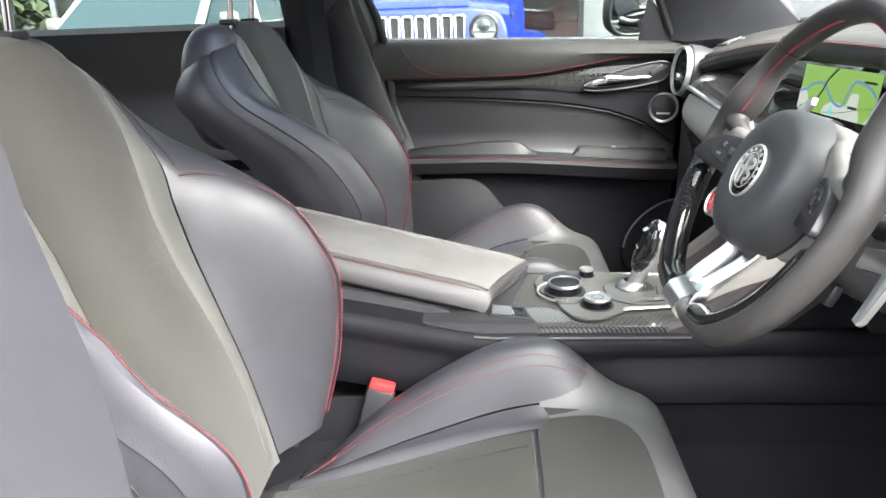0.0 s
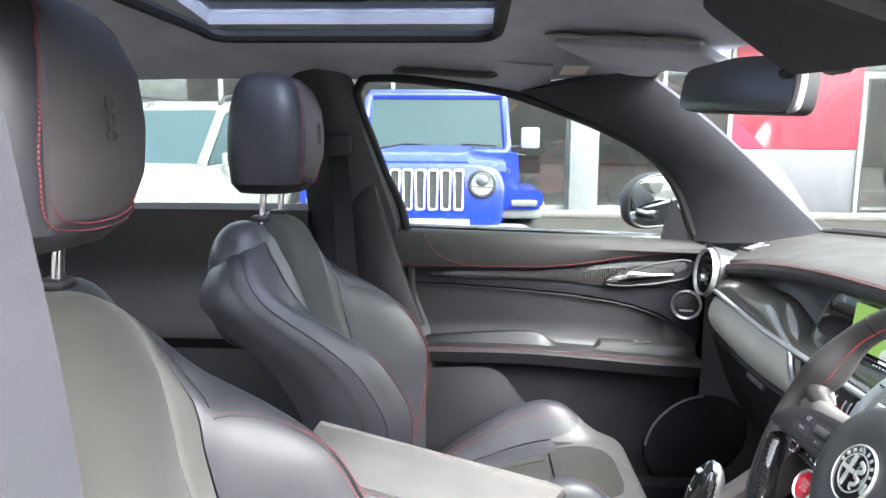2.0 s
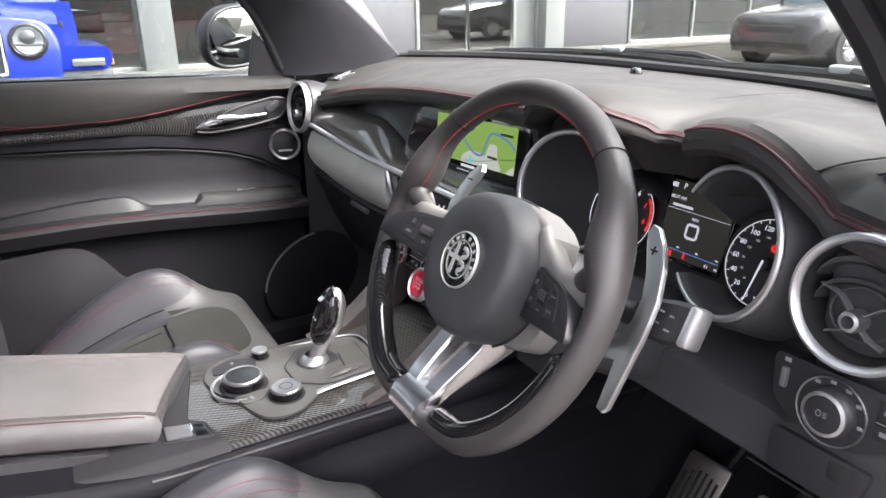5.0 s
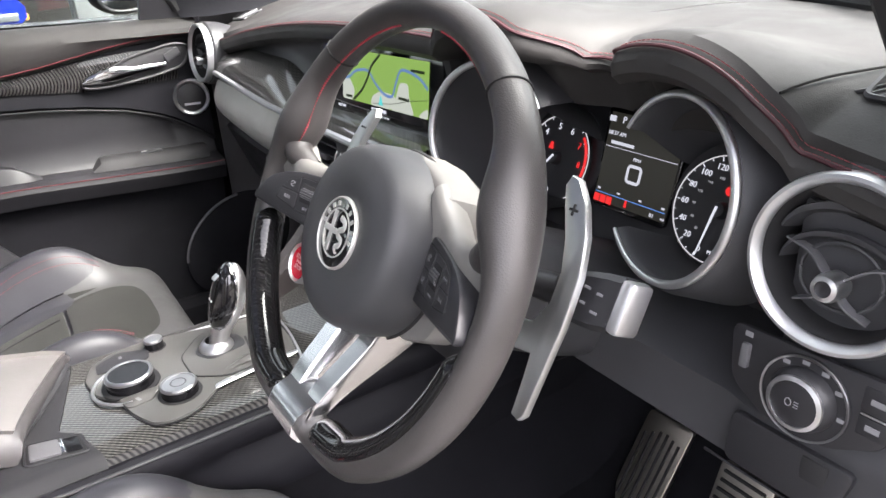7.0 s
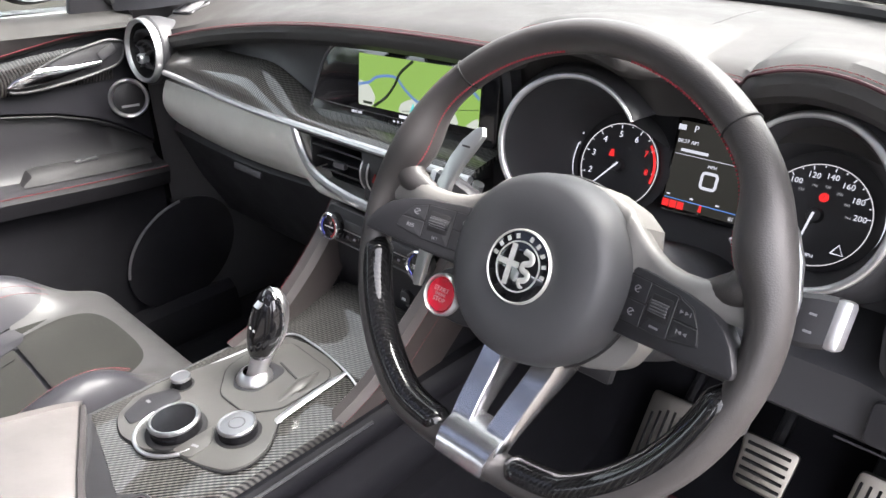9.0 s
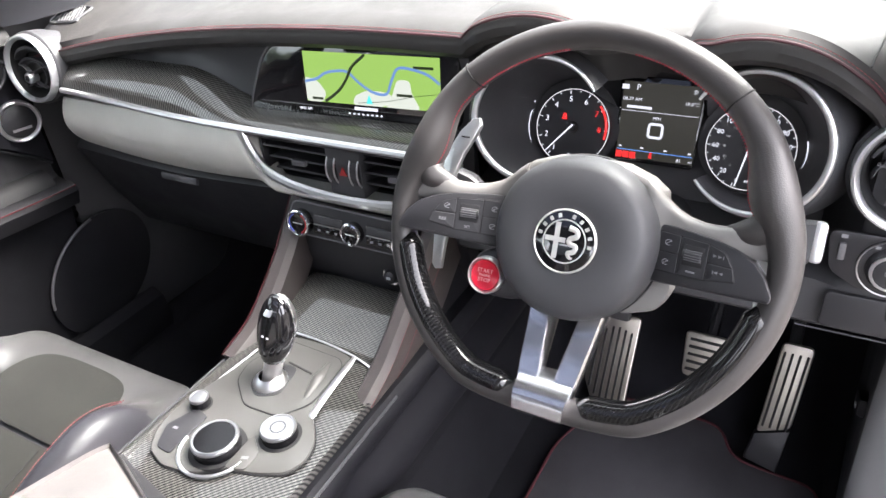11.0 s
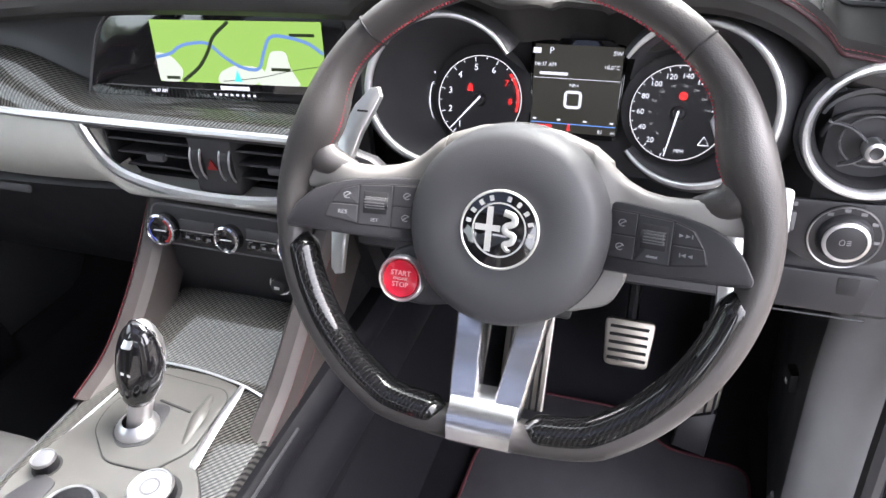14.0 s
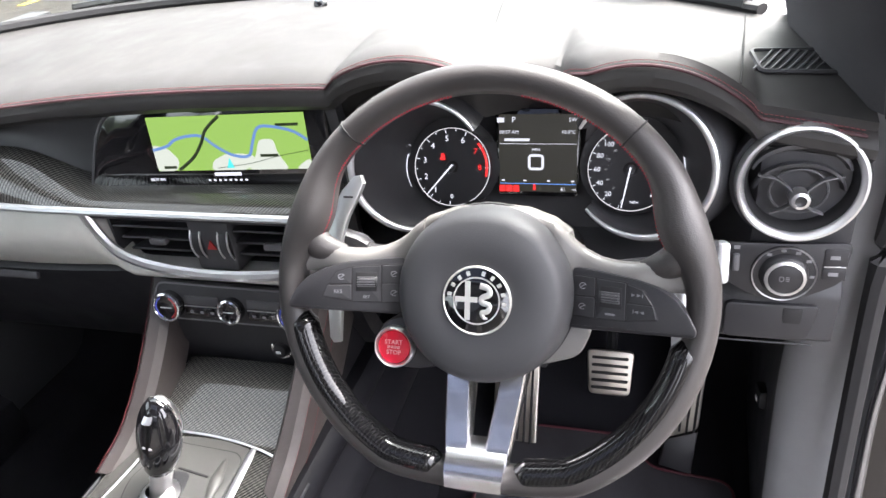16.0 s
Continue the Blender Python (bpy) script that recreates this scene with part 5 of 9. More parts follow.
def steering_wheel():
    w = thing("steering_wheel", "black leather and carbon fibre sports steering wheel with a flattened foot", "steering wheel", wp(0, 0, -0.05))
    nrm = tuple(WHEEL.to_3x3() @ Vector((0, 0, 1)))
    ang = np.linspace(0, 2 * math.pi, 160, endpoint=False)
    path, rad = [], []
    for t in ang:
        x, y = rim_point(t)
        thumb = math.exp(-((t - radians(21)) / 0.20) ** 2) + math.exp(-((t - radians(159)) / 0.20) ** 2)
        k = 1 - 0.0085 * thumb / 0.180
        path.append(wp(x * k, y * k, RIM_Z))
        rad.append(0.0132 + 0.0062 * thumb)
    part("rim", tube(path, rad, 18, True, 1.22, nrm), WHEEL_LEATHER, w, "black leather rim with thumb rests")
    for a0, a1 in ((190, 259), (281, 350)):
        q = []
        for t in np.radians(np.linspace(a0, a1, 50)):
            x, y = rim_point(t)
            q.append(wp(x * 0.958, y * 0.958, RIM_Z + 0.002))
        r = 0.0128 * np.clip(np.sin(np.linspace(0.12, math.pi - 0.12, 50)) * 4, 0.4, 1)
        part("carbon_insert", tube(q, r, 16, False, 1.2, nrm), WHEEL_CARBON, w, "lacquered carbon fibre lower rim")
    for a0, a1 in ((14, 80), (100, 166)):
        q, n2 = [], []
        for t in np.radians(np.linspace(a0, a1, 60)):
            x, y = rim_point(t)
            thumb = math.exp(-((t - radians(21)) / 0.20) ** 2) + math.exp(-((t - radians(159)) / 0.20) ** 2)
            k = (0.180 - 0.0124 - 0.0142 * thumb) / 0.180
            q.append(wp(x * k, y * k, RIM_Z + 0.004))
            n2.append(tuple(WHEEL.to_3x3() @ Vector((-x, -y, 0.05)).normalized()))
        part("rim_stitching", stitches(q, n2, 0.0014, 0.0024, 0.0020, 0.0003), RIM_THREAD, w, "red cross stitching")
    for t in (radians(48), radians(132)):
        x, y = rim_point(t)
        ring = []
        d = np.array([math.cos(t), math.sin(t)])
        for a in np.linspace(0, 2 * math.pi, 24, endpoint=False):
            ring.append(wp(x + d[0] * 0.0136 * math.cos(a), y + d[1] * 0.0136 * math.cos(a), RIM_Z + 0.0136 * 1.22 * math.sin(a)))
        part("rim_seam", tube(ring, 0.0008, 5, True), DARK_THREAD, w)
    # airbag pad
    n, P = 64, []
    for k, z in ((0.98, -0.056), (1.065, -0.050), (1.075, -0.038), (1.05, -0.023), (1.02, -0.0135), (0.985, -0.0075), (0.94, -0.0035), (0.88, -0.0008), (0.70, 0.001), (0.47, 0.0015), (0.45, 0.0008), (0.0, 0.0005)):
        ring = []
        for a in np.linspace(0, 2 * math.pi, n, endpoint=False):
            c, s = math.cos(a), math.sin(a)
            e = 2 / 2.06
            x = 0.0725 * np.sign(c) * abs(c) ** e
            y = (0.0710 if s > 0 else 0.0755) * np.sign(s) * abs(s) ** e
            ring.append(wp(x * k, y * k - 0.007, z))
        P.append(ring)
    hub = part("horn_pad", grid(P, False, True), PAD_PLASTIC, w, "round soft black horn pad")
    part("pad_groove", tube([tuple(Vector(p)) for p in P[1]], 0.0022, 6, True), RUBBER, hub)
    for x, y, wd in ((0, -0.051, 0.016), (0.0, -0.058, 0.006)):
        part("embossed_mark", rbox(wd, 0.0026, 0.0006, 0.0002, WHEEL @ pose(x, y, 0.0006)), BLACK_PLASTIC, hub)
    e = WHEEL @ pose(0, -0.0095, 0.0)
    b = part("badge", lathe([(0.0, 0.0030), (0.0270, 0.0030), (0.0288, 0.0022), (0.0292, 0.0)], e, 56), GLOSS_BLACK, hub, "round black and silver badge")
    part("badge_rim", lathe([(0.0276, 0.0030), (0.0284, 0.0040), (0.0296, 0.0025), (0.0296, 0.0)], e, 56), BADGE_SILVER, b)
    part("inner_ring", lathe([(0.0190, 0.0030), (0.0190, 0.0037), (0.0202, 0.0037), (0.0202, 0.0030)], e, 56), BADGE_SILVER, b)
    for a in (78, 58, 38, 18, -14, -34, -54, -74, -94):
        part("letter_bar", rbox(0.0030, 0.0038, 0.0008, 0, e @ pose(0, 0, 0.0034, 0, 0, a) @ pose(0, 0.0237, 0)), BADGE_SILVER, b)
    part("cross", join(rbox(0.0045, 0.033, 0.0008, 0, e @ pose(-0.0075, 0, 0.0035)), rbox(0.019, 0.0045, 0.0008, 0, e @ pose(-0.0085, 0.001, 0.0036))), BADGE_SILVER, b, "silver upright and bar")
    q = [tuple(e @ Vector(p)) for p in cr([(0.003, 0.013, 0.0036), (0.010, 0.011, 0.0036), (0.011, 0.006, 0.0036), (0.005, 0.003, 0.0036), (0.005, -0.001, 0.0036), (0.011, -0.003, 0.0036), (0.010, -0.008, 0.0036), (0.005, -0.010, 0.0036), (0.007, -0.014, 0.0036), (0.010, -0.014, 0.0036)], 40)]
    part("curl", tube(q, np.concatenate([np.linspace(0.0026, 0.0022, 30), np.linspace(0.0022, 0.0008, 10)]), 8, flat=0.4, up=nrm), BADGE_SILVER, b, "silver curl")
    # housing behind the pad
    part("hub_back", lathe([(0.030, -0.105), (0.062, -0.095), (0.067, -0.066), (0.0655, -0.052), (0.055, -0.05)], WHEEL @ pose(0, -0.010, 0), 48), SPOKE_GREY, w)
    half = [(0.0, 0.0690), (0.030, 0.0665), (0.055, 0.0580), (0.070, 0.0470), (0.074, 0.030), (0.066, 0.008), (0.055, -0.030), (0.045, -0.060), (0.0, -0.078)]
    o = half + [(-x, y) for x, y in half[-2:0:-1]]
    part("spoke_bridge", prism(o, 0.040, WHEEL @ pose(0, 0, -0.076), 0.008, 3), SPOKE_GREY, w, "smooth satin grey spokes round the hub")
    for s in (-1, 1):
        rings = []
        for x in np.linspace(0.058, 0.170, 26):
            hi = float(np.interp(x, [0.058, 0.066, 0.073, 0.084, 0.097, 0.112, 0.128, 0.144, 0.158, 0.170], [0.0560, 0.0500, 0.0430, 0.0345, 0.0285, 0.0258, 0.0262, 0.0300, 0.0400, 0.0470]))
            top = -0.0640 + 0.376 * x - 0.012 * float(ease(0.125, 0.168, x)) + 0.010 * float(ease(0.085, 0.058, x))
            rings.append([wp(s * x, yy, zz) for yy, zz in ((hi - 0.004, top - 0.026), (hi, top - 0.014), (hi - 0.0010, top - 0.006), (hi - 0.0040, top - 0.0015), (hi - 0.0085, top), (0.010, top), (0.004, top - 0.004), (0.006, top - 0.026))])
        part("spoke_arm", grid(rings, False, True, True), SPOKE_GREY, w, "satin grey spoke that runs into the rim", 60)
    for s in (-1, 1):
        q = cr([(0.166, 0.041, -0.020), (0.155, 0.0285, -0.021), (0.143, 0.0235, -0.025), (0.132, 0.0210, -0.031)], 24)
        rr = np.interp(np.linspace(0, 1, 24), [0, 0.35, 0.7, 1], [0.0150, 0.0140, 0.0105, 0.0070])
        part("thumb_rest", tube([wp(s * x, y, z) for x, y, z in q], rr, 16, flat=1.0, up=nrm), WHEEL_LEATHER, w, "leather thumb rest")
        # the spokes rise from under the pad towards the rim
        PF = WHEEL @ Matrix(((1, 0, 0, 0), (0, 1, 0, -0.0055), (s * 0.376, 0, 1, -0.0620), (0, 0, 0, 1)))
        pod = [(0.0645, 0.0255), (0.092, 0.0238), (0.125, 0.0200), (0.142, 0.0155), (0.157, 0.0080), (0.167, -0.0030), (0.1742, -0.0165), (0.1730, -0.0220), (0.140, -0.0245), (0.088, -0.0280), (0.063, -0.0290)]
        p = part("switch_pod", prism(rounded([(s * x, y) for x, y in pod], 0.004), 0.026, PF @ pose(0, 0, -0.025), 0.003, 2), BLACK_PLASTIC, w, "black spoke with finger switches")
        bed = [(0.0728, 0.0190), (0.0945, 0.0182), (0.1195, 0.0165), (0.1335, 0.0120), (0.1420, -0.0020), (0.1455, -0.0118), (0.1205, -0.0162), (0.0728, -0.0178)]
        part("switch_bed", prism(rounded([(s * x, y) for x, y in bed], 0.002), 0.0010, PF @ pose(0, 0, 0.0004), 0.0003, 1), RUBBER, p)
        keys = (((0.0740, 0.0180), (0.0945, 0.0172), (0.0945, 0.0012), (0.0740, 0.0012)), ((0.0740, 0.0002), (0.0945, 0.0002), (0.0945, -0.0165), (0.0740, -0.0165)),
                ((0.1205, 0.0152), (0.1330, 0.0110), (0.1405, 0.0002), (0.1205, 0.0002)), ((0.1205, -0.0008), (0.1412, -0.0008), (0.1440, -0.0110), (0.1205, -0.0150)), ((0.0955, 0.0170), (0.1195, 0.0155), (0.1195, -0.0160), (0.0955, -0.0163)))
        for i, key in enumerate(keys):
            part("button", prism(rounded([(s * x, y) for x, y in key], 0.0012), 0.0012, PF @ pose(0, 0, 0.0006), 0.0004, 1), BLACK_PLASTIC, p)
            cx, cy = s * sum(x for x, _ in key) / 4, sum(y for _, y in key) / 4
            if i == 3 and s < 0:
                part("button_text", lettering("RES", 0.0046, PF @ pose(cx, cy, 0.0019)), DIM_MARK, p)
            elif s > 0 and i in (2, 3):
                for dx in (-0.0032, 0.0012):
                    d = 0.0016 if i == 2 else -0.0016
                    part("button_mark", prism([(cx + dx - d, cy - 0.0014), (cx + dx - d, cy + 0.0014), (cx + dx + d, cy)], 0.0004, PF @ pose(0, 0, 0.0017)), DIM_MARK, p)
                part("button_mark", rbox(0.0007, 0.0030, 0.0004, 0, PF @ pose(cx + (0.0040 if i == 2 else -0.0056), cy, 0.0019)), DIM_MARK, p)
            elif i < 4:
                ring = [tuple(PF @ Vector((cx + 0.0028 * math.cos(a), cy + 0.0024 * math.sin(a), 0.0019))) for a in np.linspace(0.4, 5.4, 14)]
                part("button_mark", tube(ring, 0.0004, 5), DIM_MARK, p)
                part("button_mark", rbox(0.0042, 0.0009, 0.0004, 0, PF @ pose(cx, cy, 0.0019, 0, 0, 35)), DIM_MARK, p)
        part("roller_well", rbox(0.0185, 0.018, 0.002, 0.001, PF @ pose(s * 0.1075, 0.0022, 0.0012)), RUBBER, p)
        rl = part("roller", tube([tuple(PF @ Vector((s * (0.1075 + e), 0.0022, -0.0015))) for e in (-0.0078, 0.0078)], 0.0058, 20), BLACK_PLASTIC, p, "ribbed roller")
        for i in range(-3, 4):
            a = radians(90 + 22 * i)
            part("rib", rbox(0.0150, 0.0011, 0.0011, 0.0002, PF @ pose(s * 0.1075, 0.0022 + 0.0059 * math.cos(a), -0.0015 + 0.0059 * math.sin(a))), GREY_PLASTIC, rl)
        if s < 0:
            part("roller_text", lettering("SET", 0.0038, PF @ pose(s * 0.1075, -0.0118, 0.0019)), DIM_MARK, p)
        else:
            part("roller_mark", rbox(0.008, 0.0016, 0.0004, 0, PF @ pose(s * 0.1075, -0.0118, 0.0019)), DIM_MARK, p)
    # twin-leg lower spoke
    for s in (-1, 1):
        rings = []
        for k in np.linspace(0, 1, 14):
            y = -0.066 - 0.096 * k
            z = -0.044 + 0.034 * ease(0, 1, k)
            cx = s * (0.0275 - 0.0115 * k)
            h = 0.0115
            deep = 0.010 + 0.032 * (1 - k) ** 1.3
            rings.append([wp(cx - h, y, z - deep), wp(cx - h, y, z - 0.001), wp(cx - h + 0.002, y, z + 0.002), wp(cx + h - 0.002, y, z + 0.002), wp(cx + h, y, z - 0.001), wp(cx + h, y, z - deep)])
        part("lower_spoke", grid(rings, False, True, True), POLISHED, w, "polished aluminium leg")
    rings = []
    for y, z, h in ((-0.142, -0.014, 0.0268), (-0.150, -0.005, 0.0264), (-0.157, 0.0015, 0.0260), (-0.167, 0.0040, 0.0252), (-0.1755, 0.0025, 0.0246), (-0.1808, -0.006, 0.0240), (-0.1820, -0.018, 0.0236)):
        rings.append([wp(x, y, z - 0.0) for x in np.linspace(-h, h, 7)])
    part("lower_bracket", shell(rings, tuple(WHEEL.to_3x3() @ Vector((0, 0.006, -0.010)))), POLISHED, w, "polished aluminium foot of the spoke")
    # start button
    c = WHEEL @ pose(-0.0795, -0.0605, -0.019)
    part("button_arm", prism(rounded([(-0.102, -0.073), (-0.096, -0.041), (-0.070, -0.030), (-0.03, -0.03), (-0.02, -0.072), (-0.06, -0.082), (-0.085, -0.080)], 0.012), 0.03, WHEEL @ pose(0, 0, -0.052), 0.006, 2), BLACK_PLASTIC, w)
    arm = prism(rounded([(0.030, -0.040), (0.084, -0.028), (0.092, -0.040), (0.082, -0.064), (0.045, -0.076)], 0.010), 0.028, WHEEL @ pose(0, 0, -0.078), 0.005, 2)
    part("hub_arm", arm, SPOKE_GREY, w, "grey lower arm of the hub")
    st = part("start_button", lathe([(0.0155, -0.003), (0.0155, 0.002), (0.0145, 0.0035), (0.0135, 0.003), (0.0, 0.0022)], c, 40), RED_BUTTON, w, "red engine start button")
    part("button_ring", lathe([(0.0190, -0.004), (0.0188, 0.003), (0.0172, 0.0052), (0.0157, 0.003), (0.0156, -0.004)], c, 40), RIM_SILVER, st, "satin ring")
    for txt, y, sz in (("START", 0.0045, 0.0058), ("ENGINE", 0.0, 0.0034), ("STOP", -0.0048, 0.0058)):
        part("button_text", lettering(txt, sz, c @ pose(0, y, 0.0032)), Mat("pink_mark", (0.72, 0.30, 0.32), 0.5).m, st)


steering_wheel()


def column():
    c = thing("steering_column", "black plastic steering column shroud with stalks and shift paddles", "steering column", wp(0, -0.02, -0.16))
    rings = []
    for z, rx, ry, dy in ((-0.085, 0.050, 0.045, -0.012), (-0.105, 0.066, 0.056, -0.016), (-0.15, 0.070, 0.060, -0.022), (-0.24, 0.070, 0.060, -0.026), (-0.36, 0.066, 0.058, -0.02)):
        rings.append([wp(rx * np.sign(math.cos(a)) * abs(math.cos(a)) ** 0.7, dy + ry * np.sign(math.sin(a)) * abs(math.sin(a)) ** 0.7, z) for a in np.linspace(0, 2 * math.pi, 40, endpoint=False)])
    part("shroud", grid(rings, False, True, True), SOFT_PLASTIC, c)
    part("adjuster", rbox(0.05, 0.025, 0.012, 0.003, WHEEL @ pose(0.02, -0.085, -0.13)), BLACK_PLASTIC, c)
    for s in (-1, 1):
        o = [(0.139, 0.092), (0.147, 0.0905), (0.160, 0.076), (0.170, 0.056), (0.1765, 0.030), (0.1775, -0.005), (0.1745, -0.045), (0.1725, -0.074), (0.168, -0.0795), (0.1605, -0.078), (0.1595, -0.050), (0.1580, -0.033), (0.120, -0.040), (0.118, -0.020), (0.150, -0.012), (0.1590, 0.006), (0.1590, 0.028), (0.152, 0.050), (0.141, 0.072), (0.136, 0.084)]
        pd = part("shift_paddle", prism([(s * x, y) for x, y in o], 0.0065, WHEEL @ pose(0, 0, -0.086), 0.0022, 2), PADDLE_METAL, c, "long matt aluminium shift paddle")
        part("paddle_mark", rbox(0.010 if s < 0 else 0.008, 0.0018, 0.0006, 0, WHEEL @ pose(s * 0.152, 0.070, -0.0792)), RUBBER, pd)
        if s > 0:
            part("paddle_mark", rbox(0.0018, 0.008, 0.0006, 0, WHEEL @ pose(s * 0.152, 0.070, -0.0790)), RUBBER, pd)
        q = [wp(s * 0.05, -0.008, -0.118), wp(s * 0.10, 0.004, -0.114), wp(s * 0.150, 0.012, -0.110)]
        st = part("stalk", tube(q, [0.010, 0.011, 0.012], 12), BLACK_PLASTIC, c, "black column stalk with a satin tip")
        rings = []
        for x, h, d in ((0.140, 0.013, 0.010), (0.150, 0.018, 0.013), (0.184, 0.0205, 0.0135), (0.196, 0.0195, 0.012)):
            rings.append([wp(s * x, 0.012 + (x - 0.15) * 0.18 + yy * h, -0.110 + zz * d) for yy, zz in ((-1, -0.7), (-0.8, -1), (0.8, -1), (1, -0.7), (1, 0.7), (0.8, 1), (-0.8, 1), (-1, 0.7))])
        part("stalk_head", grid(rings, False, True, True), BLACK_PLASTIC, st)
        part("stalk_tip", rbox(0.012, 0.038, 0.024, 0.004, WHEEL @ pose(s * 0.2000, 0.0205, -0.110)), RIM_SILVER, st, "satin tip")
        part("stalk_collar", rbox(0.014, 0.020, 0.004, 0.001, WHEEL @ pose(s * 0.158, 0.010, -0.0965)), GLOSS_BLACK, st, "black turning ring")
        for i, (dx, dy, w) in enumerate(((0.172, 0.024, 0.006), (0.184, 0.023, 0.005), (0.172, 0.013, 0.005), (0.184, 0.010, 0.006))):
            part("stalk_mark", rbox(w, 0.0018, 0.0005, 0, WHEEL @ pose(s * dx, dy, -0.0962)), DIM_MARK, st)


column()


def pedal(name, label, centre, w, h, lean, slots, vertical, shape=0):
    f = basis(centre, (0, -1, 0), (math.sin(radians(lean)), 0, math.cos(radians(lean))))
    p = thing(name, label, "pedal", centre)
    a, b = w / 2, h / 2
    o = [(-a, b), (a, b), (a * 0.86, -b), (-a * 0.86, -b)] if shape == 0 else [(-a, b), (a, b * 1.05), (a, -b), (-a * 0.3, -b * 0.92), (-a, -b * 0.35)] if shape == 1 else [(-a * 0.7, b), (a * 1.1, b), (a * 0.75, -b * 0.75), (-a * 1.1, -b)]
    part("plate", prism(rounded(o, 0.010), 0.008, f @ pose(0, 0, -0.008), 0.003), metal("pedal_metal", (0.47, 0.435, 0.38), 0.42), p, "brushed metal plate")
    for i in range(slots):
        k = (i + 0.5) / slots * 2 - 1
        if vertical:
            part("rubber_rib", rbox(w * 0.28 / slots, h * (0.82 if shape != 1 else 0.80 - 0.3 * max(0, -k)), 0.005, 0.001, f @ pose(k * a * 0.86, 0.05 * h * (-k if shape == 1 else 0), 0.001, 0, 0, -4 if shape == 2 else 0)), RUBBER, p)
        else:
            part("rubber_rib", rbox(w * 0.76, h * 0.30 / slots, 0.005, 0.001, f @ pose(0, k * b * 0.84, 0.001)), RUBBER, p)
    if shape == 2:
        part("heel_block", prism([(-a * 1.2, -b * 1.02), (a * 0.75, -b * 0.78), (a * 0.45, -b * 1.75), (-a * 1.5, -b * 1.62)], 0.02, f @ pose(0, 0, -0.018), 0.004), BLACK_PLASTIC, p, "black plastic heel hinge")
    part("lever", tube(cr([f @ Vector((0, 0, -0.01)), f @ Vector((0, 0.06, -0.05)), f @ Vector((0, 0.2, -0.10))], 10), 0.010, 8), BLACK_PLASTIC, p)


pedal("brake_pedal", "wide metal brake pedal with rubber ribs", (0.475, -0.488, 0.548), 0.080, 0.078, 28, 5, False)
pedal("accelerator_pedal", "long metal accelerator pedal with rubber ribs", (0.47, -0.617, 0.522), 0.054, 0.165, 22, 4, True, 2)
pedal("foot_rest", "metal foot rest with black rubber ribs", (0.50, -0.316, 0.447), 0.084, 0.20, 33, 6, True, 1)

# ---- centre console -------------------------------------------------------
console = thing("centre_console", "black centre console with carbon fibre top and leather armrest", "centre console", (-0.2, 0, 0.36))


def side_z(x):
    return 0.724 + 0.05 * ease(-0.25, -0.60, x) + 0.008 * ease(0.0, 0.18, x)


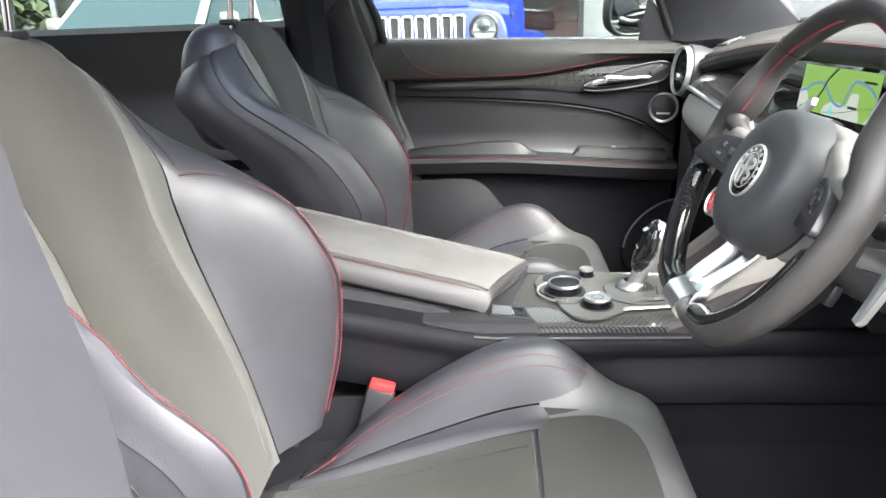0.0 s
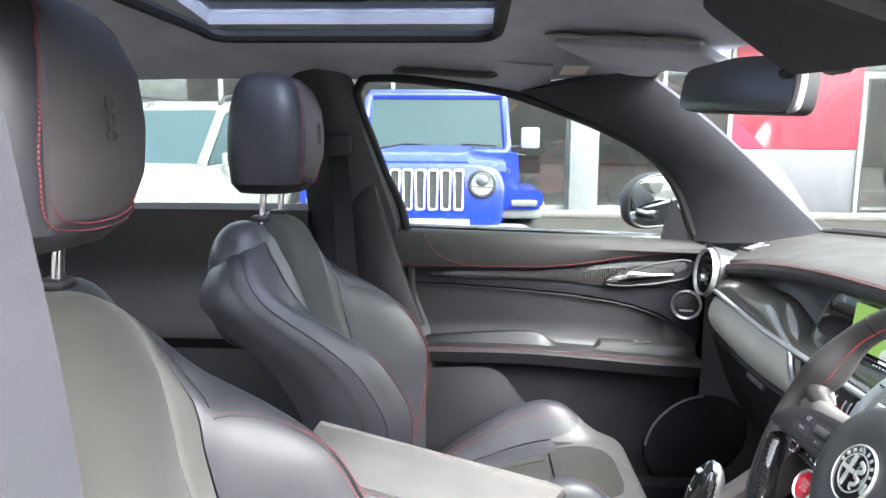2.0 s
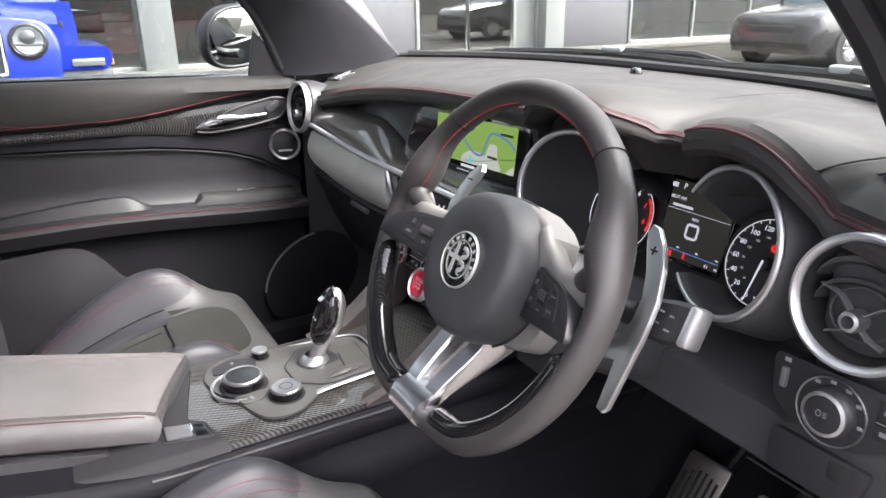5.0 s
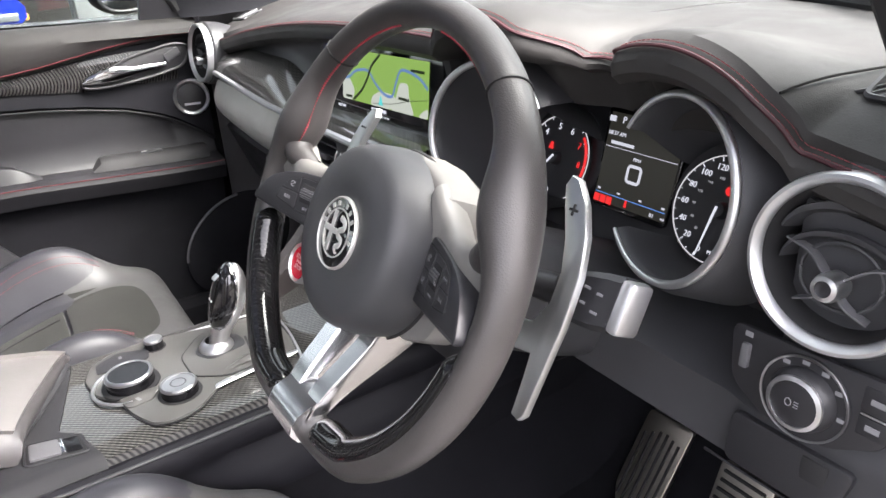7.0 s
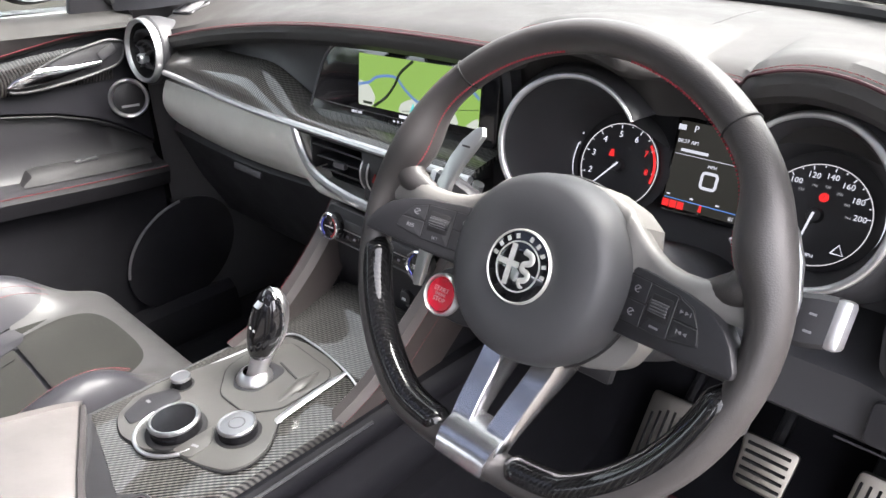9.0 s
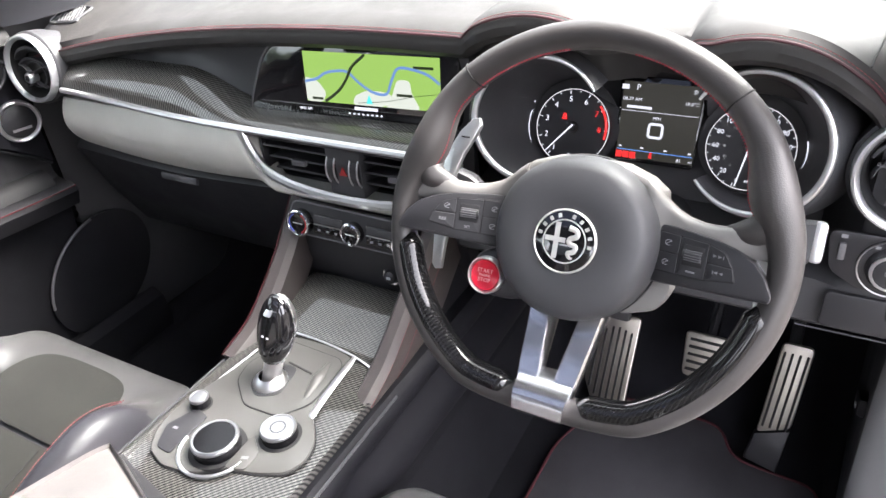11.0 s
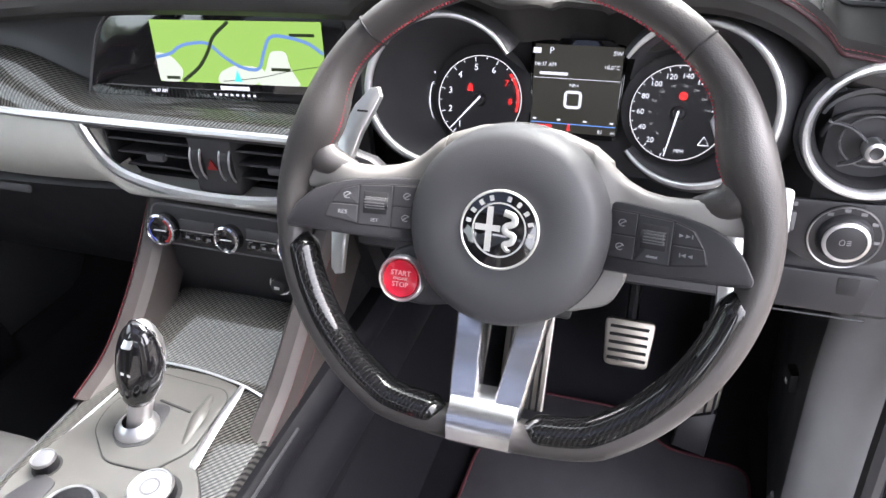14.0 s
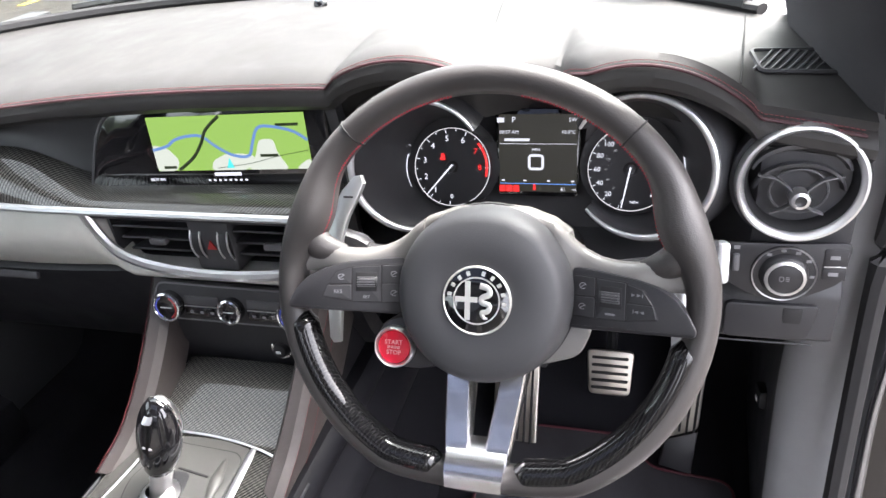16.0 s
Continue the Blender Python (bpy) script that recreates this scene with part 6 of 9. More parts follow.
def console_body():
    P = []
    for x in np.linspace(-0.66, 0.60, 52):
        z = float(side_z(x))
        flare = 0.012 * ease(0.0, 0.22, x)
        b = 0.026 * float(ease(-0.14, 0.0, x))
        half = [(0.146, z - 0.122), (0.158 + b, z - 0.098), (0.161 + b, z - 0.078), (0.158 + b * 0.7, z - 0.058), (0.157 + b * 0.15, z - 0.042), (0.158, z - 0.032), (0.163, z - 0.026), (0.163, z - 0.010), (0.157, z), (0.147, z + 0.004), (0.13, z)]
        P.append([(x, -0.025 - 0.86 * (y + flare), zz) for y, zz in half] + [(x, -0.025 + 0.86 * (y + flare), zz) for y, zz in half[::-1]])
    part("body", grid(P, False, True, True), CONSOLE_BLACK, console)
    for s in (-1, 1):
        Q = [[(x, -0.025 + s * 0.122, z) for z in (0.36, 0.48, 0.61)] for x in np.linspace(-0.66, 0.60, 4)]
        part("lower_side", shell(Q, (0, -0.008 * s, 0)), CARPET, console, "black carpeted lower side")
    for s in (-1, 1):
        q = [(x, -0.025 + 0.86 * s * (0.158 + 0.012 * float(ease(0.0, 0.22, x))), float(side_z(x)) + 0.0015) for x in np.linspace(-0.30, 0.03, 12)]
        part("side_trim", tube(q, 0.0022, 6), SOFT_PLASTIC, console, "dark moulded edge")
    # carbon top, folded down along both edges; the fold's shade is in its colour
    carbon_x0 = lambda y: float(np.interp(y, [-0.14, -0.10, -0.075, -0.061, 0.075, 0.1], [-0.200, -0.212, -0.222, -0.238, -0.2075, -0.2075]))
    P, near, far = [], [], []
    for i in np.linspace(0, 1, 44):
        row = []
        for v in np.linspace(-1, 1, 41):
            hw = 0.118 - 0.012 * float(ease(0.02, 0.12, -0.21 + 0.395 * i))
            y = -0.0195 + v * hw
            x = carbon_x0(y) + (0.185 - carbon_x0(y)) * i
            row.append((x, y, 0.7385 + 0.030 * float(ease(0.05, 0.185, x)) - 0.005 * abs(v) ** 5))
        P.append(row)
        for edge, out, p in ((near, -1, row[0]), (far, 1, row[-1])):
            edge.append([p, (p[0], p[1] + 0.003 * out, p[2] - 0.002), (p[0], p[1] + 0.007 * out, p[2] - 0.013), (p[0], p[1] - 0.01 * out, p[2] - 0.02)])
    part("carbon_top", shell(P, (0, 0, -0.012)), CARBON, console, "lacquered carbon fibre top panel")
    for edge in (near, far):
        part("carbon_fold", grid(edge, False, True, True), FOLD_SHADE_CARBON, console, "folded carbon edge, toned darker as the shaded side")

    def deck(name, bm, *rest):
        """A part on the control plate."""
        bm.transform(Matrix.Translation((0.003, 0.006, -0.010)))
        return part(name, bm, *rest)

    # one satin plate carries the shift gate and the rotary controls
    o = [(0.052, 0.046), (0.060, 0.010), (0.060, -0.040), (0.052, -0.083), (0.0, -0.088), (-0.060, -0.097), (-0.074, -0.112), (-0.095, -0.128), (-0.122, -0.134), (-0.146, -0.124), (-0.160, -0.094), (-0.172, -0.050), (-0.193, -0.020), (-0.200, 0.022), (-0.188, 0.056), (-0.160, 0.074), (-0.125, 0.080), (-0.078, 0.072), (-0.020, 0.058)]
    deck("control_plate", prism(rounded(o, 0.010, 4), 0.0055, pose(0, 0, 0.7475), 0.0018), PLATE_GREY, console, "satin grey plate round the gear selector and rotary controls")
    deck("plate_shadow_gap", tube([(x * 1.0, y, 0.7485) for x, y in rounded(o, 0.010, 4)], 0.0016, 5, True), RUBBER, console)
    side = cr([(0.055, -0.083, 0.7520), (0.0, -0.089, 0.7535), (-0.052, -0.0955, 0.7535), (-0.064, -0.100, 0.7525)], 20)
    deck("bright_strip", tube(side, np.interp(np.linspace(0, 1, 20), [0, 0.1, 0.8, 1], [0.0035, 0.0055, 0.0050, 0.001]), 8, flat=0.35), SATIN, console, "satin metal strip beside the gear selector")
    front = cr([(-0.060, 0.066, 0.7515), (-0.012, 0.060, 0.7525), (0.055, 0.048, 0.7530), (0.064, 0.0, 0.7540), (0.056, -0.080, 0.7530), (0.043, -0.136, 0.7440)], 40)
    deck("front_arc", tube(front, 0.0019, 8, flat=0.6), SATIN, console, "satin metal arc in front of the gear selector")
    pan = rounded([(0.046, 0.026), (0.042, -0.068), (0.030, -0.080), (-0.044, -0.084), (-0.080, -0.058), (-0.082, -0.002), (-0.048, 0.040), (-0.015, 0.048)], 0.012)
    deck("gate_panel", prism(pan, 0.0028, pose(0, 0, 0.7522), 0.0012), PLATE_GREY, console)
    deck("gate_groove", tube([(x, y, 0.7534) for x, y in pan], 0.0013, 5, True), RUBBER, console)
    deck("gate_well", prism(rounded([(0.000, 0.012), (0.004, -0.026), (-0.050, -0.036), (-0.066, -0.006), (-0.046, 0.020)], 0.012), 0.0010, pose(0, 0, 0.7546), 0.0003), BLACK_PLASTIC, console)
    deck("gate_slot", rbox(0.003, 0.045, 0.0012, 0.0005, pose(0.004, -0.028, 0.7556, 0, 0, -8)), RUBBER, console)
    deck("gate_ridge", tube(cr([(-0.040, -0.070, 0.754), (-0.005, -0.066, 0.7585), (0.030, -0.058, 0.754)], 12), np.interp(np.linspace(0, 1, 12), [0, 0.5, 1], [0.003, 0.009, 0.003]), 8, flat=0.45), PLATE_GREY, console)
    # Curved reflection on the plate, built as a strip of satin metal.
    q = [(-0.150 + 0.046 * math.cos(a), -0.020 + 0.046 * math.sin(a), 0.7530) for a in np.linspace(radians(95), radians(262), 24)]
    deck("reflection_arc", tube(q, 0.0024, 8), SATIN, console, "bright curved strip")
    for btn in ([(-0.118, 0.026), (-0.112, 0.050), (-0.150, 0.066), (-0.182, 0.050), (-0.184, 0.026)], [(-0.116, -0.050), (-0.136, -0.076), (-0.164, -0.078), (-0.172, -0.052)]):
        deck("side_button", prism(rounded(btn, 0.006), 0.0022, pose(0, 0, 0.7528), 0.0008), BLACK_PLASTIC if btn[0][1] > 0 else PLATE_GREY, console)
    deck("button_mark", rbox(0.004, 0.009, 0.0005, 0, pose(-0.150, -0.066, 0.7552, 0, 0, 20)), DIM_MARK, console)
    deck("button_mark", rbox(0.004, 0.007, 0.0005, 0, pose(-0.150, 0.050, 0.7552)), DIM_MARK, console)
    for x, y, z, r, h, top, lab in ((-0.150, -0.022, 0.751, 0.0295, 0.020, KNOB_BLACK, "large rotary controller with a bright rim"), (-0.103, -0.081, 0.750, 0.0225, 0.018, KNOB_SILVER, "drive mode rotary knob"), (-0.104, 0.052, 0.750, 0.0125, 0.017, KNOB_SILVER, "small volume knob")):
        m = pose(x, y, z)
        k = deck("rotary_knob", lathe([(r * 1.0, 0.0), (r, h * 0.75), (r * 0.96, h * 0.9), (r * 0.9, h), (r * 0.86, h * 0.96), (0, h * 0.955)], m, 48), KNOB_BLACK, console, lab)
        deck("knob_foot", lathe([(r * 1.22, 0.0), (r * 1.2, 0.0035), (r * 1.0, 0.0035)], m, 48), RUBBER, k)
        deck("knob_rim", lathe([(r * 1.005, h * 0.80), (r * 1.0, h * 0.94), (r * 0.93, h * 1.03), (r * 0.86, h * 1.02), (r * 0.84, h * 0.95)], m, 48), KNOB_SILVER, k, "bright rim")
        deck("knob_top", lathe([(r * 0.85, h * 0.97), (r * 0.5, h * 0.985), (0, h * 0.99)], m, 40), top, k)
        if top is KNOB_SILVER and r > 0.02:
            deck("knob_ring", lathe([(r * 0.36, h * 0.995), (r * 0.40, h * 1.01), (r * 0.45, h * 0.995)], m, 40), GREY_PLASTIC, k)
    # soft surround in front of the armrest, with the pocket of the brake switch
    P = []
    for i in np.linspace(0, 1, 24):
        row = []
        for y in np.linspace(-0.150, 0.104, 40):
            x1 = carbon_x0(y) - 0.0006
            x0 = -0.620
            row.append((x0 + (x1 - x0) * i, y, 0.7402 - 0.011 * float(ease(-0.132, -0.150, y))))
        P.append(row)
    part("tray", shell(P, (0, 0, -0.02)), TRAY_PLASTIC, console, "soft dark surround in front of the armrest")
    kerb = cr([(-0.214, 0.086, 0.744), (-0.236, 0.030, 0.744), (-0.275, -0.040, 0.743), (-0.298, -0.084, 0.741)], 24)
    part("tray_kerb", tube(kerb, 0.0085, 10, flat=0.55), TRAY_PLASTIC, console, "raised kerb along the armrest")
    corner = [arr(-0.276, -0.105, 0), arr(-0.2155, -0.118, 0), arr(-0.2195, -0.082, 0), arr(-0.274, -0.067, 0)]
    at = lambda a, b: (corner[0] * (1 - a) + corner[1] * a) * (1 - b) + (corner[3] * (1 - a) + corner[2] * a) * b
    quad = lambda a0, a1, b0, b1, r: rounded([tuple(at(a, b)[:2]) for a, b in ((a0, b0), (a1, b0), (a1, b1), (a0, b1))], r)
    # Pocket is not cut: a raised dark plate stands for its shaded hollow.
    sw = part("pocket_shade_plate", prism(quad(0, 1, 0, 1, 0.005), 0.0012, pose(0, 0, 0.7402), 0.0004), RUBBER, console, "flat dark plate drawn as the brake switch's shaded pocket")
    part("pocket_frame", tube([(x, y, 0.7408) for x, y in quad(-0.03, 1.03, -0.05, 1.05, 0.006)], 0.0020, 6, True, 0.8), TRAY_PLASTIC, sw)
    part("brake_switch", prism(quad(0.06, 0.60, 0.08, 0.92, 0.003), 0.0030, pose(0, 0, 0.7412), 0.0010), GREY_PLASTIC, sw, "grey parking brake switch")
    part("switch_strip", prism(quad(0.60, 0.67, 0.09, 0.91, 0.001), 0.0034, pose(0, 0, 0.7412), 0.0006), CHROME, sw, "bright strip")
    part("switch_tail", prism(quad(0.68, 0.95, 0.09, 0.91, 0.003), 0.0012, pose(0, 0, 0.7412), 0.0004), KNOB_BLACK, sw)


console_body()


def shifter():
    """Satin stem that swells into a shell; a gloss black lens faces the driver."""
    s = thing("gear_selector", "gloss black gear selector with a satin shell and stem", "gear selector", (-0.032, -0.001, 0.742))
    part("collar", lathe([(0.024, 0.0), (0.0235, 0.005), (0.019, 0.011), (0.0135, 0.014)], pose(-0.031, -0.001, 0.743), 32), SATIN, s, "satin collar")
    ax = Vector((0.043, -0.014, 0.123)).normalized()
    f = basis((-0.031, -0.001, 0.740), (-ax.z, 0, ax.x), tuple(ax.cross(Vector((-ax.z, 0, ax.x)))))
    rings = []
    for k, rx, ry, off in ((0.0, 0.0135, 0.0135, 0.0), (0.025, 0.0125, 0.0128, 0.0), (0.040, 0.0130, 0.0140, -0.001), (0.055, 0.0150, 0.0185, -0.004), (0.075, 0.0165, 0.0225, -0.006), (0.095, 0.0160, 0.0222, -0.006), (0.112, 0.0135, 0.0185, -0.005), (0.124, 0.0095, 0.0125, -0.002), (0.1315, 0.0045, 0.006, 0.0), (0.133, 0.0005, 0.0005, 0.0)):
        rings.append([tuple(f @ Vector((off + rx * math.cos(a), ry * math.sin(a), k))) for a in np.linspace(0, 2 * math.pi, 32, endpoint=False)])
    part("stem", grid(rings, False, True, True), SATIN, s, "satin stem and shell")
    lens = []
    for b in np.linspace(-math.pi / 2 + 0.03, math.pi / 2 - 0.03, 22):
        cb, sb = math.cos(b), math.sin(b)
        lens.append([tuple(f @ Vector((0.002 + 0.0215 * cb * math.cos(a) + 0.006 * sb * sb, 0.0272 * cb * math.sin(a), 0.0835 + 0.0500 * sb))) for a in np.linspace(-math.pi * 0.56, math.pi * 0.56, 24)])
    part("knob", grid(lens), GLOSS_BLACK, s, "gloss black lens-shaped knob face")
    q = []
    for b in np.linspace(0, 2 * math.pi, 60, endpoint=False):
        q.append(tuple(f @ Vector((-0.002 + 0.010 * math.sin(b) ** 2, 0.0268 * math.cos(b), 0.0835 + 0.0502 * math.sin(b)))))
    part("knob_band", tube(q, 0.0015, 6, True), CHROME, s, "bright rim round the knob face")
    part("park_button", prism(rounded([(-0.006, -0.0075), (0.006, -0.0075), (0.005, 0.0075), (-0.005, 0.0075)], 0.003), 0.0015, basis(tuple(f @ Vector((0.0205, 0, 0.114))), (0, -1, 0), tuple(f.to_3x3() @ Vector((-0.62, 0, 0.78)))), 0.0005), SATIN, s, "satin park button")
    for i, y in enumerate((0.004, -0.004)):
        part("knob_mark", rbox(0.0006, 0.0035, 0.0025, 0, f @ pose(0.0234, y, 0.078)), WHITE_MARK, s)
    part("knob_mark", rbox(0.0006, 0.007, 0.002, 0, f @ pose(0.0195, 0, 0.049)), WHITE_MARK, s)


shifter()


def armrest():
    a = thing("armrest", "black leather armrest lid with red stitching on the console", "armrest", (-0.42, 0, 0.74))
    near = lambda x: 0.7743 + 0.255 * (-0.2816 - x)
    P = []
    for k in np.linspace(0, 1, 30):
        row = []
        for v in np.linspace(-1, 1, 25):
            y = 0.010 + 0.090 * v
            xf = -0.244 + 0.035 * v
            x = xf + (-0.635 - xf) * k
            row.append((x, y, float(near(x)) + 0.006 * (1 - v ** 4) - 0.004 * max(0, 0.05 - k) / 0.05))
        P.append(row)
    P = np.array(P)
    part("lid", pad(P, 0.002, sink=0.006), ARM_LIT_LEATHER, a, "black leather lid, paled as if lit from above")
    rim = np.concatenate([P[:, 0], P[-1, 1:], P[::-1, -1][1:], P[0, ::-1][1:-1]])
    out = np.zeros_like(rim)
    out[:, 1] = np.clip((rim[:, 1] - 0.010) / 0.090, -1, 1) ** 5
    out[:, 0] = np.clip((rim[:, 0] - (-0.244 + 0.39 * (rim[:, 1] - 0.010) - 0.012)) / 0.012, 0, 1)
    lean = out[:, :1] * arr(-1, 0, 0)
    rings = [rim + arr(0, 0, 0.0005)] + [rim + out * o + lean * b + arr(0, 0, -d) for o, b, d in ((0.004, 0.0, 0.003), (0.009, 0.003, 0.010), (0.015, 0.014, 0.022), (0.016, 0.024, 0.034), (0.010, 0.032, 0.040), (-0.02, 0.036, 0.042))]
    part("side", grid(np.array(rings), False, True), ARM_SHADE_LEATHER, a, "padded leather side in a more shaded tone")
    for q, side in ((P[1:, 0], -1), (P[1:, -1], 1)):
        part("stitching", stitches(q + arr(0, side * 0.0035, -0.0014), (0, 0.6 * side, 0.8), 0.0034, 0.0022, 0.0008), RED_THREAD, a, "red stitching")
    B = [[(x, y, z) for y in np.linspace(-0.095, 0.115, 6)] for x, z in ((-0.335, 0.735), (-0.345, 0.744), (-0.63, 0.81), (-0.655, 0.80), (-0.66, 0.70))]
    part("bin", shell(B, (0, 0, -0.03)), SOFT_PLASTIC, a)


armrest()


def knee_brace(s):
    """Padded leather strut between console and dash."""
    b = thing("knee_pad", "padded leather strut with red stitching between console and dashboard", "knee pad", (0.1, 0.15 * s, 0.74), "console knee pads")
    A = cr([(-0.005, 0.128, 0.732), (0.06, 0.126, 0.757), (0.14, 0.128, 0.82), (0.215, 0.135, 0.895)], 24)
    P = []
    for x, y, z in A:
        n = arr(-0.62, 0, 0.78)
        base = arr(x, y, z)
        P.append([base + arr(0.05, 0.004, -0.07), base + arr(0.012, 0.006, -0.022), base + arr(0.002, 0.003, -0.004), base + n * 0.004 + arr(0, -0.006, 0), base + n * 0.002 + arr(0, -0.022, 0), base + arr(0.004, -0.030, -0.006), base + arr(0.03, -0.032, -0.05)])
    P = np.array(P)
    P[:, :, 1] = P[:, :, 1] * s - 0.012
    part("pad", grid(P, False, True, True), KNEE_LEATHER, b)
    q = P[:, 2] + arr(-0.0008, 0.0006 * s, 0.001)
    part("stitching", stitches(q, (-0.5, 0.6 * s, 0.6), 0.0024, 0.0024, 0.0004, 0.0003), RED_THREAD, b, "red stitching")
    part("stitching", stitches(P[:, 1] + arr(0, 0.001 * s, 0), (0, s, 0.2), 0.0024, 0.0024, 0.0004, 0.0003), RED_THREAD, b, "red stitching")
    C = np.array([[(x, 0.128 * s - 0.012, z) for z in np.linspace(0.40, float(zt) - 0.02, 6)] for (x, _, zt) in spread(np.vstack([A, [(0.5, 0.168, 0.90)]]), 20)])
    part("side_cover", shell(C, (0, -0.01 * s, 0)), CARPET, b)


knee_brace(-1)
knee_brace(1)

# ---- front seats ----------------------------------------------------------
# The cushion's setting, and how far the outer bolster is pressed flat.
SHAPE = {"ahead": 0.0, "lift": 0.0, "worn": 0.0}


def flow(v, xs, ys):
    """A table read smoothly."""
    s = np.linspace(-0.2, 1.2, 561)
    y = np.interp(s, xs, ys)
    k = np.exp(-(np.arange(-36, 37) / 14.0) ** 2)
    y = np.convolve(np.pad(y, 36, mode="edge"), k / k.sum(), mode="valid")
    return np.interp(v, s, y)


def back_axis(v):
    """Side profile of the backrest's front face, foot to head: x, z."""
    p = cr([(-0.592, 0.56), (-0.612, 0.69), (-0.640, 0.81), (-0.676, 0.92), (-0.708, 1.02), (-0.738, 1.10), (-0.764, 1.165), (-0.790, 1.196), (-0.830, 1.200)], 200)
    s = np.linspace(0, 1, 200)
    return np.interp(v, s, p[:, 0]), np.interp(v, s, p[:, 1])


def back_half(v):
    """Half width of the backrest."""
    return flow(v, [0, 0.10, 0.22, 0.36, 0.46, 0.55, 0.62, 0.66, 0.70, 0.75, 0.80, 0.875, 1.0], [0.190, 0.222, 0.240, 0.245, 0.245, 0.243, 0.237, 0.227, 0.210, 0.186, 0.163, 0.136, 0.115])


def insert_edge(v):
    """Rim of the suede centre, as a share of the half width."""
    return np.minimum(0.86, np.interp(v, [0, 0.30, 0.45, 0.60, 0.70, 0.80, 0.90, 1], [0.100, 0.100, 0.098, 0.118, 0.122, 0.103, 0.084, 0.07]) / back_half(v))


def band_edge(v):
    """Outer rim of the smooth band beside it."""
    return np.minimum(0.95, insert_edge(v) + np.interp(v, [0, 0.25, 0.45, 0.52, 0.70, 1], [0.12, 0.14, 0.20, 0.21, 0.13, 0.09]))


def seat_back(u, v):
    """Front skin of the backrest: u across (-1 to 1), v up (0 to 1)."""
    u, v = np.asarray(u, float), np.asarray(v, float)
    x, z = back_axis(v)
    half = back_half(v)
    a = np.abs(u)
    E = flow(v, [0, 0.125, 0.25, 0.375, 0.44, 0.5, 0.56, 0.625, 0.72, 0.80, 0.875, 1], [0.05, 0.115, 0.155, 0.130, 0.082, 0.03, -0.02, -0.05, -0.068, -0.062, -0.05, -0.03])
    E = E * (1 - SHAPE["worn"] * ease(0.18, 0.36, v) * (u < 0) * (E > 0))
    low = 1 - ease(0.36, 0.70, v)
    f = np.maximum(E, 0) * ease(0.55, 0.93, a) + np.minimum(E, 0) * np.clip((a - 0.42) / 0.58, 0, 1) ** 1.6 - low * 0.045 * ease(0.88, 1.0, a) ** 1.6
    f = f - 0.014 * np.exp(-((v - 0.38) / 0.16) ** 2) * (1 - ease(0.45, 0.8, a))
    drop = 0.056 * a ** 2.3 * ease(0.68, 0.98, v)
    return np.stack([x + f * 0.93, u * half * (1 - 0.02 * a), z + f * 0.26 - drop], -1)




def seat_cush(u, s):
    """Top skin of the cushion: u across, s from the back (0) to the front lip (1)."""
    u, s = np.asarray(u, float), np.asarray(s, float)
    p = cr([(-0.60, 0.530), (-0.50, 0.548), (-0.38, 0.580), (-0.25, 0.618), (-0.16, 0.637), (-0.09, 0.643), (-0.035, 0.632), (-0.012, 0.600), (-0.015, 0.55), (-0.03, 0.48)], 200)
    g = np.linspace(0, 1, 200)
    x, z = np.interp(s, g, p[:, 0]), np.interp(s, g, p[:, 1])
    half = flow(s, [0, 0.2, 0.33, 0.45, 0.52, 0.58, 0.64, 0.70, 0.78, 1], [0.205, 0.240, 0.252, 0.247, 0.242, 0.238, 0.228, 0.210, 0.184, 0.172])
    h = flow(s, [0, 0.06, 0.12, 0.16, 0.22, 0.30, 0.375, 0.43, 0.485, 0.535, 0.585, 1], [-0.040, -0.028, 0.008, 0.034, 0.062, 0.092, 0.095, 0.083, 0.053, 0.019, 0.004, 0.002])
    a = np.abs(u)
    f = ease(0.52, 0.80, a) * h - ease(0.84, 1.0, a) ** 1.5 * (0.050 + 0.3 * h)
    return np.stack([x + SHAPE["ahead"] * ease(0.0, 0.2, s), u * half, z + f + SHAPE["lift"]], -1)


def patch(fn, u0, u1, v0, v1, nu, nv):
    U, V = np.meshgrid(np.linspace(u0, u1, nu), np.linspace(v0, v1, nv), indexing="ij")
    return fn(U, V)


def strip(fn, u0, u1, v0, v1, nu, nv):
    """As patch, but between two edges that change with v."""
    V = np.linspace(v0, v1, nv)[None, :]
    k = np.linspace(0, 1, nu)[:, None]
    return fn(u0(V) * (1 - k) + u1(V) * k, np.broadcast_to(V, (nu, nv)))


def facing(P, d):
    """Rows of P ordered so that the skin's outside looks along d."""
    N = normals(P).reshape(-1, 3).mean(0)
    return P if N @ np.asarray(d, float) > 0 else P[::-1]


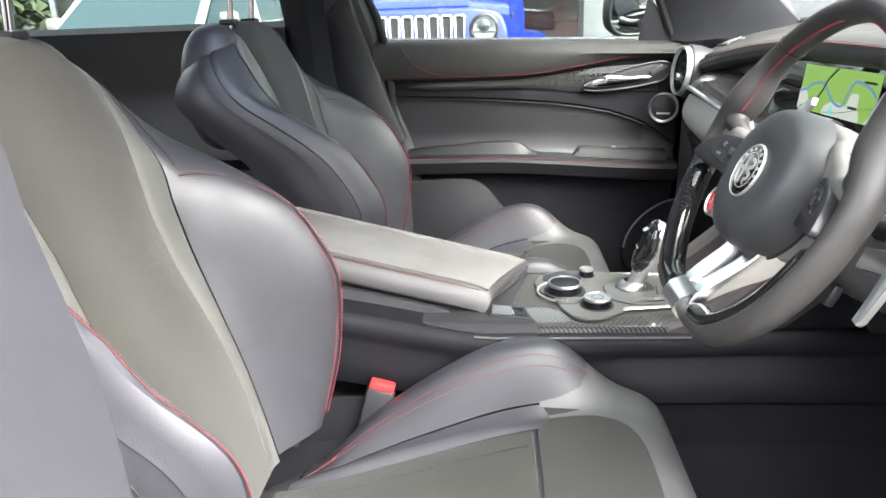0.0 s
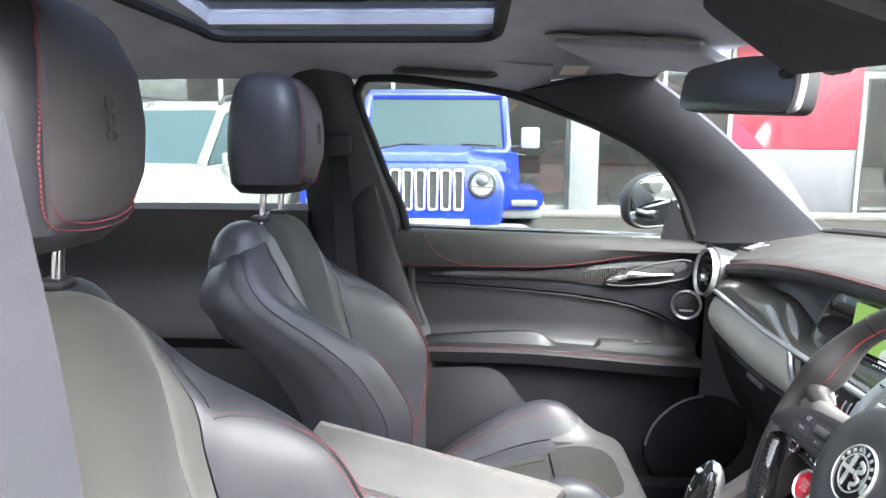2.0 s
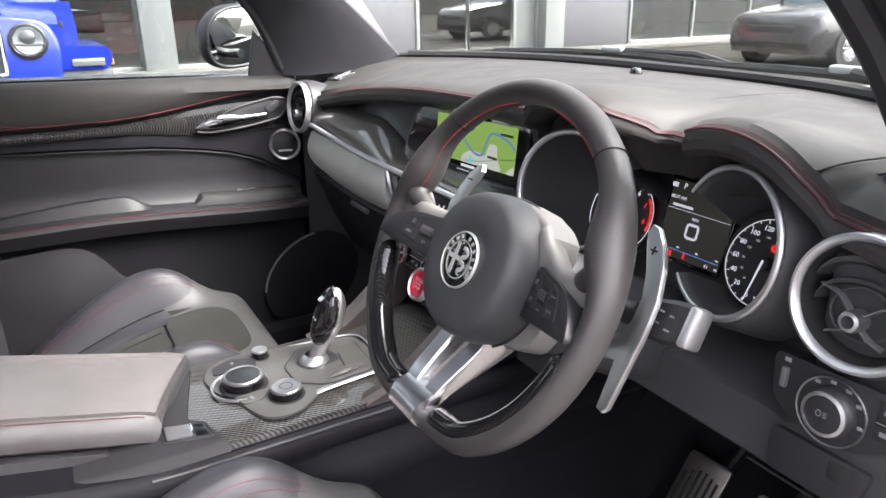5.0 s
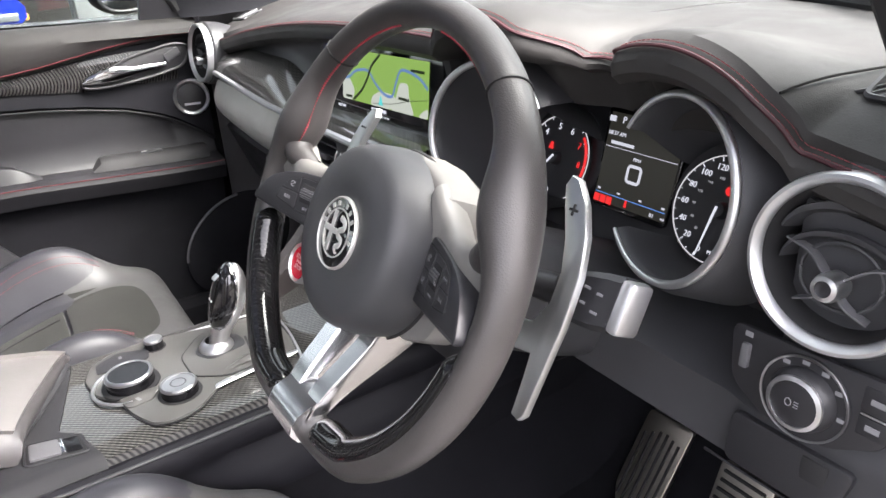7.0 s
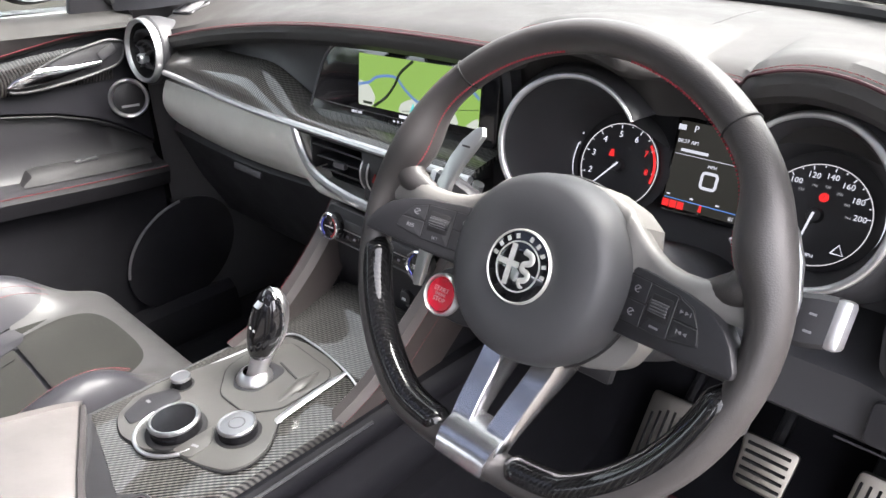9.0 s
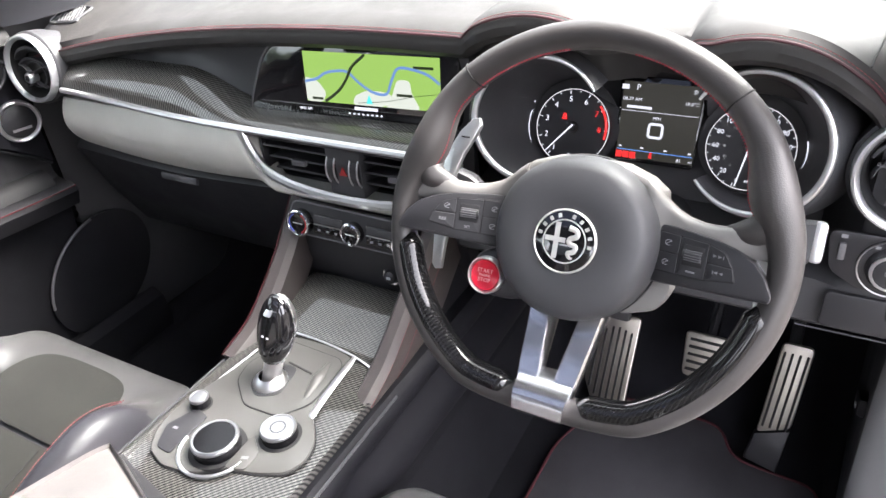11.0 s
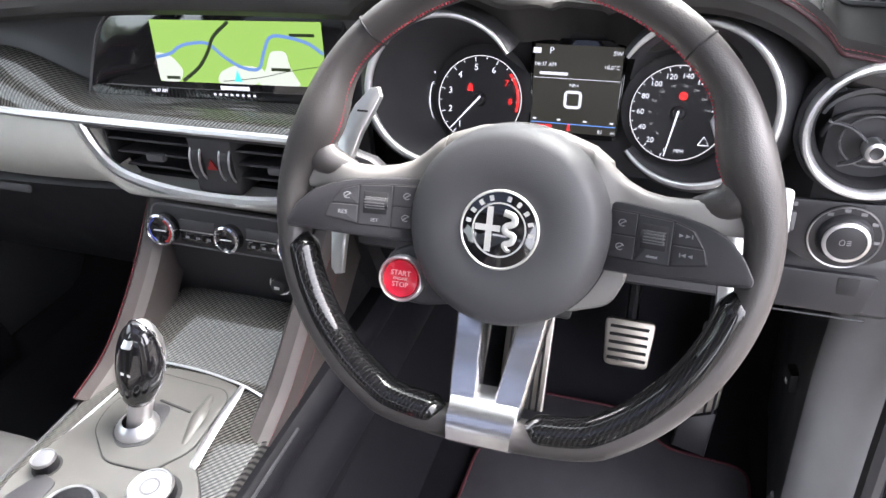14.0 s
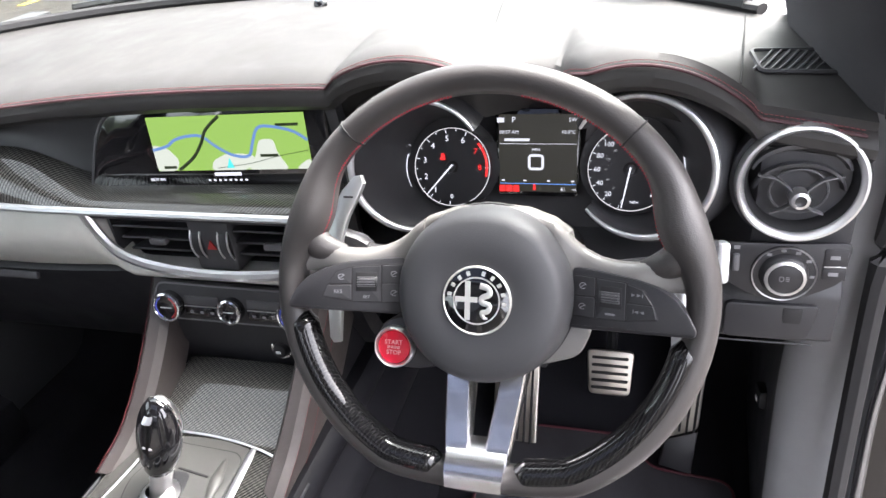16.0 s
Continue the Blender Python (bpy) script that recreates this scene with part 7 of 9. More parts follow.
def front_seat(at, label):
    s = thing("front_seat", label, "car seat", (-0.3, 0.0, 0.36), "front seats")
    fwd, up = (1, 0, 0.4), (0.1, 0, 1)
    back = lambda *a: facing(patch(seat_back, *a), fwd)
    cush = lambda *a: facing(patch(seat_cush, *a), up)
    part("back_insert", pad(facing(strip(seat_back, lambda v: -insert_edge(v), insert_edge, 0.02, 0.95, 28, 50), fwd), 0.006, sink=0.008), SUEDE, s, "dark suede backrest centre")
    for k in (-1, 1):
        w = band_edge
        edge = lambda u: (lambda v: k * u + 0 * v)
        skin = lambda *a: facing(strip(seat_back, *a), fwd)
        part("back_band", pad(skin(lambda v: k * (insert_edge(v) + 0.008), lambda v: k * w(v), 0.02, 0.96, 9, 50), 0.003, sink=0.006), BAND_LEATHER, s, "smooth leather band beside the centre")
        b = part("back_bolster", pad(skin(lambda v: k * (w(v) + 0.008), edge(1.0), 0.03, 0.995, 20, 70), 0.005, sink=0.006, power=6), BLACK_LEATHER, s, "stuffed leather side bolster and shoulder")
        vs = np.linspace(0.50, 0.93, 40)
        part("shoulder_seam", tube(seat_back(k * (w(vs) + 0.05), vs) + arr(0.0055, 0, 0.002), 0.0009, 5), DARK_THREAD, b)
        # the double seam leaves the inner corner and follows the outer edge
        path = cr([(0.67, 0.490), (0.74, 0.480), (0.82, 0.455), (0.875, 0.41), (0.90, 0.34), (0.905, 0.25), (0.90, 0.15), (0.89, 0.05)], 90)
        for off in (0.0, 0.035):
            q = seat_back(k * (path[:, 0] - off * ease(0.47, 0.42, path[:, 1])), path[:, 1] - 0.4 * off * ease(0.42, 0.47, path[:, 1])) + arr(0.0064, 0, 0.002)
            part("stitching", stitches(q, (0.8, 0.4 * k, 0.3), 0.0034, 0.0030, 0.0008), RED_THREAD, b, "red stitching")
        part("edge_seam", tube(seat_back(k * (path[:, 0] - 0.017 * ease(0.47, 0.42, path[:, 1])), path[:, 1] - 0.007 * ease(0.42, 0.47, path[:, 1])) + arr(0.006, 0, 0.002), 0.0010, 5), DARK_THREAD, b)
    top = pad(back(-0.86, 0.86, 0.955, 1.0, 20, 8), 0.002, sink=0.004)
    part("back_top", top, SUEDE, s)
    # sides and rear shell of the backrest
    vs = np.linspace(0.0, 1.0, 60)
    for k in (-1, 1):
        e = seat_back(np.full(60, k * 0.985), vs)
        x, z = back_axis(vs)
        depth = np.interp(vs, [0, 0.3, 0.45, 0.58, 0.66, 0.74, 0.85, 1], [0.13, 0.15, 0.15, 0.115, 0.075, 0.030, 0.008, 0.004])
        rows = []
        for j, w in enumerate(np.linspace(0, 1, 10)):
            side = k * (0.009 * math.sin(math.pi * min(1, w * 1.2)) - 0.03 * w ** 3)
            rows.append(e + np.stack([-(depth + 0.02) * w - 0.02 * w * (e[:, 0] - x), np.full(60, side), np.full(60, -0.01 * w)], 1))
        rows = np.array(rows)
        part("back_side", grid(facing(rows, (0, k, 0))), BLACK_LEATHER, s, "leather backrest side")
        part("side_seam", stitches(rows[2] + arr(0, k * 0.004, 0), (0, k, 0), 0.004, 0.0010, 0.0007, 0.0003), DARK_THREAD, s, "dark seam thread")
        part("side_seam", stitches(rows[2] + arr(-0.008, k * 0.004, 0), (0, k, 0), 0.004, 0.0010, 0.0007, 0.0003), DARK_THREAD, s, "dark seam thread")
        if k == 1:
            edge_l = rows[-1]
        else:
            edge_r = rows[-1]
    t = np.linspace(0, 1, 14)[:, None, None]
    rear = edge_r[None] * (1 - t) + edge_l[None] * t
    rear[:, :, 0] -= 0.035 * np.sin(math.pi * np.linspace(0, 1, 14))[:, None]
    part("back_shell", shell(rear, (0.01, 0, 0)), SOFT_PLASTIC, s, "dark plastic backrest shell")
    tops = np.array([seat_back(np.linspace(-0.99, 0.99, 20), np.full(20, 1.0)), rear[np.linspace(0, 13, 20).astype(int), -1]])
    mid = (tops[0] + tops[1]) / 2 + arr(0, 0, 0.004)
    part("back_cap", grid(np.array([tops[0], mid, tops[1]])), BLACK_LEATHER, s)
    # rounded shoulders behind the front skin
    for k in (-1, 1):
        rows = []
        for a in np.linspace(-math.pi / 2, math.pi / 2, 20)[1:-1]:
            ca, sa = abs(math.cos(a)) ** 0.85, np.sign(a) * abs(math.sin(a)) ** 0.85
            rows.append([(-0.842 + 0.068 * ca * math.cos(b), k * (0.103 + 0.084 * ca * np.sign(math.sin(b)) * abs(math.sin(b)) ** 0.8), 1.072 + 0.127 * sa) for b in np.linspace(0, 2 * math.pi, 36, endpoint=False)])
        part("shoulder_pad", grid(np.array(rows), False, True, True), BLACK_LEATHER, s, "rounded leather shoulder")
    # cushion
    part("cushion_insert", pad(cush(-0.46, 0.46, 0.01, 0.380, 22, 26), 0.006, sink=0.008), CUSHION_SUEDE, s, "dark suede cushion centre")
    round_u = lambda v: 0.60 * (1 - np.clip((v - 0.389) / 0.236, 0, 0.995) ** 4) ** 0.25
    part("thigh_insert", pad(facing(strip(seat_cush, lambda v: -round_u(v), round_u, 0.389, 0.6238, 22, 40), up), 0.0075, sink=0.004, power=3), CUSHION_SUEDE, s, "dark suede front section")
    part("back_gap", shell(cush(-0.9, 0.9, 0.0, 0.06, 12, 4) - arr(0.03, 0, 0.012), (0, 0, -0.03)), BLACK_LEATHER, s)
    part("cushion_gap", shell(cush(-0.55, 0.55, 0.37, 0.40, 16, 4) - arr(0, 0, 0.006), (0, 0, -0.01)), BLACK_LEATHER, s)
    for u in (-0.30, 0.30):
        part("cushion_seam", tube(seat_cush(np.full(20, u), np.linspace(0.04, 0.37, 20)) + arr(0, 0, 0.0055), 0.0011, 5), DARK_THREAD, s)
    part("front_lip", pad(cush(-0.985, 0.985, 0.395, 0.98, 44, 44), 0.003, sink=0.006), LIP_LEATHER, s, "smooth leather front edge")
    for k in (-1, 1):
        part("cushion_band", pad(cush(k * 0.47, k * 0.60, 0.03, 0.43, 10, 30), 0.011, sink=0.008, power=2), BLACK_LEATHER, s, "soft leather roll beside the centre")
        b = part("cushion_bolster", pad(cush(k * 0.605, k * 0.985, 0.03, 0.510, 18, 40), 0.007, sink=0.007, power=3), BLACK_LEATHER, s, "stuffed leather cushion bolster")
        for off in (0.70, 0.735):
            q = seat_cush(np.full(90, k * off), np.linspace(0.05, 0.503, 90)) + arr(0, -k * 0.0062, 0.0072)
            part("stitching", stitches(q, (0, -0.2 * k, 1), 0.0034, 0.0030, 0.0006, 0.0004), RED_THREAD, b, "red stitching")
        e = seat_cush(np.full(40, k * 0.975), np.linspace(0, 0.96, 40))
        low = e.copy()
        low[:, 2] = 0.47
        low[:, 0] = np.clip(low[:, 0], -0.60, -0.05)
        rows = np.array([e * (1 - w) + low * w + arr(0, k * 0.008, 0) * math.sin(math.pi * w) for w in np.linspace(0, 1, 7)])
        part("cushion_side", pad(facing(rows, (0, k, 0)), 0.003, sink=0.003), BLACK_LEATHER, s)
        part("valance", rbox(0.50, 0.018, 0.09, 0.008, pose(-0.33, k * 0.232, 0.455)), BLACK_PLASTIC, s, "black plastic seat valance")
        part("rail", rbox(0.62, 0.035, 0.055, 0.004, pose(-0.32, k * 0.17, 0.378)), metal("rail_metal", (0.25, 0.25, 0.26), 0.4), s, "metal seat rail")
    part("base", rbox(0.50, 0.42, 0.10, 0.02, pose(-0.33, 0, 0.45)), BLACK_PLASTIC, s)
    # headrest
    h = part("headrest", headrest_skin(), BLACK_LEATHER, s, "black leather headrest")
    part("headrest_face", headrest_face(), HEAD_LIT_LEATHER, h)
    for off in (0.0, 0.007):
        loop = cr([(-0.052, 0.104), (-0.070 - off, 0.06), (-0.080 - off, 0.0), (-0.080 - off, -0.05), (-0.066 - off, -0.082 - off), (-0.035, -0.092 - off), (0.0, -0.094 - off), (0.035, -0.092 - off), (0.066 + off, -0.082 - off), (0.080 + off, -0.05), (0.080 + off, 0.0), (0.070 + off, 0.06), (0.052, 0.104)], 90)
        part("stitching", stitches([headrest_point(y, z) for y, z in loop], (1, 0, 0), 0.0032, 0.0028, 0.0008), RED_THREAD, h, "red stitching")
    for k in (-1, 1):
        part("post", tube([(HX - 0.020, k * 0.066, 1.17), (HX - 0.004, k * 0.066, HZ - 0.06)], 0.0068, 12), CHROME, s, "chrome headrest post")
        part("post_guide", rbox(0.034, 0.034, 0.012, 0.005, pose(HX - 0.020, k * 0.066, 1.200)), BLACK_PLASTIC, s)
    for dz, ry, rz in ((0.016, 0.0075, 0.0070), (0.002, 0.0060, 0.0085), (-0.013, 0.0080, 0.0065)):
        ring = [arr(0.0042, 0, 0) + headrest_point(ry * math.cos(a), dz + rz * math.sin(a)) for a in np.linspace(0, 2 * math.pi, 20, endpoint=False)]
        part("embossed_mark", tube(ring, 0.0015, 6, True), HEAD_LIT_LEATHER, h, "embossed mark")
    s.matrix_basis = pose(*at)
    return s


HX, HZ = -0.800, 1.370


HEAD_RINGS = ((-0.122, 0.055, 0.020, -0.04), (-0.119, 0.085, 0.048, -0.068), (-0.100, 0.108, 0.070, -0.082), (-0.05, 0.118, 0.081, -0.086), (0.0, 0.120, 0.084, -0.084), (0.05, 0.115, 0.080, -0.078), (0.09, 0.100, 0.066, -0.068), (0.112, 0.078, 0.046, -0.056), (0.121, 0.045, 0.016, -0.03), (0.1225, 0.01, -0.004, -0.01))


def headrest_point(y, z):
    """A place on the headrest's front, a little proud of it."""
    w, f, b = (np.interp(z, [r[0] for r in HEAD_RINGS], [r[i] for r in HEAD_RINGS]) for i in (1, 2, 3))
    return (HX + (f + b) / 2 + (f - b) / 2 * (1 - min(1, abs(y) / w) ** 3.226) ** 0.31 + 0.0022, y, HZ + z)


def headrest_skin():
    rings = []
    for z, w, f, b in HEAD_RINGS:
        ring = []
        for a in np.linspace(0, 2 * math.pi, 48, endpoint=False):
            c, s = math.cos(a), math.sin(a)
            e = 0.62
            cx, sy = np.sign(c) * abs(c) ** e, np.sign(s) * abs(s) ** e
            m, d = (f + b) / 2, (f - b) / 2
            ring.append((HX + m + d * cx, w * sy, HZ + z))
        rings.append(ring)
    return grid(rings, False, True, True)


def headrest_face():
    P = []
    for k in np.linspace(-1, 1, 18):
        row = []
        for v in np.linspace(-0.108, 0.105, 20):
            w = np.interp(v, [-0.11, -0.05, 0, 0.05, 0.11], [0.066, 0.082, 0.084, 0.080, 0.055])
            f = np.interp(v, [-0.119, -0.1, -0.05, 0, 0.05, 0.09, 0.112], [0.043, 0.066, 0.0815, 0.0845, 0.0805, 0.0665, 0.046])
            row.append((HX + f + 0.0015 - 0.004 * k * k, k * w, HZ + v))
        P.append(row)
    return pad(facing(np.array(P), (1, 0, 0)), 0.003, sink=0.008)


seat_p = front_seat((-0.285, 0.402, 0.36), "black leather and suede front passenger seat with red stitching")
SHAPE.update(ahead=-0.008, lift=0.017, worn=0.35)
seat_d = front_seat((-0.300, -0.402, 0.36), "black leather and suede driver's seat with red stitched bolsters")


def belts():
    b = thing("seat_belt_buckle", "black seat belt buckle with a red button beside the driver's seat", "buckle", (-0.45, -0.17, 0.55))
    f = pose(-0.462, -0.178, 0.595, 0, 16, 0)
    part("body", rbox(0.046, 0.028, 0.115, 0.008, f), BLACK_PLASTIC, b)
    part("button", rbox(0.040, 0.020, 0.014, 0.004, f @ pose(0, 0, 0.060)), BUCKLE_RED, b, "red release button")
    c = thing("seat_belt", "dark webbing seat belt hanging by the pillar", "seat belt", (-0.70, 0.70, 0.6))
    Q = np.array([[(x + d, y, z) for d in np.linspace(-0.024, 0.024, 4)] for x, y, z in cr([(-0.705, 0.632, 1.34), (-0.70, 0.66, 1.20), (-0.695, 0.69, 1.0), (-0.69, 0.70, 0.6)], 20)])
    part("webbing", shell(Q, (0, -0.0015, 0)), cloth("webbing", (0.02, 0.02, 0.022), 800), c)
    part("guide", rbox(0.07, 0.018, 0.05, 0.008, pose(-0.705, 0.632, 1.345)), BLACK_PLASTIC, c)


belts()

# ---- passenger door --------------------------------------------------------
door = thing("door_1", "black leather-trimmed passenger door, closed", "car door", (-0.2, 0.78, 0.45), "", "structure")


def sill_z(x):
    return 1.112 + 0.021 * (0.21 - np.asarray(x, float)) / 0.76


def split_z(x):
    """Lower stitched edge of the padded upper part."""
    return 1.030 + 0.042 * ease(-0.22, 0.16, x)


def groove_z(x):
    return np.interp(x, [-0.6, -0.43, -0.27, -0.12, -0.03, 0.04, 0.10, 0.13, 0.154, 0.185, 0.215], [0.990, 0.985, 0.976, 0.964, 0.951, 0.937, 0.917, 0.903, 0.888, 0.866, 0.842])


def shelf_z(x):
    return 0.834 - 0.030 * ease(-0.32, 0.26, x)


def door_panel():
    xs = np.linspace(-0.575, 0.215, 60)
    def rows(fn):
        return np.array([[(x, y, z) for y, z in fn(float(x))] for x in xs])
    up = rows(lambda x: [(0.80, float(sill_z(x)) - 0.004), (0.752, float(sill_z(x)) + 0.002), (0.738, float(sill_z(x))), (0.726, float(sill_z(x)) - 0.010), (0.719, float(sill_z(x)) - 0.03), (0.721, (float(sill_z(x)) + float(split_z(x))) / 2), (0.732, float(split_z(x)) + 0.010), (0.744, float(split_z(x))), (0.78, float(split_z(x)) - 0.004)])
    part("upper_pad", grid(up, False, True, True), DASH_LEATHER, door, "padded dark leather upper door")
    q = up[:, 6] + arr(0, -0.001, -0.001)
    part("stitching", stitches(q, (0, -1, 0.2), 0.0042, 0.002, 0.0013), RED_THREAD, door, "red stitching")
    w = cr([(-0.50, 0.721, 1.122), (-0.485, 0.716, 1.095), (-0.455, 0.718, 1.065), (-0.40, 0.726, 1.045), (-0.33, 0.732, 1.038)], 40)
    part("stitching", stitches(w + arr(0, -0.002, 0), (0, -1, 0.1), 0.004, 0.002, 0.0012), RED_THREAD, door, "red stitching")
    mid = rows(lambda x: [(0.79, float(split_z(x))), (0.748, float(split_z(x)) - 0.001), (0.750, float(split_z(x)) - 0.025), (0.745, (float(split_z(x)) + float(groove_z(x))) / 2), (0.744, float(groove_z(x)) + 0.006), (0.752, float(groove_z(x))), (0.79, float(groove_z(x)))])
    part("middle_band", grid(mid, False, True, True), CONSOLE_BLACK, door)
    low = rows(lambda x: [(0.79, float(groove_z(x)) - 0.002), (0.762, float(groove_z(x)) - 0.003), (0.760, min(0.93, float(groove_z(x)) - 0.01)), (0.764, 0.89), (0.760, float(shelf_z(x)) + 0.018), (0.752, float(shelf_z(x)) + 0.006), (0.735, float(shelf_z(x)) + 0.001), (0.712, float(shelf_z(x))), (0.702, float(shelf_z(x)) - 0.006), (0.699, float(shelf_z(x)) - 0.016), (0.705, float(shelf_z(x)) - 0.030), (0.713, float(shelf_z(x)) - 0.048), (0.735, float(shelf_z(x)) - 0.054), (0.80, float(shelf_z(x)) - 0.054)])
    part("lower_panel", grid(low, False, True, True), DOOR_LEATHER, door, "black door panel with an armrest shelf")
    base = rows(lambda x: [(0.79, float(shelf_z(x)) - 0.050), (0.742, float(shelf_z(x)) - 0.053), (0.748, float(shelf_z(x)) - 0.062), (0.757, 0.70), (0.754, 0.45), (0.80, 0.44)])
    part("lower_trim", grid(base, False, True, True), CARPET, door, "black carpeted lower door")
    part("stitching", stitches(low[:, 8] + arr(0, -0.001, 0.001), (0, -0.7, 0.7), 0.0042, 0.002, 0.0013), RED_THREAD, door, "red stitching")
    part("groove_line", tube(np.array([(x, 0.752, float(groove_z(x)) - 0.002) for x in xs]), 0.0026, 6), BLACK_PLASTIC, door)
    # carbon strip that widens into the handle bowl
    P = []
    for x in np.linspace(-0.49, 0.16, 40):
        hi = 1.026 + 0.030 * float(ease(-0.25, 0.10, x))
        lo = 1.004 - 0.016 * float(ease(-0.2, 0.0, x))
        k = ease(-0.49, -0.42, x)
        P.append([(x, 0.741 - 0.005 * math.sin(math.pi * s), lo + (hi - lo) * (0.5 + (s - 0.5) * (0.35 + 0.65 * k))) for s in np.linspace(0, 1, 7)])
    part("carbon_strip", shell(P, (0, 0.008, 0)), DOOR_CARBON, door, "lacquered carbon fibre strip")
    f = basis((0.075, 0.7325, 1.022), (1, 0, 0.09), (0, 0, 1))
    bowl = rounded([(-0.118, -0.014), (-0.07, 0.006), (0.0, 0.026), (0.09, 0.034), (0.122, 0.022), (0.10, -0.016), (0.02, -0.024), (-0.07, -0.024)], 0.03)
    b = part("handle_bowl", prism(bowl, 0.003, f @ pose(0, 0, -0.002), 0.001), BLACK_PLASTIC, door, "black recess of the inner handle")
    part("bowl_rim", tube([tuple(f @ Vector((x, y, 0.002))) for x, y in bowl], 0.0030, 6, True), BLACK_PLASTIC, b)
    rings = []
    for x, h, z in ((-0.108, 0.0015, 0.004), (-0.095, 0.0085, 0.009), (-0.07, 0.0125, 0.012), (-0.045, 0.0140, 0.013), (-0.020, 0.0115, 0.012), (0.0, 0.0080, 0.011), (0.04, 0.0060, 0.010), (0.062, 0.004, 0.006)):
        c = -0.004 + 0.006 * (x + 0.05)
        rings.append([tuple(f @ Vector((x, c + h * math.cos(a) + (h - 0.0036) * 0.5, z + 0.0035 * math.sin(a)))) for a in np.linspace(0, 2 * math.pi, 12, endpoint=False)])
    part("door_handle", grid(rings, False, True, True), CHROME, b, "polished inner door handle")
    part("lock_button", rbox(0.035, 0.018, 0.006, 0.003, f @ pose(0.080, 0.012, 0.002, 0, 0, 20)), SOFT_PLASTIC, b)
    # tweeter
    g = basis((0.178, 0.738, 0.944), (0.97, -0.24, 0), (0, 0, 1))
    t = part("tweeter", lathe([(0.039, -0.012), (0.039, 0.004), (0.036, 0.007), (0.0325, 0.005), (0.031, 0.002)], g, 48), SATIN, door, "round tweeter with a satin ring")
    part("grille", lathe([(0.0315, 0.001), (0.02, 0.005), (0, 0.006)], g, 40), BLACK_PLASTIC, t)
    part("badge_bar", rbox(0.034, 0.005, 0.001, 0, g @ pose(0, -0.014, 0.0052)), SATIN, t)
    # switch pod on the shelf
    P = [[(x, y, float(shelf_z(x)) + 0.002 + h) for y, h in ((0.760, 0.027 * k), (0.742, 0.026 * k), (0.731, 0.018 * k), (0.724, 0.0))] for x, k in [(x, float(ease(-0.06, -0.03, x))) for x in np.linspace(-0.055, 0.19, 14)]]
    sp = part("switch_pod", shell(P, (0, 0.01, -0.002)), RUBBER, door, "raised window switch pod")
    part("window_switch", rbox(0.045, 0.010, 0.006, 0.002, pose(0.07, 0.744, float(shelf_z(0.07)) + 0.029)), SOFT_PLASTIC, sp)
    part("switch_mark", rbox(0.010, 0.004, 0.0006, 0, pose(0.055, 0.743, float(shelf_z(0.07)) + 0.0326)), SATIN, sp)
    xg = np.linspace(-0.57, -0.150, 36)
    hg = np.interp(xg, [-0.57, -0.42, -0.30, -0.22, -0.195, -0.170, -0.150], [0.010, 0.020, 0.030, 0.034, 0.030, 0.014, 0.004])
    P = np.array([[(x, y, float(shelf_z(x)) + k * h + d) for y, k, d in ((0.764, 0.96, 0.0), (0.752, 1.0, 0.0), (0.744, 0.92, 0.0), (0.738, 0.55, 0.0), (0.730, 0.0, 0.0005))] for x, h in zip(xg, hg)])
    part("grip_pad", shell(P, (0, 0.006, -0.003)), DOOR_LEATHER, door, "raised pad of the pull grip")
    # map pocket and lower loudspeaker
    o = [(-0.56, 0.46), (-0.19, 0.46), (-0.19, 0.60), (-0.215, 0.645), (-0.29, 0.745), (-0.325, 0.765), (-0.37, 0.768), (-0.56, 0.758)]
    pf = basis((0, 0.748, 0), (1, 0, 0), (0, 0, 1))
    part("map_pocket", prism(rounded([(x, z) for x, z in o], 0.02), 0.012, pf, 0.004), BLACK_PLASTIC, door, "dark grey pocket panel")
    e = [(0.225 + 0.13 * math.cos(a) + 0.03 * math.sin(a), 0.575 + 0.125 * math.sin(a)) for a in np.linspace(0, 2 * math.pi, 48, endpoint=False)]
    part("speaker_grille", prism(e, 0.006, pf, 0.002), CARPET, door)
    q = [(x, 0.740, z) for x, z in e[13:26]]
    part("speaker_edge", tube(q, 0.003, 6), GREY_PLASTIC, door, "thin pale edge")
    # outer skin and glass
    S = np.array([[(x, y, z) for y, z in ((0.80, 1.105), (0.86, 1.10), (0.91, 0.95), (0.93, 0.75), (0.91, 0.42), (0.80, 0.42))] for x in np.linspace(-0.60, 0.30, 10)])
    part("outer_skin", grid(S, False, True, True), paint("car_black", (0.012, 0.012, 0.014)), door, "black painted outer skin")
    part("waist_trim", tube([(x, 0.812, 1.113 + 0.021 * (0.21 - x) / 0.76) for x in np.linspace(-0.57, 0.21, 10)], 0.007, 6), CHROME, door, "bright waist strip")
    win = [(-0.555, 1.11), (-0.665, 1.44), (-0.66, 1.50), (-0.58, 1.52), (-0.25, 1.475), (0.01, 1.37), (0.13, 1.27), (0.20, 1.10)]
    o = rounded(win, 0.02)
    bm = prism(o, 0.004, None)
    for v in bm.verts:
        x, z, d = v.co
        v.co = (x, float(win_y(z)) + 0.035 + d, z)
    g = part("window_glass", bm, PANE, door, "clear side window")
    g.visible_shadow = False
    part("corner_cover", prism([(0.10, 1.11), (0.20, 1.11), (0.185, 1.17), (0.155, 1.225), (0.12, 1.265)], 0.012, basis((0, 0.752 + 0.27 * 1.11, 0), (1, 0, 0), (0, -0.27, 1)), 0.003), BLACK_PLASTIC, door)


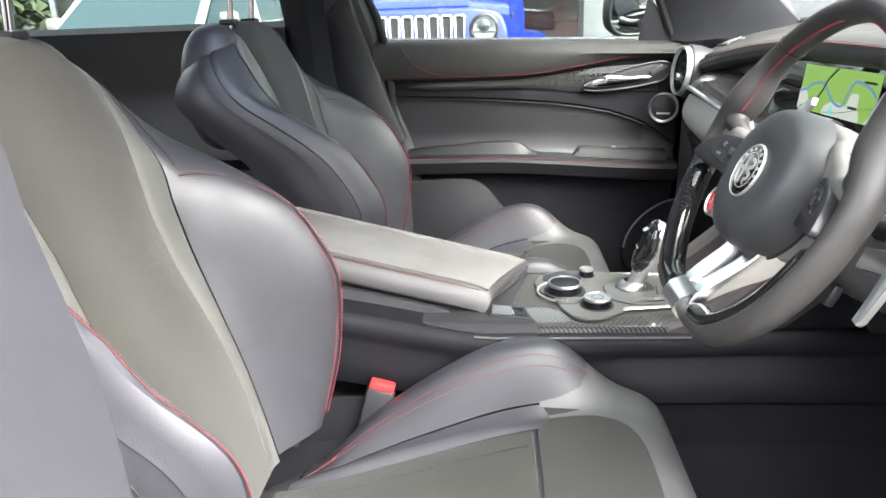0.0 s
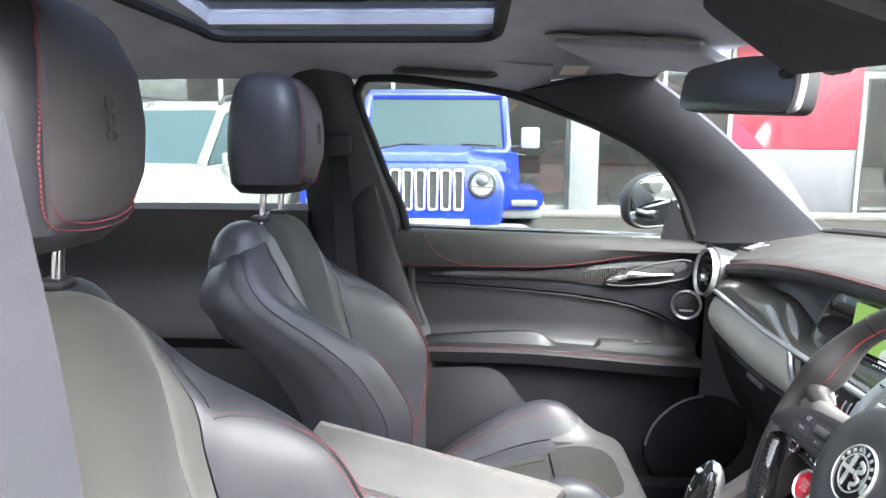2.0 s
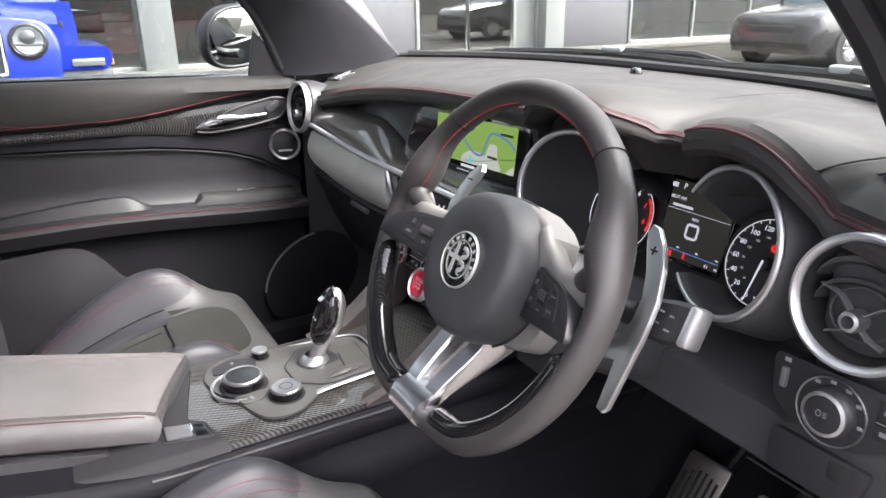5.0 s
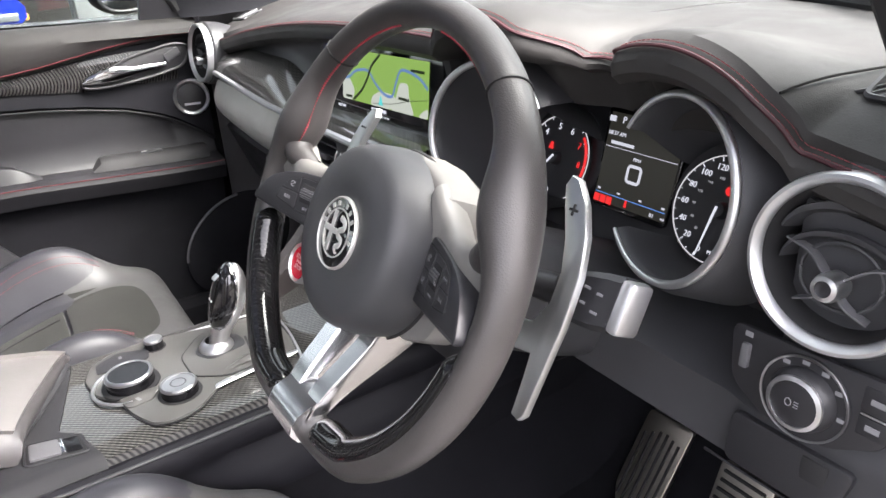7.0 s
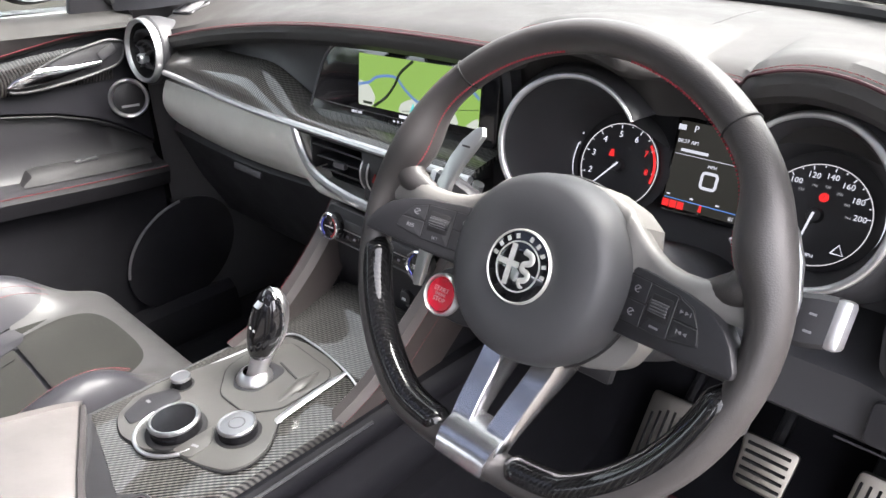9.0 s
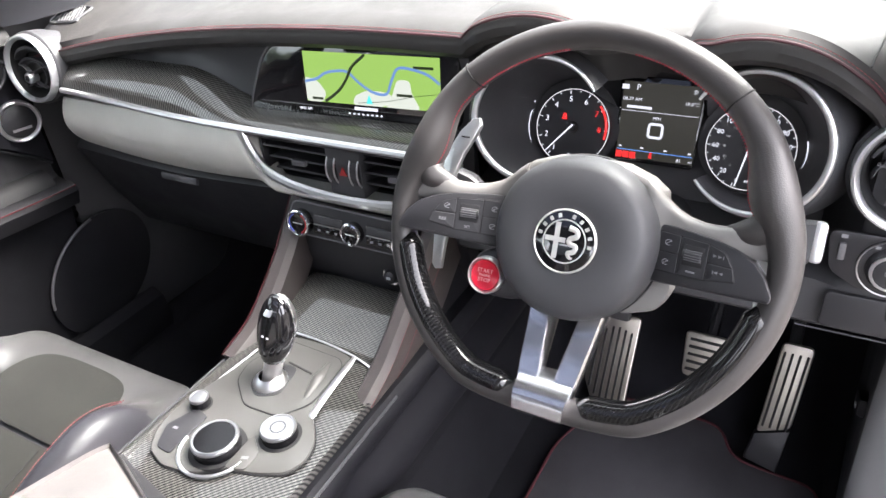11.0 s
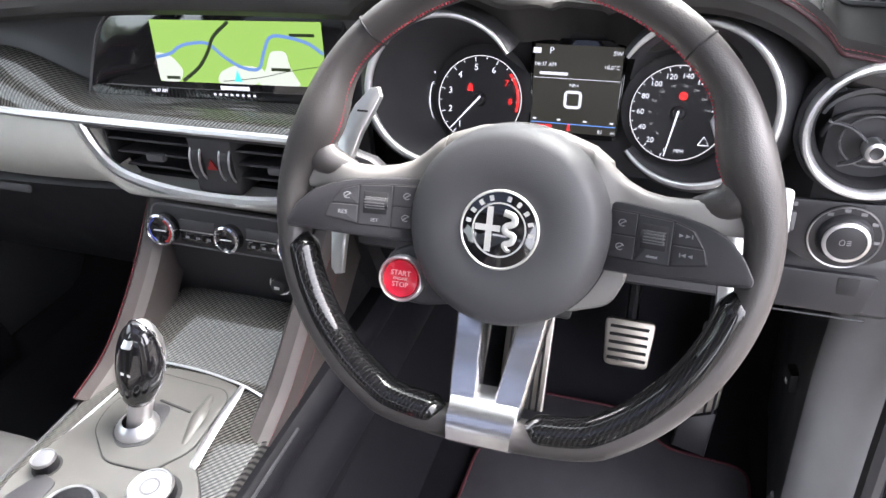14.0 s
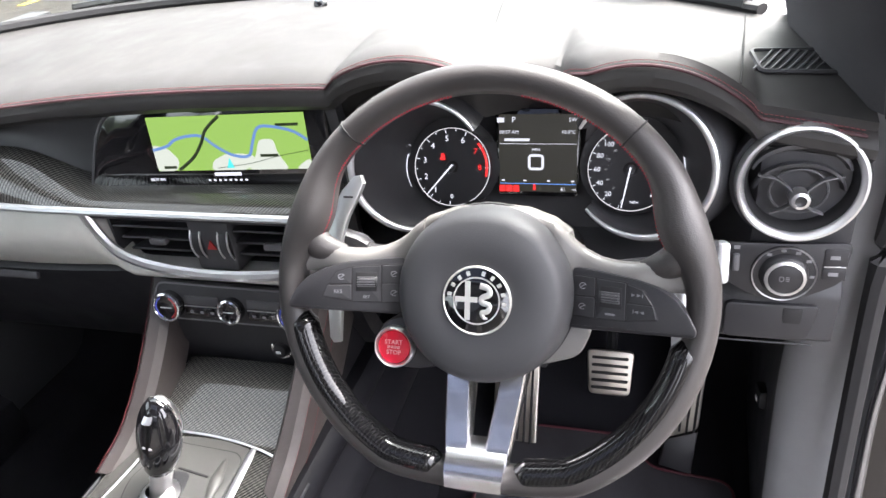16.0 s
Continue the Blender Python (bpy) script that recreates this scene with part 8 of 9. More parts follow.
door_panel()


def wing_mirror():
    m = thing("wing_mirror", "black wing mirror on the passenger door", "wing mirror", (0.20, 0.90, 1.12))
    f = basis((0.150, 0.965, 1.195), (0.94, 0.34, 0), (0.02, -0.05, 1))
    rings = []
    for z, k in ((0.0, 1.0), (-0.01, 1.045), (-0.03, 1.02), (-0.07, 0.80), (-0.095, 0.50), (-0.105, 0.05)):
        ring = []
        for a in np.linspace(0, 2 * math.pi, 40, endpoint=False):
            c, s = math.cos(a), math.sin(a)
            ring.append(tuple(f @ Vector((0.100 * np.sign(c) * abs(c) ** 0.75 * k, (0.078 * np.sign(s) * abs(s) ** 0.8 + 0.010 * c) * k, z))))
        rings.append(ring)
    # the glass faces back towards the cabin
    part("housing", grid(rings, False, True, True), BLACK_PLASTIC, m, "rounded black housing")
    o = []
    for a in np.linspace(0, 2 * math.pi, 40, endpoint=False):
        c, s = math.cos(a), math.sin(a)
        o.append((0.092 * np.sign(c) * abs(c) ** 0.75, 0.070 * np.sign(s) * abs(s) ** 0.8 + 0.010 * c))
    part("glass", prism(o, 0.003, f @ pose(0, 0, 0.001), 0.001), MIRROR, m, "silvered mirror glass")
    part("rim", tube([tuple(f @ Vector((x * 1.05, y * 1.06, 0.002))) for x, y in o], 0.004, 6, True), BLACK_PLASTIC, m)
    part("arm", tube(cr([(0.20, 0.93, 1.13), (0.20, 0.88, 1.115), (0.19, 0.81, 1.115)], 10), 0.022, 10, flat=0.7), BLACK_PLASTIC, m)


wing_mirror()

# ---- forecourt -------------------------------------------------------------
BLUE_PAINT = paint("blue_paint", (0.010, 0.026, 0.30))
WHITE_PAINT = paint("white_paint", (0.23, 0.245, 0.225))
DARK_PAINT = paint("dark_paint", (0.03, 0.03, 0.033))
RED_PAINT = paint("red_paint", (0.25, 0.02, 0.03))
CAR_GLASS = Mat("car_glass", (0.025, 0.045, 0.05), 0.25, spec=0.25).m
TYRE = plastic("tyre", (0.015, 0.015, 0.016), 0.8)
BUMPER_GREY = plastic("bumper_grey", (0.13, 0.135, 0.14), 0.55)
LAMP_GLASS = Mat("lamp_glass", (0.22, 0.24, 0.25), 0.1, 0.4, coat=1.0).m


def wheel(parent, x, y, z, r, w, axis="x", spokes=7, rim_mat=None):
    m = pose(x, y, z, 0, 90, 0) if axis == "x" else pose(x, y, z, 90, 0, 0)
    t = part("wheel", lathe([(r * 0.62, -w / 2), (r * 0.92, -w / 2), (r, -w * 0.32), (r, w * 0.32), (r * 0.92, w / 2), (r * 0.62, w / 2)], m, 36, True), TYRE, parent, "black tyre on a light alloy rim")
    part("rim", join(lathe([(r * 0.64, w * 0.4), (r * 0.58, w * 0.46), (r * 0.55, w * 0.2), (0, w * 0.15), (r * 0.55, -w * 0.2), (r * 0.58, -w * 0.46), (r * 0.64, -w * 0.4)], m, 36), *[rbox(r * 0.5, r * 0.12, w * 0.86, 0.01, m @ pose(0, 0, 0, 0, 0, 360 * i / spokes) @ pose(r * 0.33, 0, 0)) for i in range(spokes)]), rim_mat or SATIN, t)


def blue_car(cx, y0):
    """Boxy blue off-road car, its front towards the black car."""
    c = thing("off_road_car", "bright blue boxy off-road car with a seven-slot grille", "car", (cx, y0 + 2, 0))
    p = lambda n, b, m, parent=c, l="": part(n, b, m, parent, l)
    yz = lambda y, z: (y0 + y, z)
    g = basis((cx, y0, 1.0), (1, 0, 0), (0, 0.12, 1))
    face = rounded([(-0.62, -0.30), (0.62, -0.30), (0.66, 0.02), (0.60, 0.17), (0.42, 0.205), (-0.42, 0.205), (-0.60, 0.17), (-0.66, 0.02)], 0.10)
    grille = p("grille", prism(face, 0.08, g @ pose(0, 0, -0.02), 0.03, 3), BLUE_PAINT, c, "blue grille panel")
    for i in range(7):
        x = (i - 3) * 0.098
        o = rounded([(x - 0.032, -0.155), (x + 0.032, -0.155), (x + 0.036, 0.145), (x - 0.036, 0.145)], 0.02)
        part("slot_frame", tube([tuple(g @ Vector((a, b, 0.062))) for a, b in o], 0.012, 6, True), CHROME, grille, "bright slot frame")
        part("slot", prism([(a, b) for a, b in o], 0.006, g @ pose(0, 0, 0.057)), RUBBER, grille)
    for s in (-1, 1):
        h = g @ pose(s * 0.475, 0.045, 0.055)
        lamp = p("headlight", lathe([(0.115, -0.02), (0.112, 0.02), (0.098, 0.028), (0.095, 0.015)], h, 40), BLACK_PLASTIC, c, "round headlight")
        part("lens", lathe([(0.096, 0.012), (0.08, 0.020), (0.05, 0.012), (0, 0.010)], h, 32), LAMP_GLASS, lamp)
        part("projector", lathe([(0.045, 0.010), (0.043, 0.028), (0.030, 0.036), (0, 0.038)], h @ pose(0, 0.022, 0), 24), Mat("projector_glass", (0.05, 0.055, 0.06), 0.12, coat=1.0).m, lamp, "dark projector lens")
        part("lamp_bar", rbox(0.17, 0.016, 0.012, 0.004, h @ pose(0, -0.018, 0.022)), BUMPER_GREY, lamp)
        part("halo", lathe([(0.088, 0.024), (0.094, 0.030), (0.099, 0.022)], h, 32), CHROME, lamp)
        # flared wing with its lamp
        F = [[(cx + s * x, y0 + y, z) for x, z in ((0.62, 0.98), (0.66, 1.02), (0.92, 1.0), (0.945, 0.96), (0.945, 0.90), (0.90, 0.86), (0.62, 0.86))] for y in (-0.02, 0.05, 0.45, 0.95)]
        fl = p("wing", grid(F, False, True, True), BLUE_PAINT, c, "flared blue wing")
        part("lower_flare", rbox(0.32, 0.9, 0.10, 0.03, pose(cx + s * 0.78, y0 + 0.45, 0.83)), BUMPER_GREY, fl)
        part("indicator", rbox(0.20, 0.02, 0.05, 0.01, pose(cx + s * 0.80, y0 - 0.028, 0.905)), LAMP_GLASS, fl, "clear daytime lamp")
        part("side_reflector", rbox(0.03, 0.06, 0.04, 0.008, pose(cx + s * 0.94, y0 + 0.02, 0.90)), Mat("amber", (0.7, 0.25, 0.03), 0.3).m, fl, "amber reflector")
        wheel(c, cx + s * 0.80, y0 + 0.45, 0.40, 0.40, 0.25)
        wheel(c, cx + s * 0.80, y0 + 2.95, 0.40, 0.40, 0.25)
        p("mirror", rbox(0.20, 0.12, 0.22, 0.03, pose(cx + s * 0.98, y0 + 1.95, 1.42)), WHITE_PAINT if s > 0 else BLACK_PLASTIC, c, "pale door mirror")
        p("mirror_arm", rbox(0.16, 0.05, 0.04, 0.01, pose(cx + s * 0.86, y0 + 1.97, 1.33)), BLACK_PLASTIC, c)
        p("bonnet_latch", rbox(0.03, 0.05, 0.05, 0.008, pose(cx + s * 0.70, y0 + 0.62, 1.13)), RUBBER, c)
    H = [[(cx + x, y0 + y, z + dz) for x, dz in ((-0.68, -0.15), (-0.66, 0.0), (-0.40, 0.03), (-0.36, 0.075), (0.36, 0.075), (0.40, 0.03), (0.66, 0.0), (0.68, -0.15))] for y, z in ((0.02, 1.145), (0.10, 1.20), (0.7, 1.23), (1.75, 1.27))]
    p("bonnet", grid(H, False, True, True), BLUE_PAINT, c, "blue bonnet with a raised centre")
    p("bumper", prism(rounded([(-0.86, -0.11), (0.86, -0.11), (0.92, 0.05), (0.80, 0.12), (-0.80, 0.12), (-0.92, 0.05)], 0.05), 0.22, basis((cx, y0 + 0.06, 0.62), (1, 0, 0), (0, 0, 1)), 0.04, 3), BUMPER_GREY, c, "grey steel bumper")
    p("number_plate", rbox(0.52, 0.02, 0.115, 0.006, pose(cx + 0.12, y0 - 0.185, 0.735)), Mat("plate_grey", (0.5, 0.5, 0.48), 0.5).m, c, "blank pale plate")
    B = [[(cx + x, y0 + y, z) for x, z in ((-0.80, 0.50), (-0.82, 1.10), (-0.80, 1.28), (0.80, 1.28), (0.82, 1.10), (0.80, 0.50))] for y in (1.0, 1.7, 3.9, 4.0)]
    p("body", grid(B, False, True, True), BLUE_PAINT, c)
    wf = basis((cx, y0 + 1.82, 1.29), (1, 0, 0), (0, 0.36, 1))
    fr = rounded([(-0.745, -0.02), (0.745, -0.02), (0.70, 0.60), (-0.70, 0.60)], 0.06)
    ws = p("windscreen_frame", tube([tuple(wf @ Vector((a, b, 0))) for a, b in fr], 0.045, 8, True), BLUE_PAINT, c, "blue upright windscreen frame")
    part("glass", prism([(a * 0.97, b) for a, b in fr], 0.012, wf @ pose(0, 0, -0.006)), Mat("screen_glass", (0.030, 0.050, 0.052), 0.4, spec=0.12).m, ws, "pale reflecting windscreen")
    for x in (-0.32, 0.30):
        part("wiper", tube([tuple(wf @ Vector(q)) for q in ((x - 0.28, 0.0, 0.05), (x + 0.02, 0.055, 0.05), (x + 0.33, 0.04, 0.045))], 0.012, 5), RUBBER, ws)
    R = [[(cx + x, y0 + y, z) for x, z in ((-0.76, 1.28), (-0.70, 1.86), (-0.6, 1.90), (0.6, 1.90), (0.70, 1.86), (0.76, 1.28))] for y in (2.1, 3.9)]
    p("roof", grid(R, False, True, True), plastic("roof_black", (0.03, 0.03, 0.03), 0.5), c, "black hard top")
    p("roof_front", rbox(1.40, 0.14, 0.06, 0.02, pose(cx, y0 + 2.06, 1.885)), BLUE_PAINT, c)


blue_car(-0.80, 4.36)


def plain_car(cx, cy, turn, mat, name, label, length, width, height, tall=1.0):
    """Another parked car, nose along its own +x."""
    c = thing(name, label, "car", (cx, cy, 0))
    M = pose(cx, cy, 0, 0, 0, turn) @ Matrix.Diagonal((1, 1, tall, 1))
    def p(n, b, m, parent=c, l=""):
        b.transform(M)
        return part(n, b, m, parent, l)
    L, Wd, Hh = length / 2, width / 2, height
    secs = []
    for x, zt, k in ((L, 0.55, 0.82), (L * 0.97, 0.82, 0.92), (L * 0.86, 0.95, 0.98), (L * 0.45, 1.08, 1.0), (0, 1.10, 1.0), (-L * 0.6, 1.10, 1.0), (-L * 0.93, 1.05, 0.97), (-L, 0.8, 0.88)):
        w = Wd * k
        secs.append([(x, -w * 0.92, 0.26), (x, -w, 0.45), (x, -w, zt - 0.20), (x, -w * 0.93, zt - 0.04), (x, -w * 0.80, zt), (x, w * 0.80, zt), (x, w * 0.93, zt - 0.04), (x, w, zt - 0.20), (x, w, 0.45), (x, w * 0.92, 0.26)])
    S = np.array(secs)
    S = np.stack([cr(S[:, j], 40) for j in range(S.shape[1])], 1)
    p("body", grid(S, False, True, True), mat)
    cab = []
    for x, z, k in ((L * 0.42, 1.06, 0.86), (L * 0.08, Hh - 0.10, 0.72), (-L * 0.1, Hh - 0.01, 0.70), (-L * 0.5, Hh, 0.69), (-L * 0.80, Hh - 0.08, 0.68), (-L * 0.97, 1.04, 0.80)):
        cab.append((x, z, k * Wd))
    top = [[(x, -w, z), (x, -w * 0.9, z + 0.02), (x, w * 0.9, z + 0.02), (x, w, z)] for x, z, w in cab[1:-1]]
    p("roof", shell(top, (0, 0, -0.05)), mat)
    def pane(a, b, c4, d, n, l=""):
        P = np.array([[a, b], [d, c4]], float)
        p(n, shell(P, (0, 0, -0.01)), CAR_GLASS, c, l)
    pane((L * 0.44, -Wd * 0.84, 1.07), (L * 0.44, Wd * 0.84, 1.07), (L * 0.09, Wd * 0.70, Hh - 0.10), (L * 0.09, -Wd * 0.70, Hh - 0.10), "windscreen", "dark reflecting windscreen")
    pane((-L * 0.96, -Wd * 0.78, 1.05), (-L * 0.96, Wd * 0.78, 1.05), (-L * 0.81, Wd * 0.66, Hh - 0.09), (-L * 0.81, -Wd * 0.66, Hh - 0.09), "rear_window")
    for s in (-1, 1):
        pts = [(L * 0.36, 1.08, 0.88), (L * 0.04, Hh - 0.13, 0.715), (-L * 0.72, Hh - 0.11, 0.69), (-L * 0.86, 1.08, 0.84)]
        bm = mesh([(x, s * Wd * k, z) for x, z, k in pts] + [(x, s * Wd * (k - 0.04), z) for x, z, k in pts], [(0, 1, 2, 3), (7, 6, 5, 4), (0, 4, 5, 1), (1, 5, 6, 2), (2, 6, 7, 3), (3, 7, 4, 0)])
        p("side_windows", bm, CAR_GLASS)
        for a, b in ((cab[0], cab[1]), (cab[4], cab[5])):
            p("pillar", tube([(a[0], s * a[2], a[1]), (b[0], s * b[2], b[1])], 0.045, 8), mat)
        p("pillar", tube([(-L * 0.2, s * Wd * 0.87, 1.06), (-L * 0.2, s * Wd * 0.71, Hh - 0.05)], 0.04, 8), mat)
        p("roof_bar", tube(cr([(L * 0.02, s * Wd * 0.62, Hh - 0.03), (-L * 0.1, s * Wd * 0.64, Hh + 0.06), (-L * 0.6, s * Wd * 0.63, Hh + 0.06), (-L * 0.75, s * Wd * 0.62, Hh - 0.03)], 16), 0.02, 6), BLACK_PLASTIC, c, "black roof bar")
        p("headlight", rbox(0.10, 0.28, 0.16, 0.05, pose(L * 0.93, s * Wd * 0.70, 0.80)), LAMP_GLASS, c, "clear headlight")
        p("door_mirror", rbox(0.10, 0.18, 0.13, 0.03, pose(L * 0.30, s * Wd * 1.08, 1.12)), mat, c)
        for x in (L * 0.62, -L * 0.60):
            p("arch", lathe([(0.38, -0.02), (0.41, 0.0), (0.40, 0.05), (0.30, 0.05)], pose(x, s * (Wd - 0.03), 0.36, 90 * -s, 0, 0), 30), BLACK_PLASTIC, c, "black wheel arch")
            r, w = 0.35, 0.22
            m = pose(x, s * (Wd - 0.09), 0.35, 90, 0, 0)
            t = p("wheel", lathe([(r * 0.64, -w / 2), (r * 0.92, -w / 2), (r, -w * 0.32), (r, w * 0.32), (r * 0.92, w / 2), (r * 0.64, w / 2)], m, 32, True), TYRE, c, "black tyre on a light alloy rim")
            rim = join(lathe([(r * 0.66, w * 0.42), (r * 0.60, w * 0.48), (r * 0.56, w * 0.3), (0, w * 0.2), (r * 0.56, -w * 0.3), (r * 0.60, -w * 0.48), (r * 0.66, -w * 0.42)], m, 32), *[rbox(r * 0.5, r * 0.11, w * 0.94, 0.01, m @ pose(0, 0, 0, 0, 0, 36 * i) @ pose(r * 0.36, 0, 0)) for i in range(10)])
            rim.transform(M)
            part("rim", rim, CHROME, t)
    p("front_grille", rbox(0.06, Wd * 1.0, 0.14, 0.04, pose(L * 0.985, 0, 0.66)), BLACK_PLASTIC, c)


plain_car(-3.72, 6.65, -97, WHITE_PAINT, "white_car", "white compact off-road car parked beside the blue one", 4.2, 1.80, 1.70, 1.06)
plain_car(13.6, 7.35, 178, DARK_PAINT, "dark_car", "dark grey estate car parked by the showroom", 4.8, 1.95, 1.75)
plain_car(1.6, 16.2, 200, RED_PAINT, "red_car", "dark red car inside the showroom", 4.2, 1.8, 1.5)
plain_car(15.5, 17.0, 190, paint("steel_blue", (0.05, 0.10, 0.18)), "blue_car", "steel blue car inside the showroom", 4.4, 1.8, 1.5)

FY = 13.0
PANEL_GREY = plastic("panel_grey", (0.09, 0.09, 0.10), 0.6, 300, 0.1)
POST_WHITE = plastic("post_white", (0.23, 0.24, 0.235), 0.5, 300, 0.1)
POST_GREY = plastic("post_grey", (0.17, 0.18, 0.18), 0.5, 300, 0.1)
PANEL_RED = plastic("panel_red", (0.32, 0.015, 0.035), 0.5, 300, 0.1)
PANEL_TAN = plastic("panel_tan", (0.30, 0.20, 0.11), 0.6, 300, 0.1)
SHOP_GLASS = glass("shop_glass", (0.62, 0.66, 0.66), 1.2, 0.2)
ENTRANCE_GLASS = glass("entrance_glass", (0.55, 0.58, 0.57), 1.2, 0.34)


def showroom():
    b = thing("showroom", "dealer's showroom with glass front, red and grey panels", "building", (6, FY, 0))
    box = lambda n, x0, x1, z0, z1, m, d=0.0, t=0.2, l="": part(n, rbox(x1 - x0, t, z1 - z0, 0.01, pose((x0 + x1) / 2, FY + d + t / 2, (z0 + z1) / 2)), m, b, l)
    box("wall", 4.55, 7.02, 0, 1.30, PANEL_GREY, 0.02, 0.25, "grey lower wall")
    box("red_panel", 4.58, 7.02, 1.31, 3.6, PANEL_RED, 0.0, 0.25, "red cladding panel")
    box("wall", 10.80, 13.25, 0.0, 1.34, PANEL_GREY, 0.02, 0.25, "grey lower wall")
    box("tan_panel", 10.85, 13.15, 1.35, 3.6, PANEL_TAN, 0.0, 0.25, "pale tan panel")
    box("column", 1.43, 1.98, 0, 3.6, POST_GREY, -0.35, 0.5, "pale grey column")
    box("column", 10.30, 10.85, 0, 3.6, POST_WHITE, -0.30, 0.5, "white column")
    box("fascia", -9, 34, 3.6, 5.6, POST_WHITE, -0.5, 0.6, "pale ribbed fascia")
    for i in range(12):
        part("fascia_rib", rbox(43, 0.04, 0.05, 0.01, pose(12.5, FY - 0.52, 3.72 + 0.16 * i)), POST_GREY, b)
    box("rear_wall", -9, 34, 0, 3.6, PANEL_GREY, 9.0, 0.3, "grey back wall of the showroom")
    part("roof", rbox(43, 9.8, 0.2, 0.02, pose(12.5, FY + 4.4, 5.65)), PANEL_GREY, b)
    part("showroom_floor", rbox(43, 9.0, 0.06, 0.01, pose(12.5, FY + 4.6, 0.02)), plastic("pale_tile", (0.4, 0.4, 0.39), 0.25), b)
    for x0, x1, n in ((-9, 1.43, 6), (1.98, 4.55, 2), (13.25, 34, 9)):
        for i in range(n + 1):
            x = x0 + (x1 - x0) * i / n
            box("mullion", x - 0.04, x + 0.04, 0, 3.6, POST_WHITE if x0 > 1 else POST_GREY, -0.02, 0.12)
        for i in range(n):
            a, c = x0 + (x1 - x0) * i / n + 0.045, x0 + (x1 - x0) * (i + 1) / n - 0.045
            w = part("window", rbox(c - a, 0.02, 3.4, 0, pose((a + c) / 2, FY + 0.04, 1.85)), SHOP_GLASS, b, "large showroom pane")
            w.visible_shadow = False
        box("sill", x0, x1, 0, 0.15, POST_WHITE, -0.05, 0.2)
        box("transom", x0, x1, 2.9, 2.97, POST_GREY, -0.01, 0.1)
    # entrance
    e = part("entrance", rbox(3.3, 0.10, 0.12, 0.01, pose(8.66, FY + 0.05, 2.72)), POST_WHITE, b, "glazed double door")
    for x in (7.06, 9.62, 10.26):
        part("jamb", rbox(0.09, 0.12, 2.75, 0.01, pose(x, FY + 0.05, 1.37)), POST_WHITE, e)
    for x0, x1 in ((7.12, 8.32), (8.36, 9.56)):
        leaf = [(x0, 0.05), (x1, 0.05), (x1, 2.65), (x0, 2.65)]
        part("leaf_frame", tube([(x, FY + 0.03, z) for x, z in leaf], 0.05, 6, True), POST_WHITE, e)
        w = part("pane", rbox(x1 - x0, 0.015, 2.6, 0, pose((x0 + x1) / 2, FY + 0.04, 1.35)), ENTRANCE_GLASS, e)
        w.visible_shadow = False
    for x in (8.22, 8.46):
        part("pull_handle", tube([(x, FY - 0.02, 1.35), (x, FY - 0.10, 1.35), (x, FY - 0.10, 1.82), (x, FY - 0.02, 1.82)], 0.02, 6), CHROME, e, "bright square pull handle")
    part("notice", rbox(0.22, 0.005, 0.34, 0, pose(7.62, FY + 0.02, 2.2)), Mat("notice_blue", (0.6, 0.75, 0.85), 0.6).m, e, "white and blue notice")
    part("notice", rbox(0.22, 0.005, 0.34, 0, pose(9.1, FY + 0.02, 2.2)), Mat("notice_red", (0.8, 0.5, 0.48), 0.6).m, e, "white and red notice")
    box("wall", 9.66, 10.3, 0.0, 3.6, POST_GREY, 0.05, 0.2)
    box("upper_wall", 7.02, 9.66, 2.80, 3.6, POST_GREY, 0.05, 0.2)
    part("orange_rail", tube([(0.2, FY + 2.0, 2.0), (0.9, FY + 2.4, 2.7)], 0.07, 8), Mat("orange", (0.8, 0.32, 0.02), 0.5).m, b, "orange bar in the showroom")
    s = thing("street_lamp", "slim grey lamp post behind the parked cars", "lamp post", (-5.2, 22, 0))
    part("pole", tube([(-5.2, 22, 0), (-5.2, 22, 4.0)], 0.06, 8), POST_GREY, s)
    part("head", rbox(0.6, 0.2, 0.1, 0.03, pose(-5.2, 22, 4.05)), POST_GREY, s)


showroom()


def markings():
    y = Mat("yellow_line", (0.5, 0.36, 0.03), 0.7).vary(3, 0.25, 0.05).m
    w = Mat("white_line", (0.4, 0.4, 0.38), 0.7).vary(3, 0.25, 0.05).m
    for x, yy, l, a in ((8.3, 8.3, 3.0, 4), (8.5, 7.1, 3.4, 2), (7.7, 7.7, 1.4, 80), (9.2, 7.7, 1.4, 62), (8.5, 7.7, 1.6, 52)):
        solo("road_line", rbox(l, 0.10, 0.006, 0, pose(x, yy, 0.003, 0, 0, a)), y, "worn yellow hatched line on the tarmac", "road marking", "structure")
    solo("road_line", rbox(9.0, 0.10, 0.006, 0, pose(14.0, 4.6, 0.003, 0, 0, -3)), w, "worn white bay line on the tarmac", "road marking", "structure")
    solo("kerb", rbox(43, 0.6, 0.10, 0.02, pose(12.5, FY - 0.6, 0.05)), plastic("concrete", (0.12, 0.115, 0.105), 0.8, 200, 0.3), "pale concrete kerb along the showroom", "kerb", "structure")


markings()


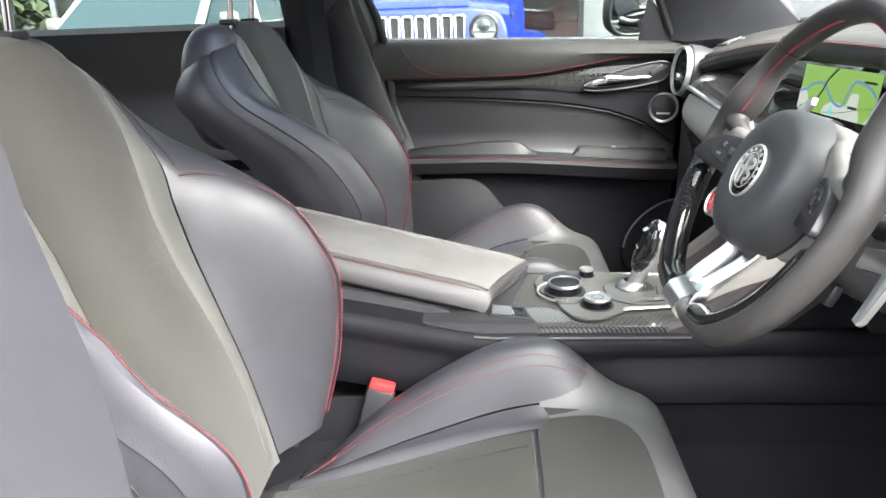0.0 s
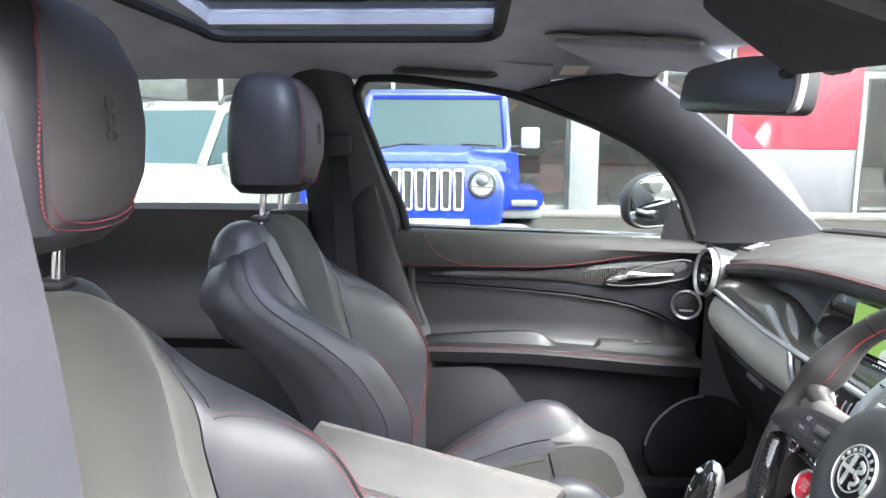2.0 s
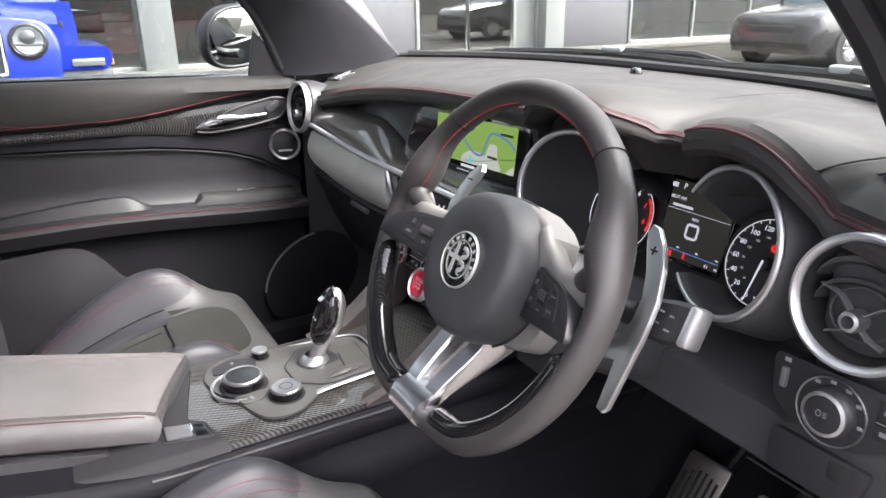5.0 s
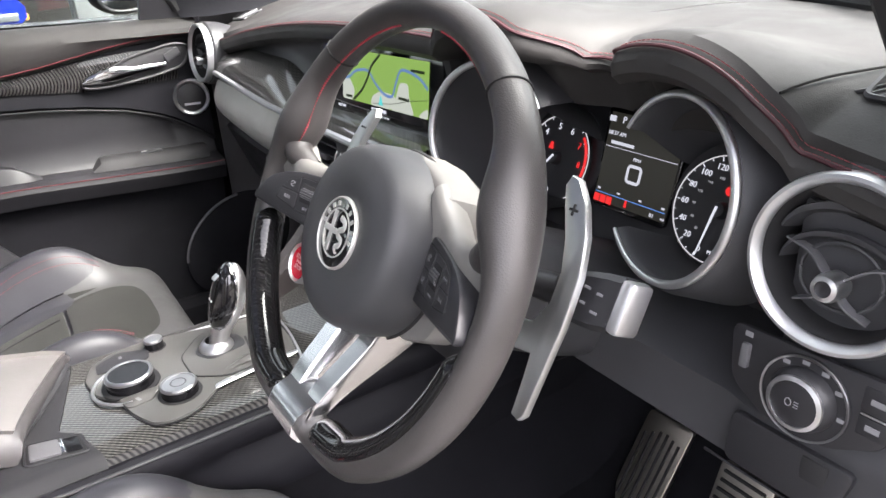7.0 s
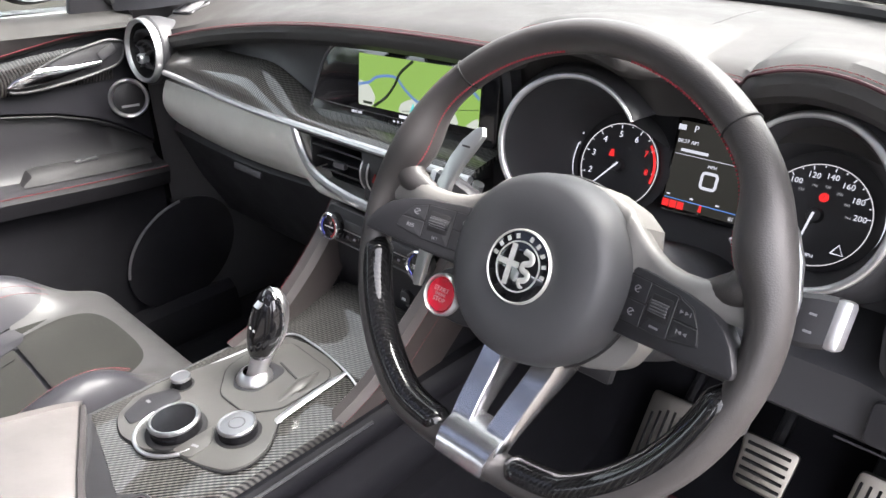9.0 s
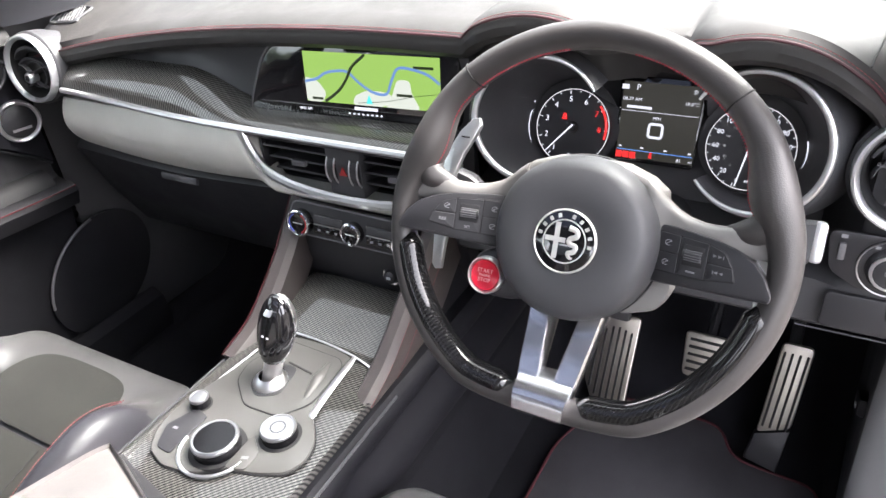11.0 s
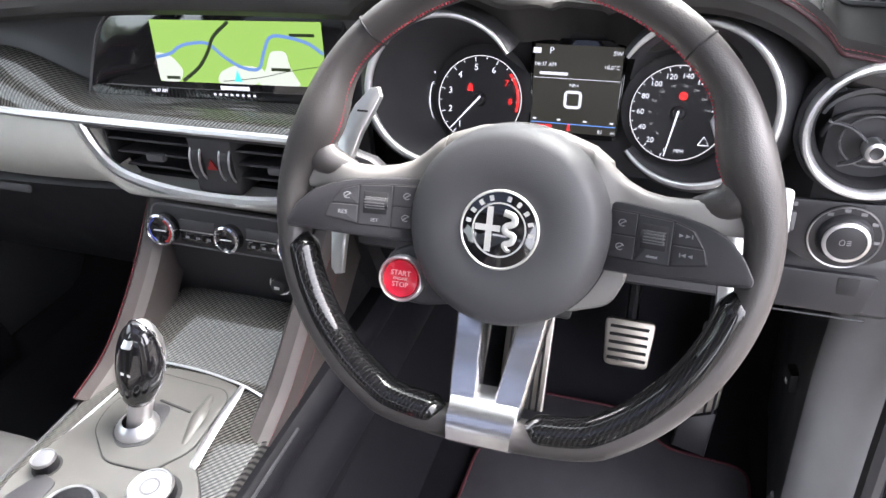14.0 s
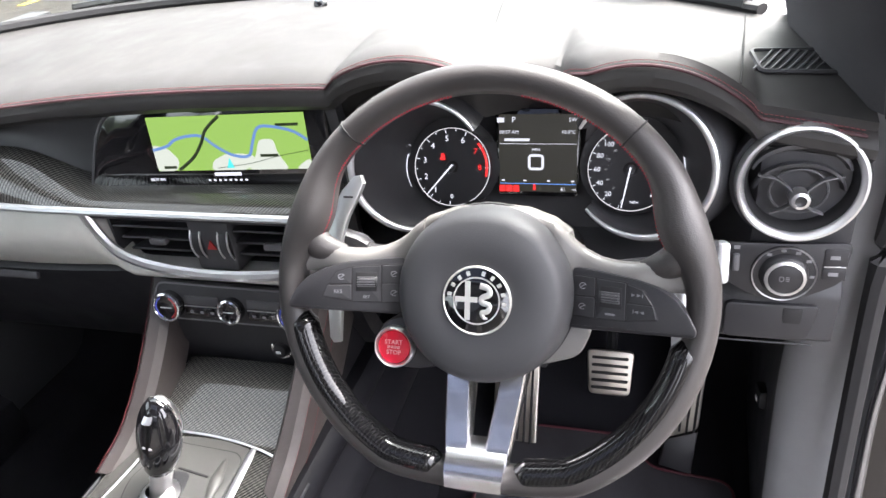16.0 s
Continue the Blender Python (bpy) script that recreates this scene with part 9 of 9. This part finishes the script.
def tree(x, y, h, seed):
    rnd = random.Random(seed)
    t = thing("tree", "leafy green tree behind the forecourt", "tree", (x, y, 0), "trees behind the forecourt")
    bark = Mat("bark", (0.09, 0.07, 0.05), 0.9).vary(8, 0.3, 0.03).m
    limbs = [tube(cr([(x, y, 0), (x + 0.1, y, h * 0.3), (x - 0.1, y + 0.1, h * 0.7)], 12), np.linspace(0.2, 0.06, 12), 8)]
    tips = []
    for i in range(11):
        a, z0 = rnd.uniform(0, 6.28), h * rnd.uniform(0.28, 0.65)
        r = h * rnd.uniform(0.18, 0.36)
        tip = (x + r * math.cos(a), y + r * math.sin(a), z0 + h * rnd.uniform(0.12, 0.35))
        limbs.append(tube(cr([(x, y, z0), ((x + tip[0]) / 2, (y + tip[1]) / 2, z0 + (tip[2] - z0) * 0.4), tip], 8), np.linspace(0.07, 0.015, 8), 6))
        tips.append(tip)
    part("trunk", join(*limbs), bark, t)
    v, f = [], []
    for i in range(2600):
        c = tips[i % len(tips)]
        k = h * 0.13
        p = arr(c[0] + rnd.gauss(0, k), c[1] + rnd.gauss(0, k), c[2] + rnd.gauss(0, k * 0.8))
        a, b = rnd.uniform(0, 6.28), rnd.uniform(-0.9, 0.9)
        u = arr(math.cos(a), math.sin(a), b) * rnd.uniform(0.08, 0.16)
        w = arr(-math.sin(a), math.cos(a), rnd.uniform(-0.5, 0.5)) * rnd.uniform(0.05, 0.09)
        n = len(v)
        v += [p - u, p + w, p + u, p - w]
        f.append((n, n + 1, n + 2, n + 3))
    lm = Mat("leaf", (0.06, 0.10, 0.03), 0.6)
    g = lm.n.new("ShaderNodeNewGeometry")
    lm.colour(g.outputs["Random Per Island"], (0.035, 0.065, 0.02), (0.11, 0.15, 0.05))
    part("crown", mesh(v, f), lm.m, t, "loose green crown")


for i, (x, y, h) in enumerate(((-8.5, 26, 7.5), (-5.0, 28, 8.5), (-12, 24, 7), (-2.0, 30, 8), (-16, 22, 7.5))):
    tree(x, y, h, 30 + i)


# unseen plain wall, added so the showroom glass mirrors it instead of bright sky
solo("unseen_wall", rbox(60, 0.4, 7, 0.02, pose(8, -25.2, 3.5)), plastic("unseen_wall_dull", (0.34, 0.31, 0.27), 0.85, 40, 0.3), "unseen plain wall added across the forecourt to dull reflections", "wall", "structure")


def hedge():
    """A dense dark row of shrubs behind the parked cars."""
    rnd = random.Random(77)
    v, f = [], []
    for i in range(9000):
        x = rnd.uniform(-30, 1.2)
        top = 4.6 + 0.9 * math.sin(x * 0.9) + 0.5 * math.sin(x * 2.3 + 1)
        p = arr(x, 20.5 + rnd.uniform(-0.9, 0.9), top * rnd.random() ** 0.8)
        a = rnd.uniform(0, 6.28)
        u = arr(math.cos(a), 0.5 * math.sin(a), rnd.uniform(-0.9, 0.9)) * rnd.uniform(0.16, 0.34)
        w = arr(-math.sin(a), 0.4, rnd.uniform(-0.6, 0.9)) * rnd.uniform(0.10, 0.20)
        n = len(v)
        v += [p - u, p + w, p + u, p - w]
        f.append((n, n + 1, n + 2, n + 3))
    lm = Mat("shrub_leaf", (0.03, 0.05, 0.02), 0.7)
    g = lm.n.new("ShaderNodeNewGeometry")
    lm.colour(g.outputs["Random Per Island"], (0.018, 0.030, 0.013), (0.055, 0.075, 0.03))
    solo("shrubs", mesh(v, f), lm.m, "dark green shrubs behind the parked cars", "shrubs", "stuff")


hedge()
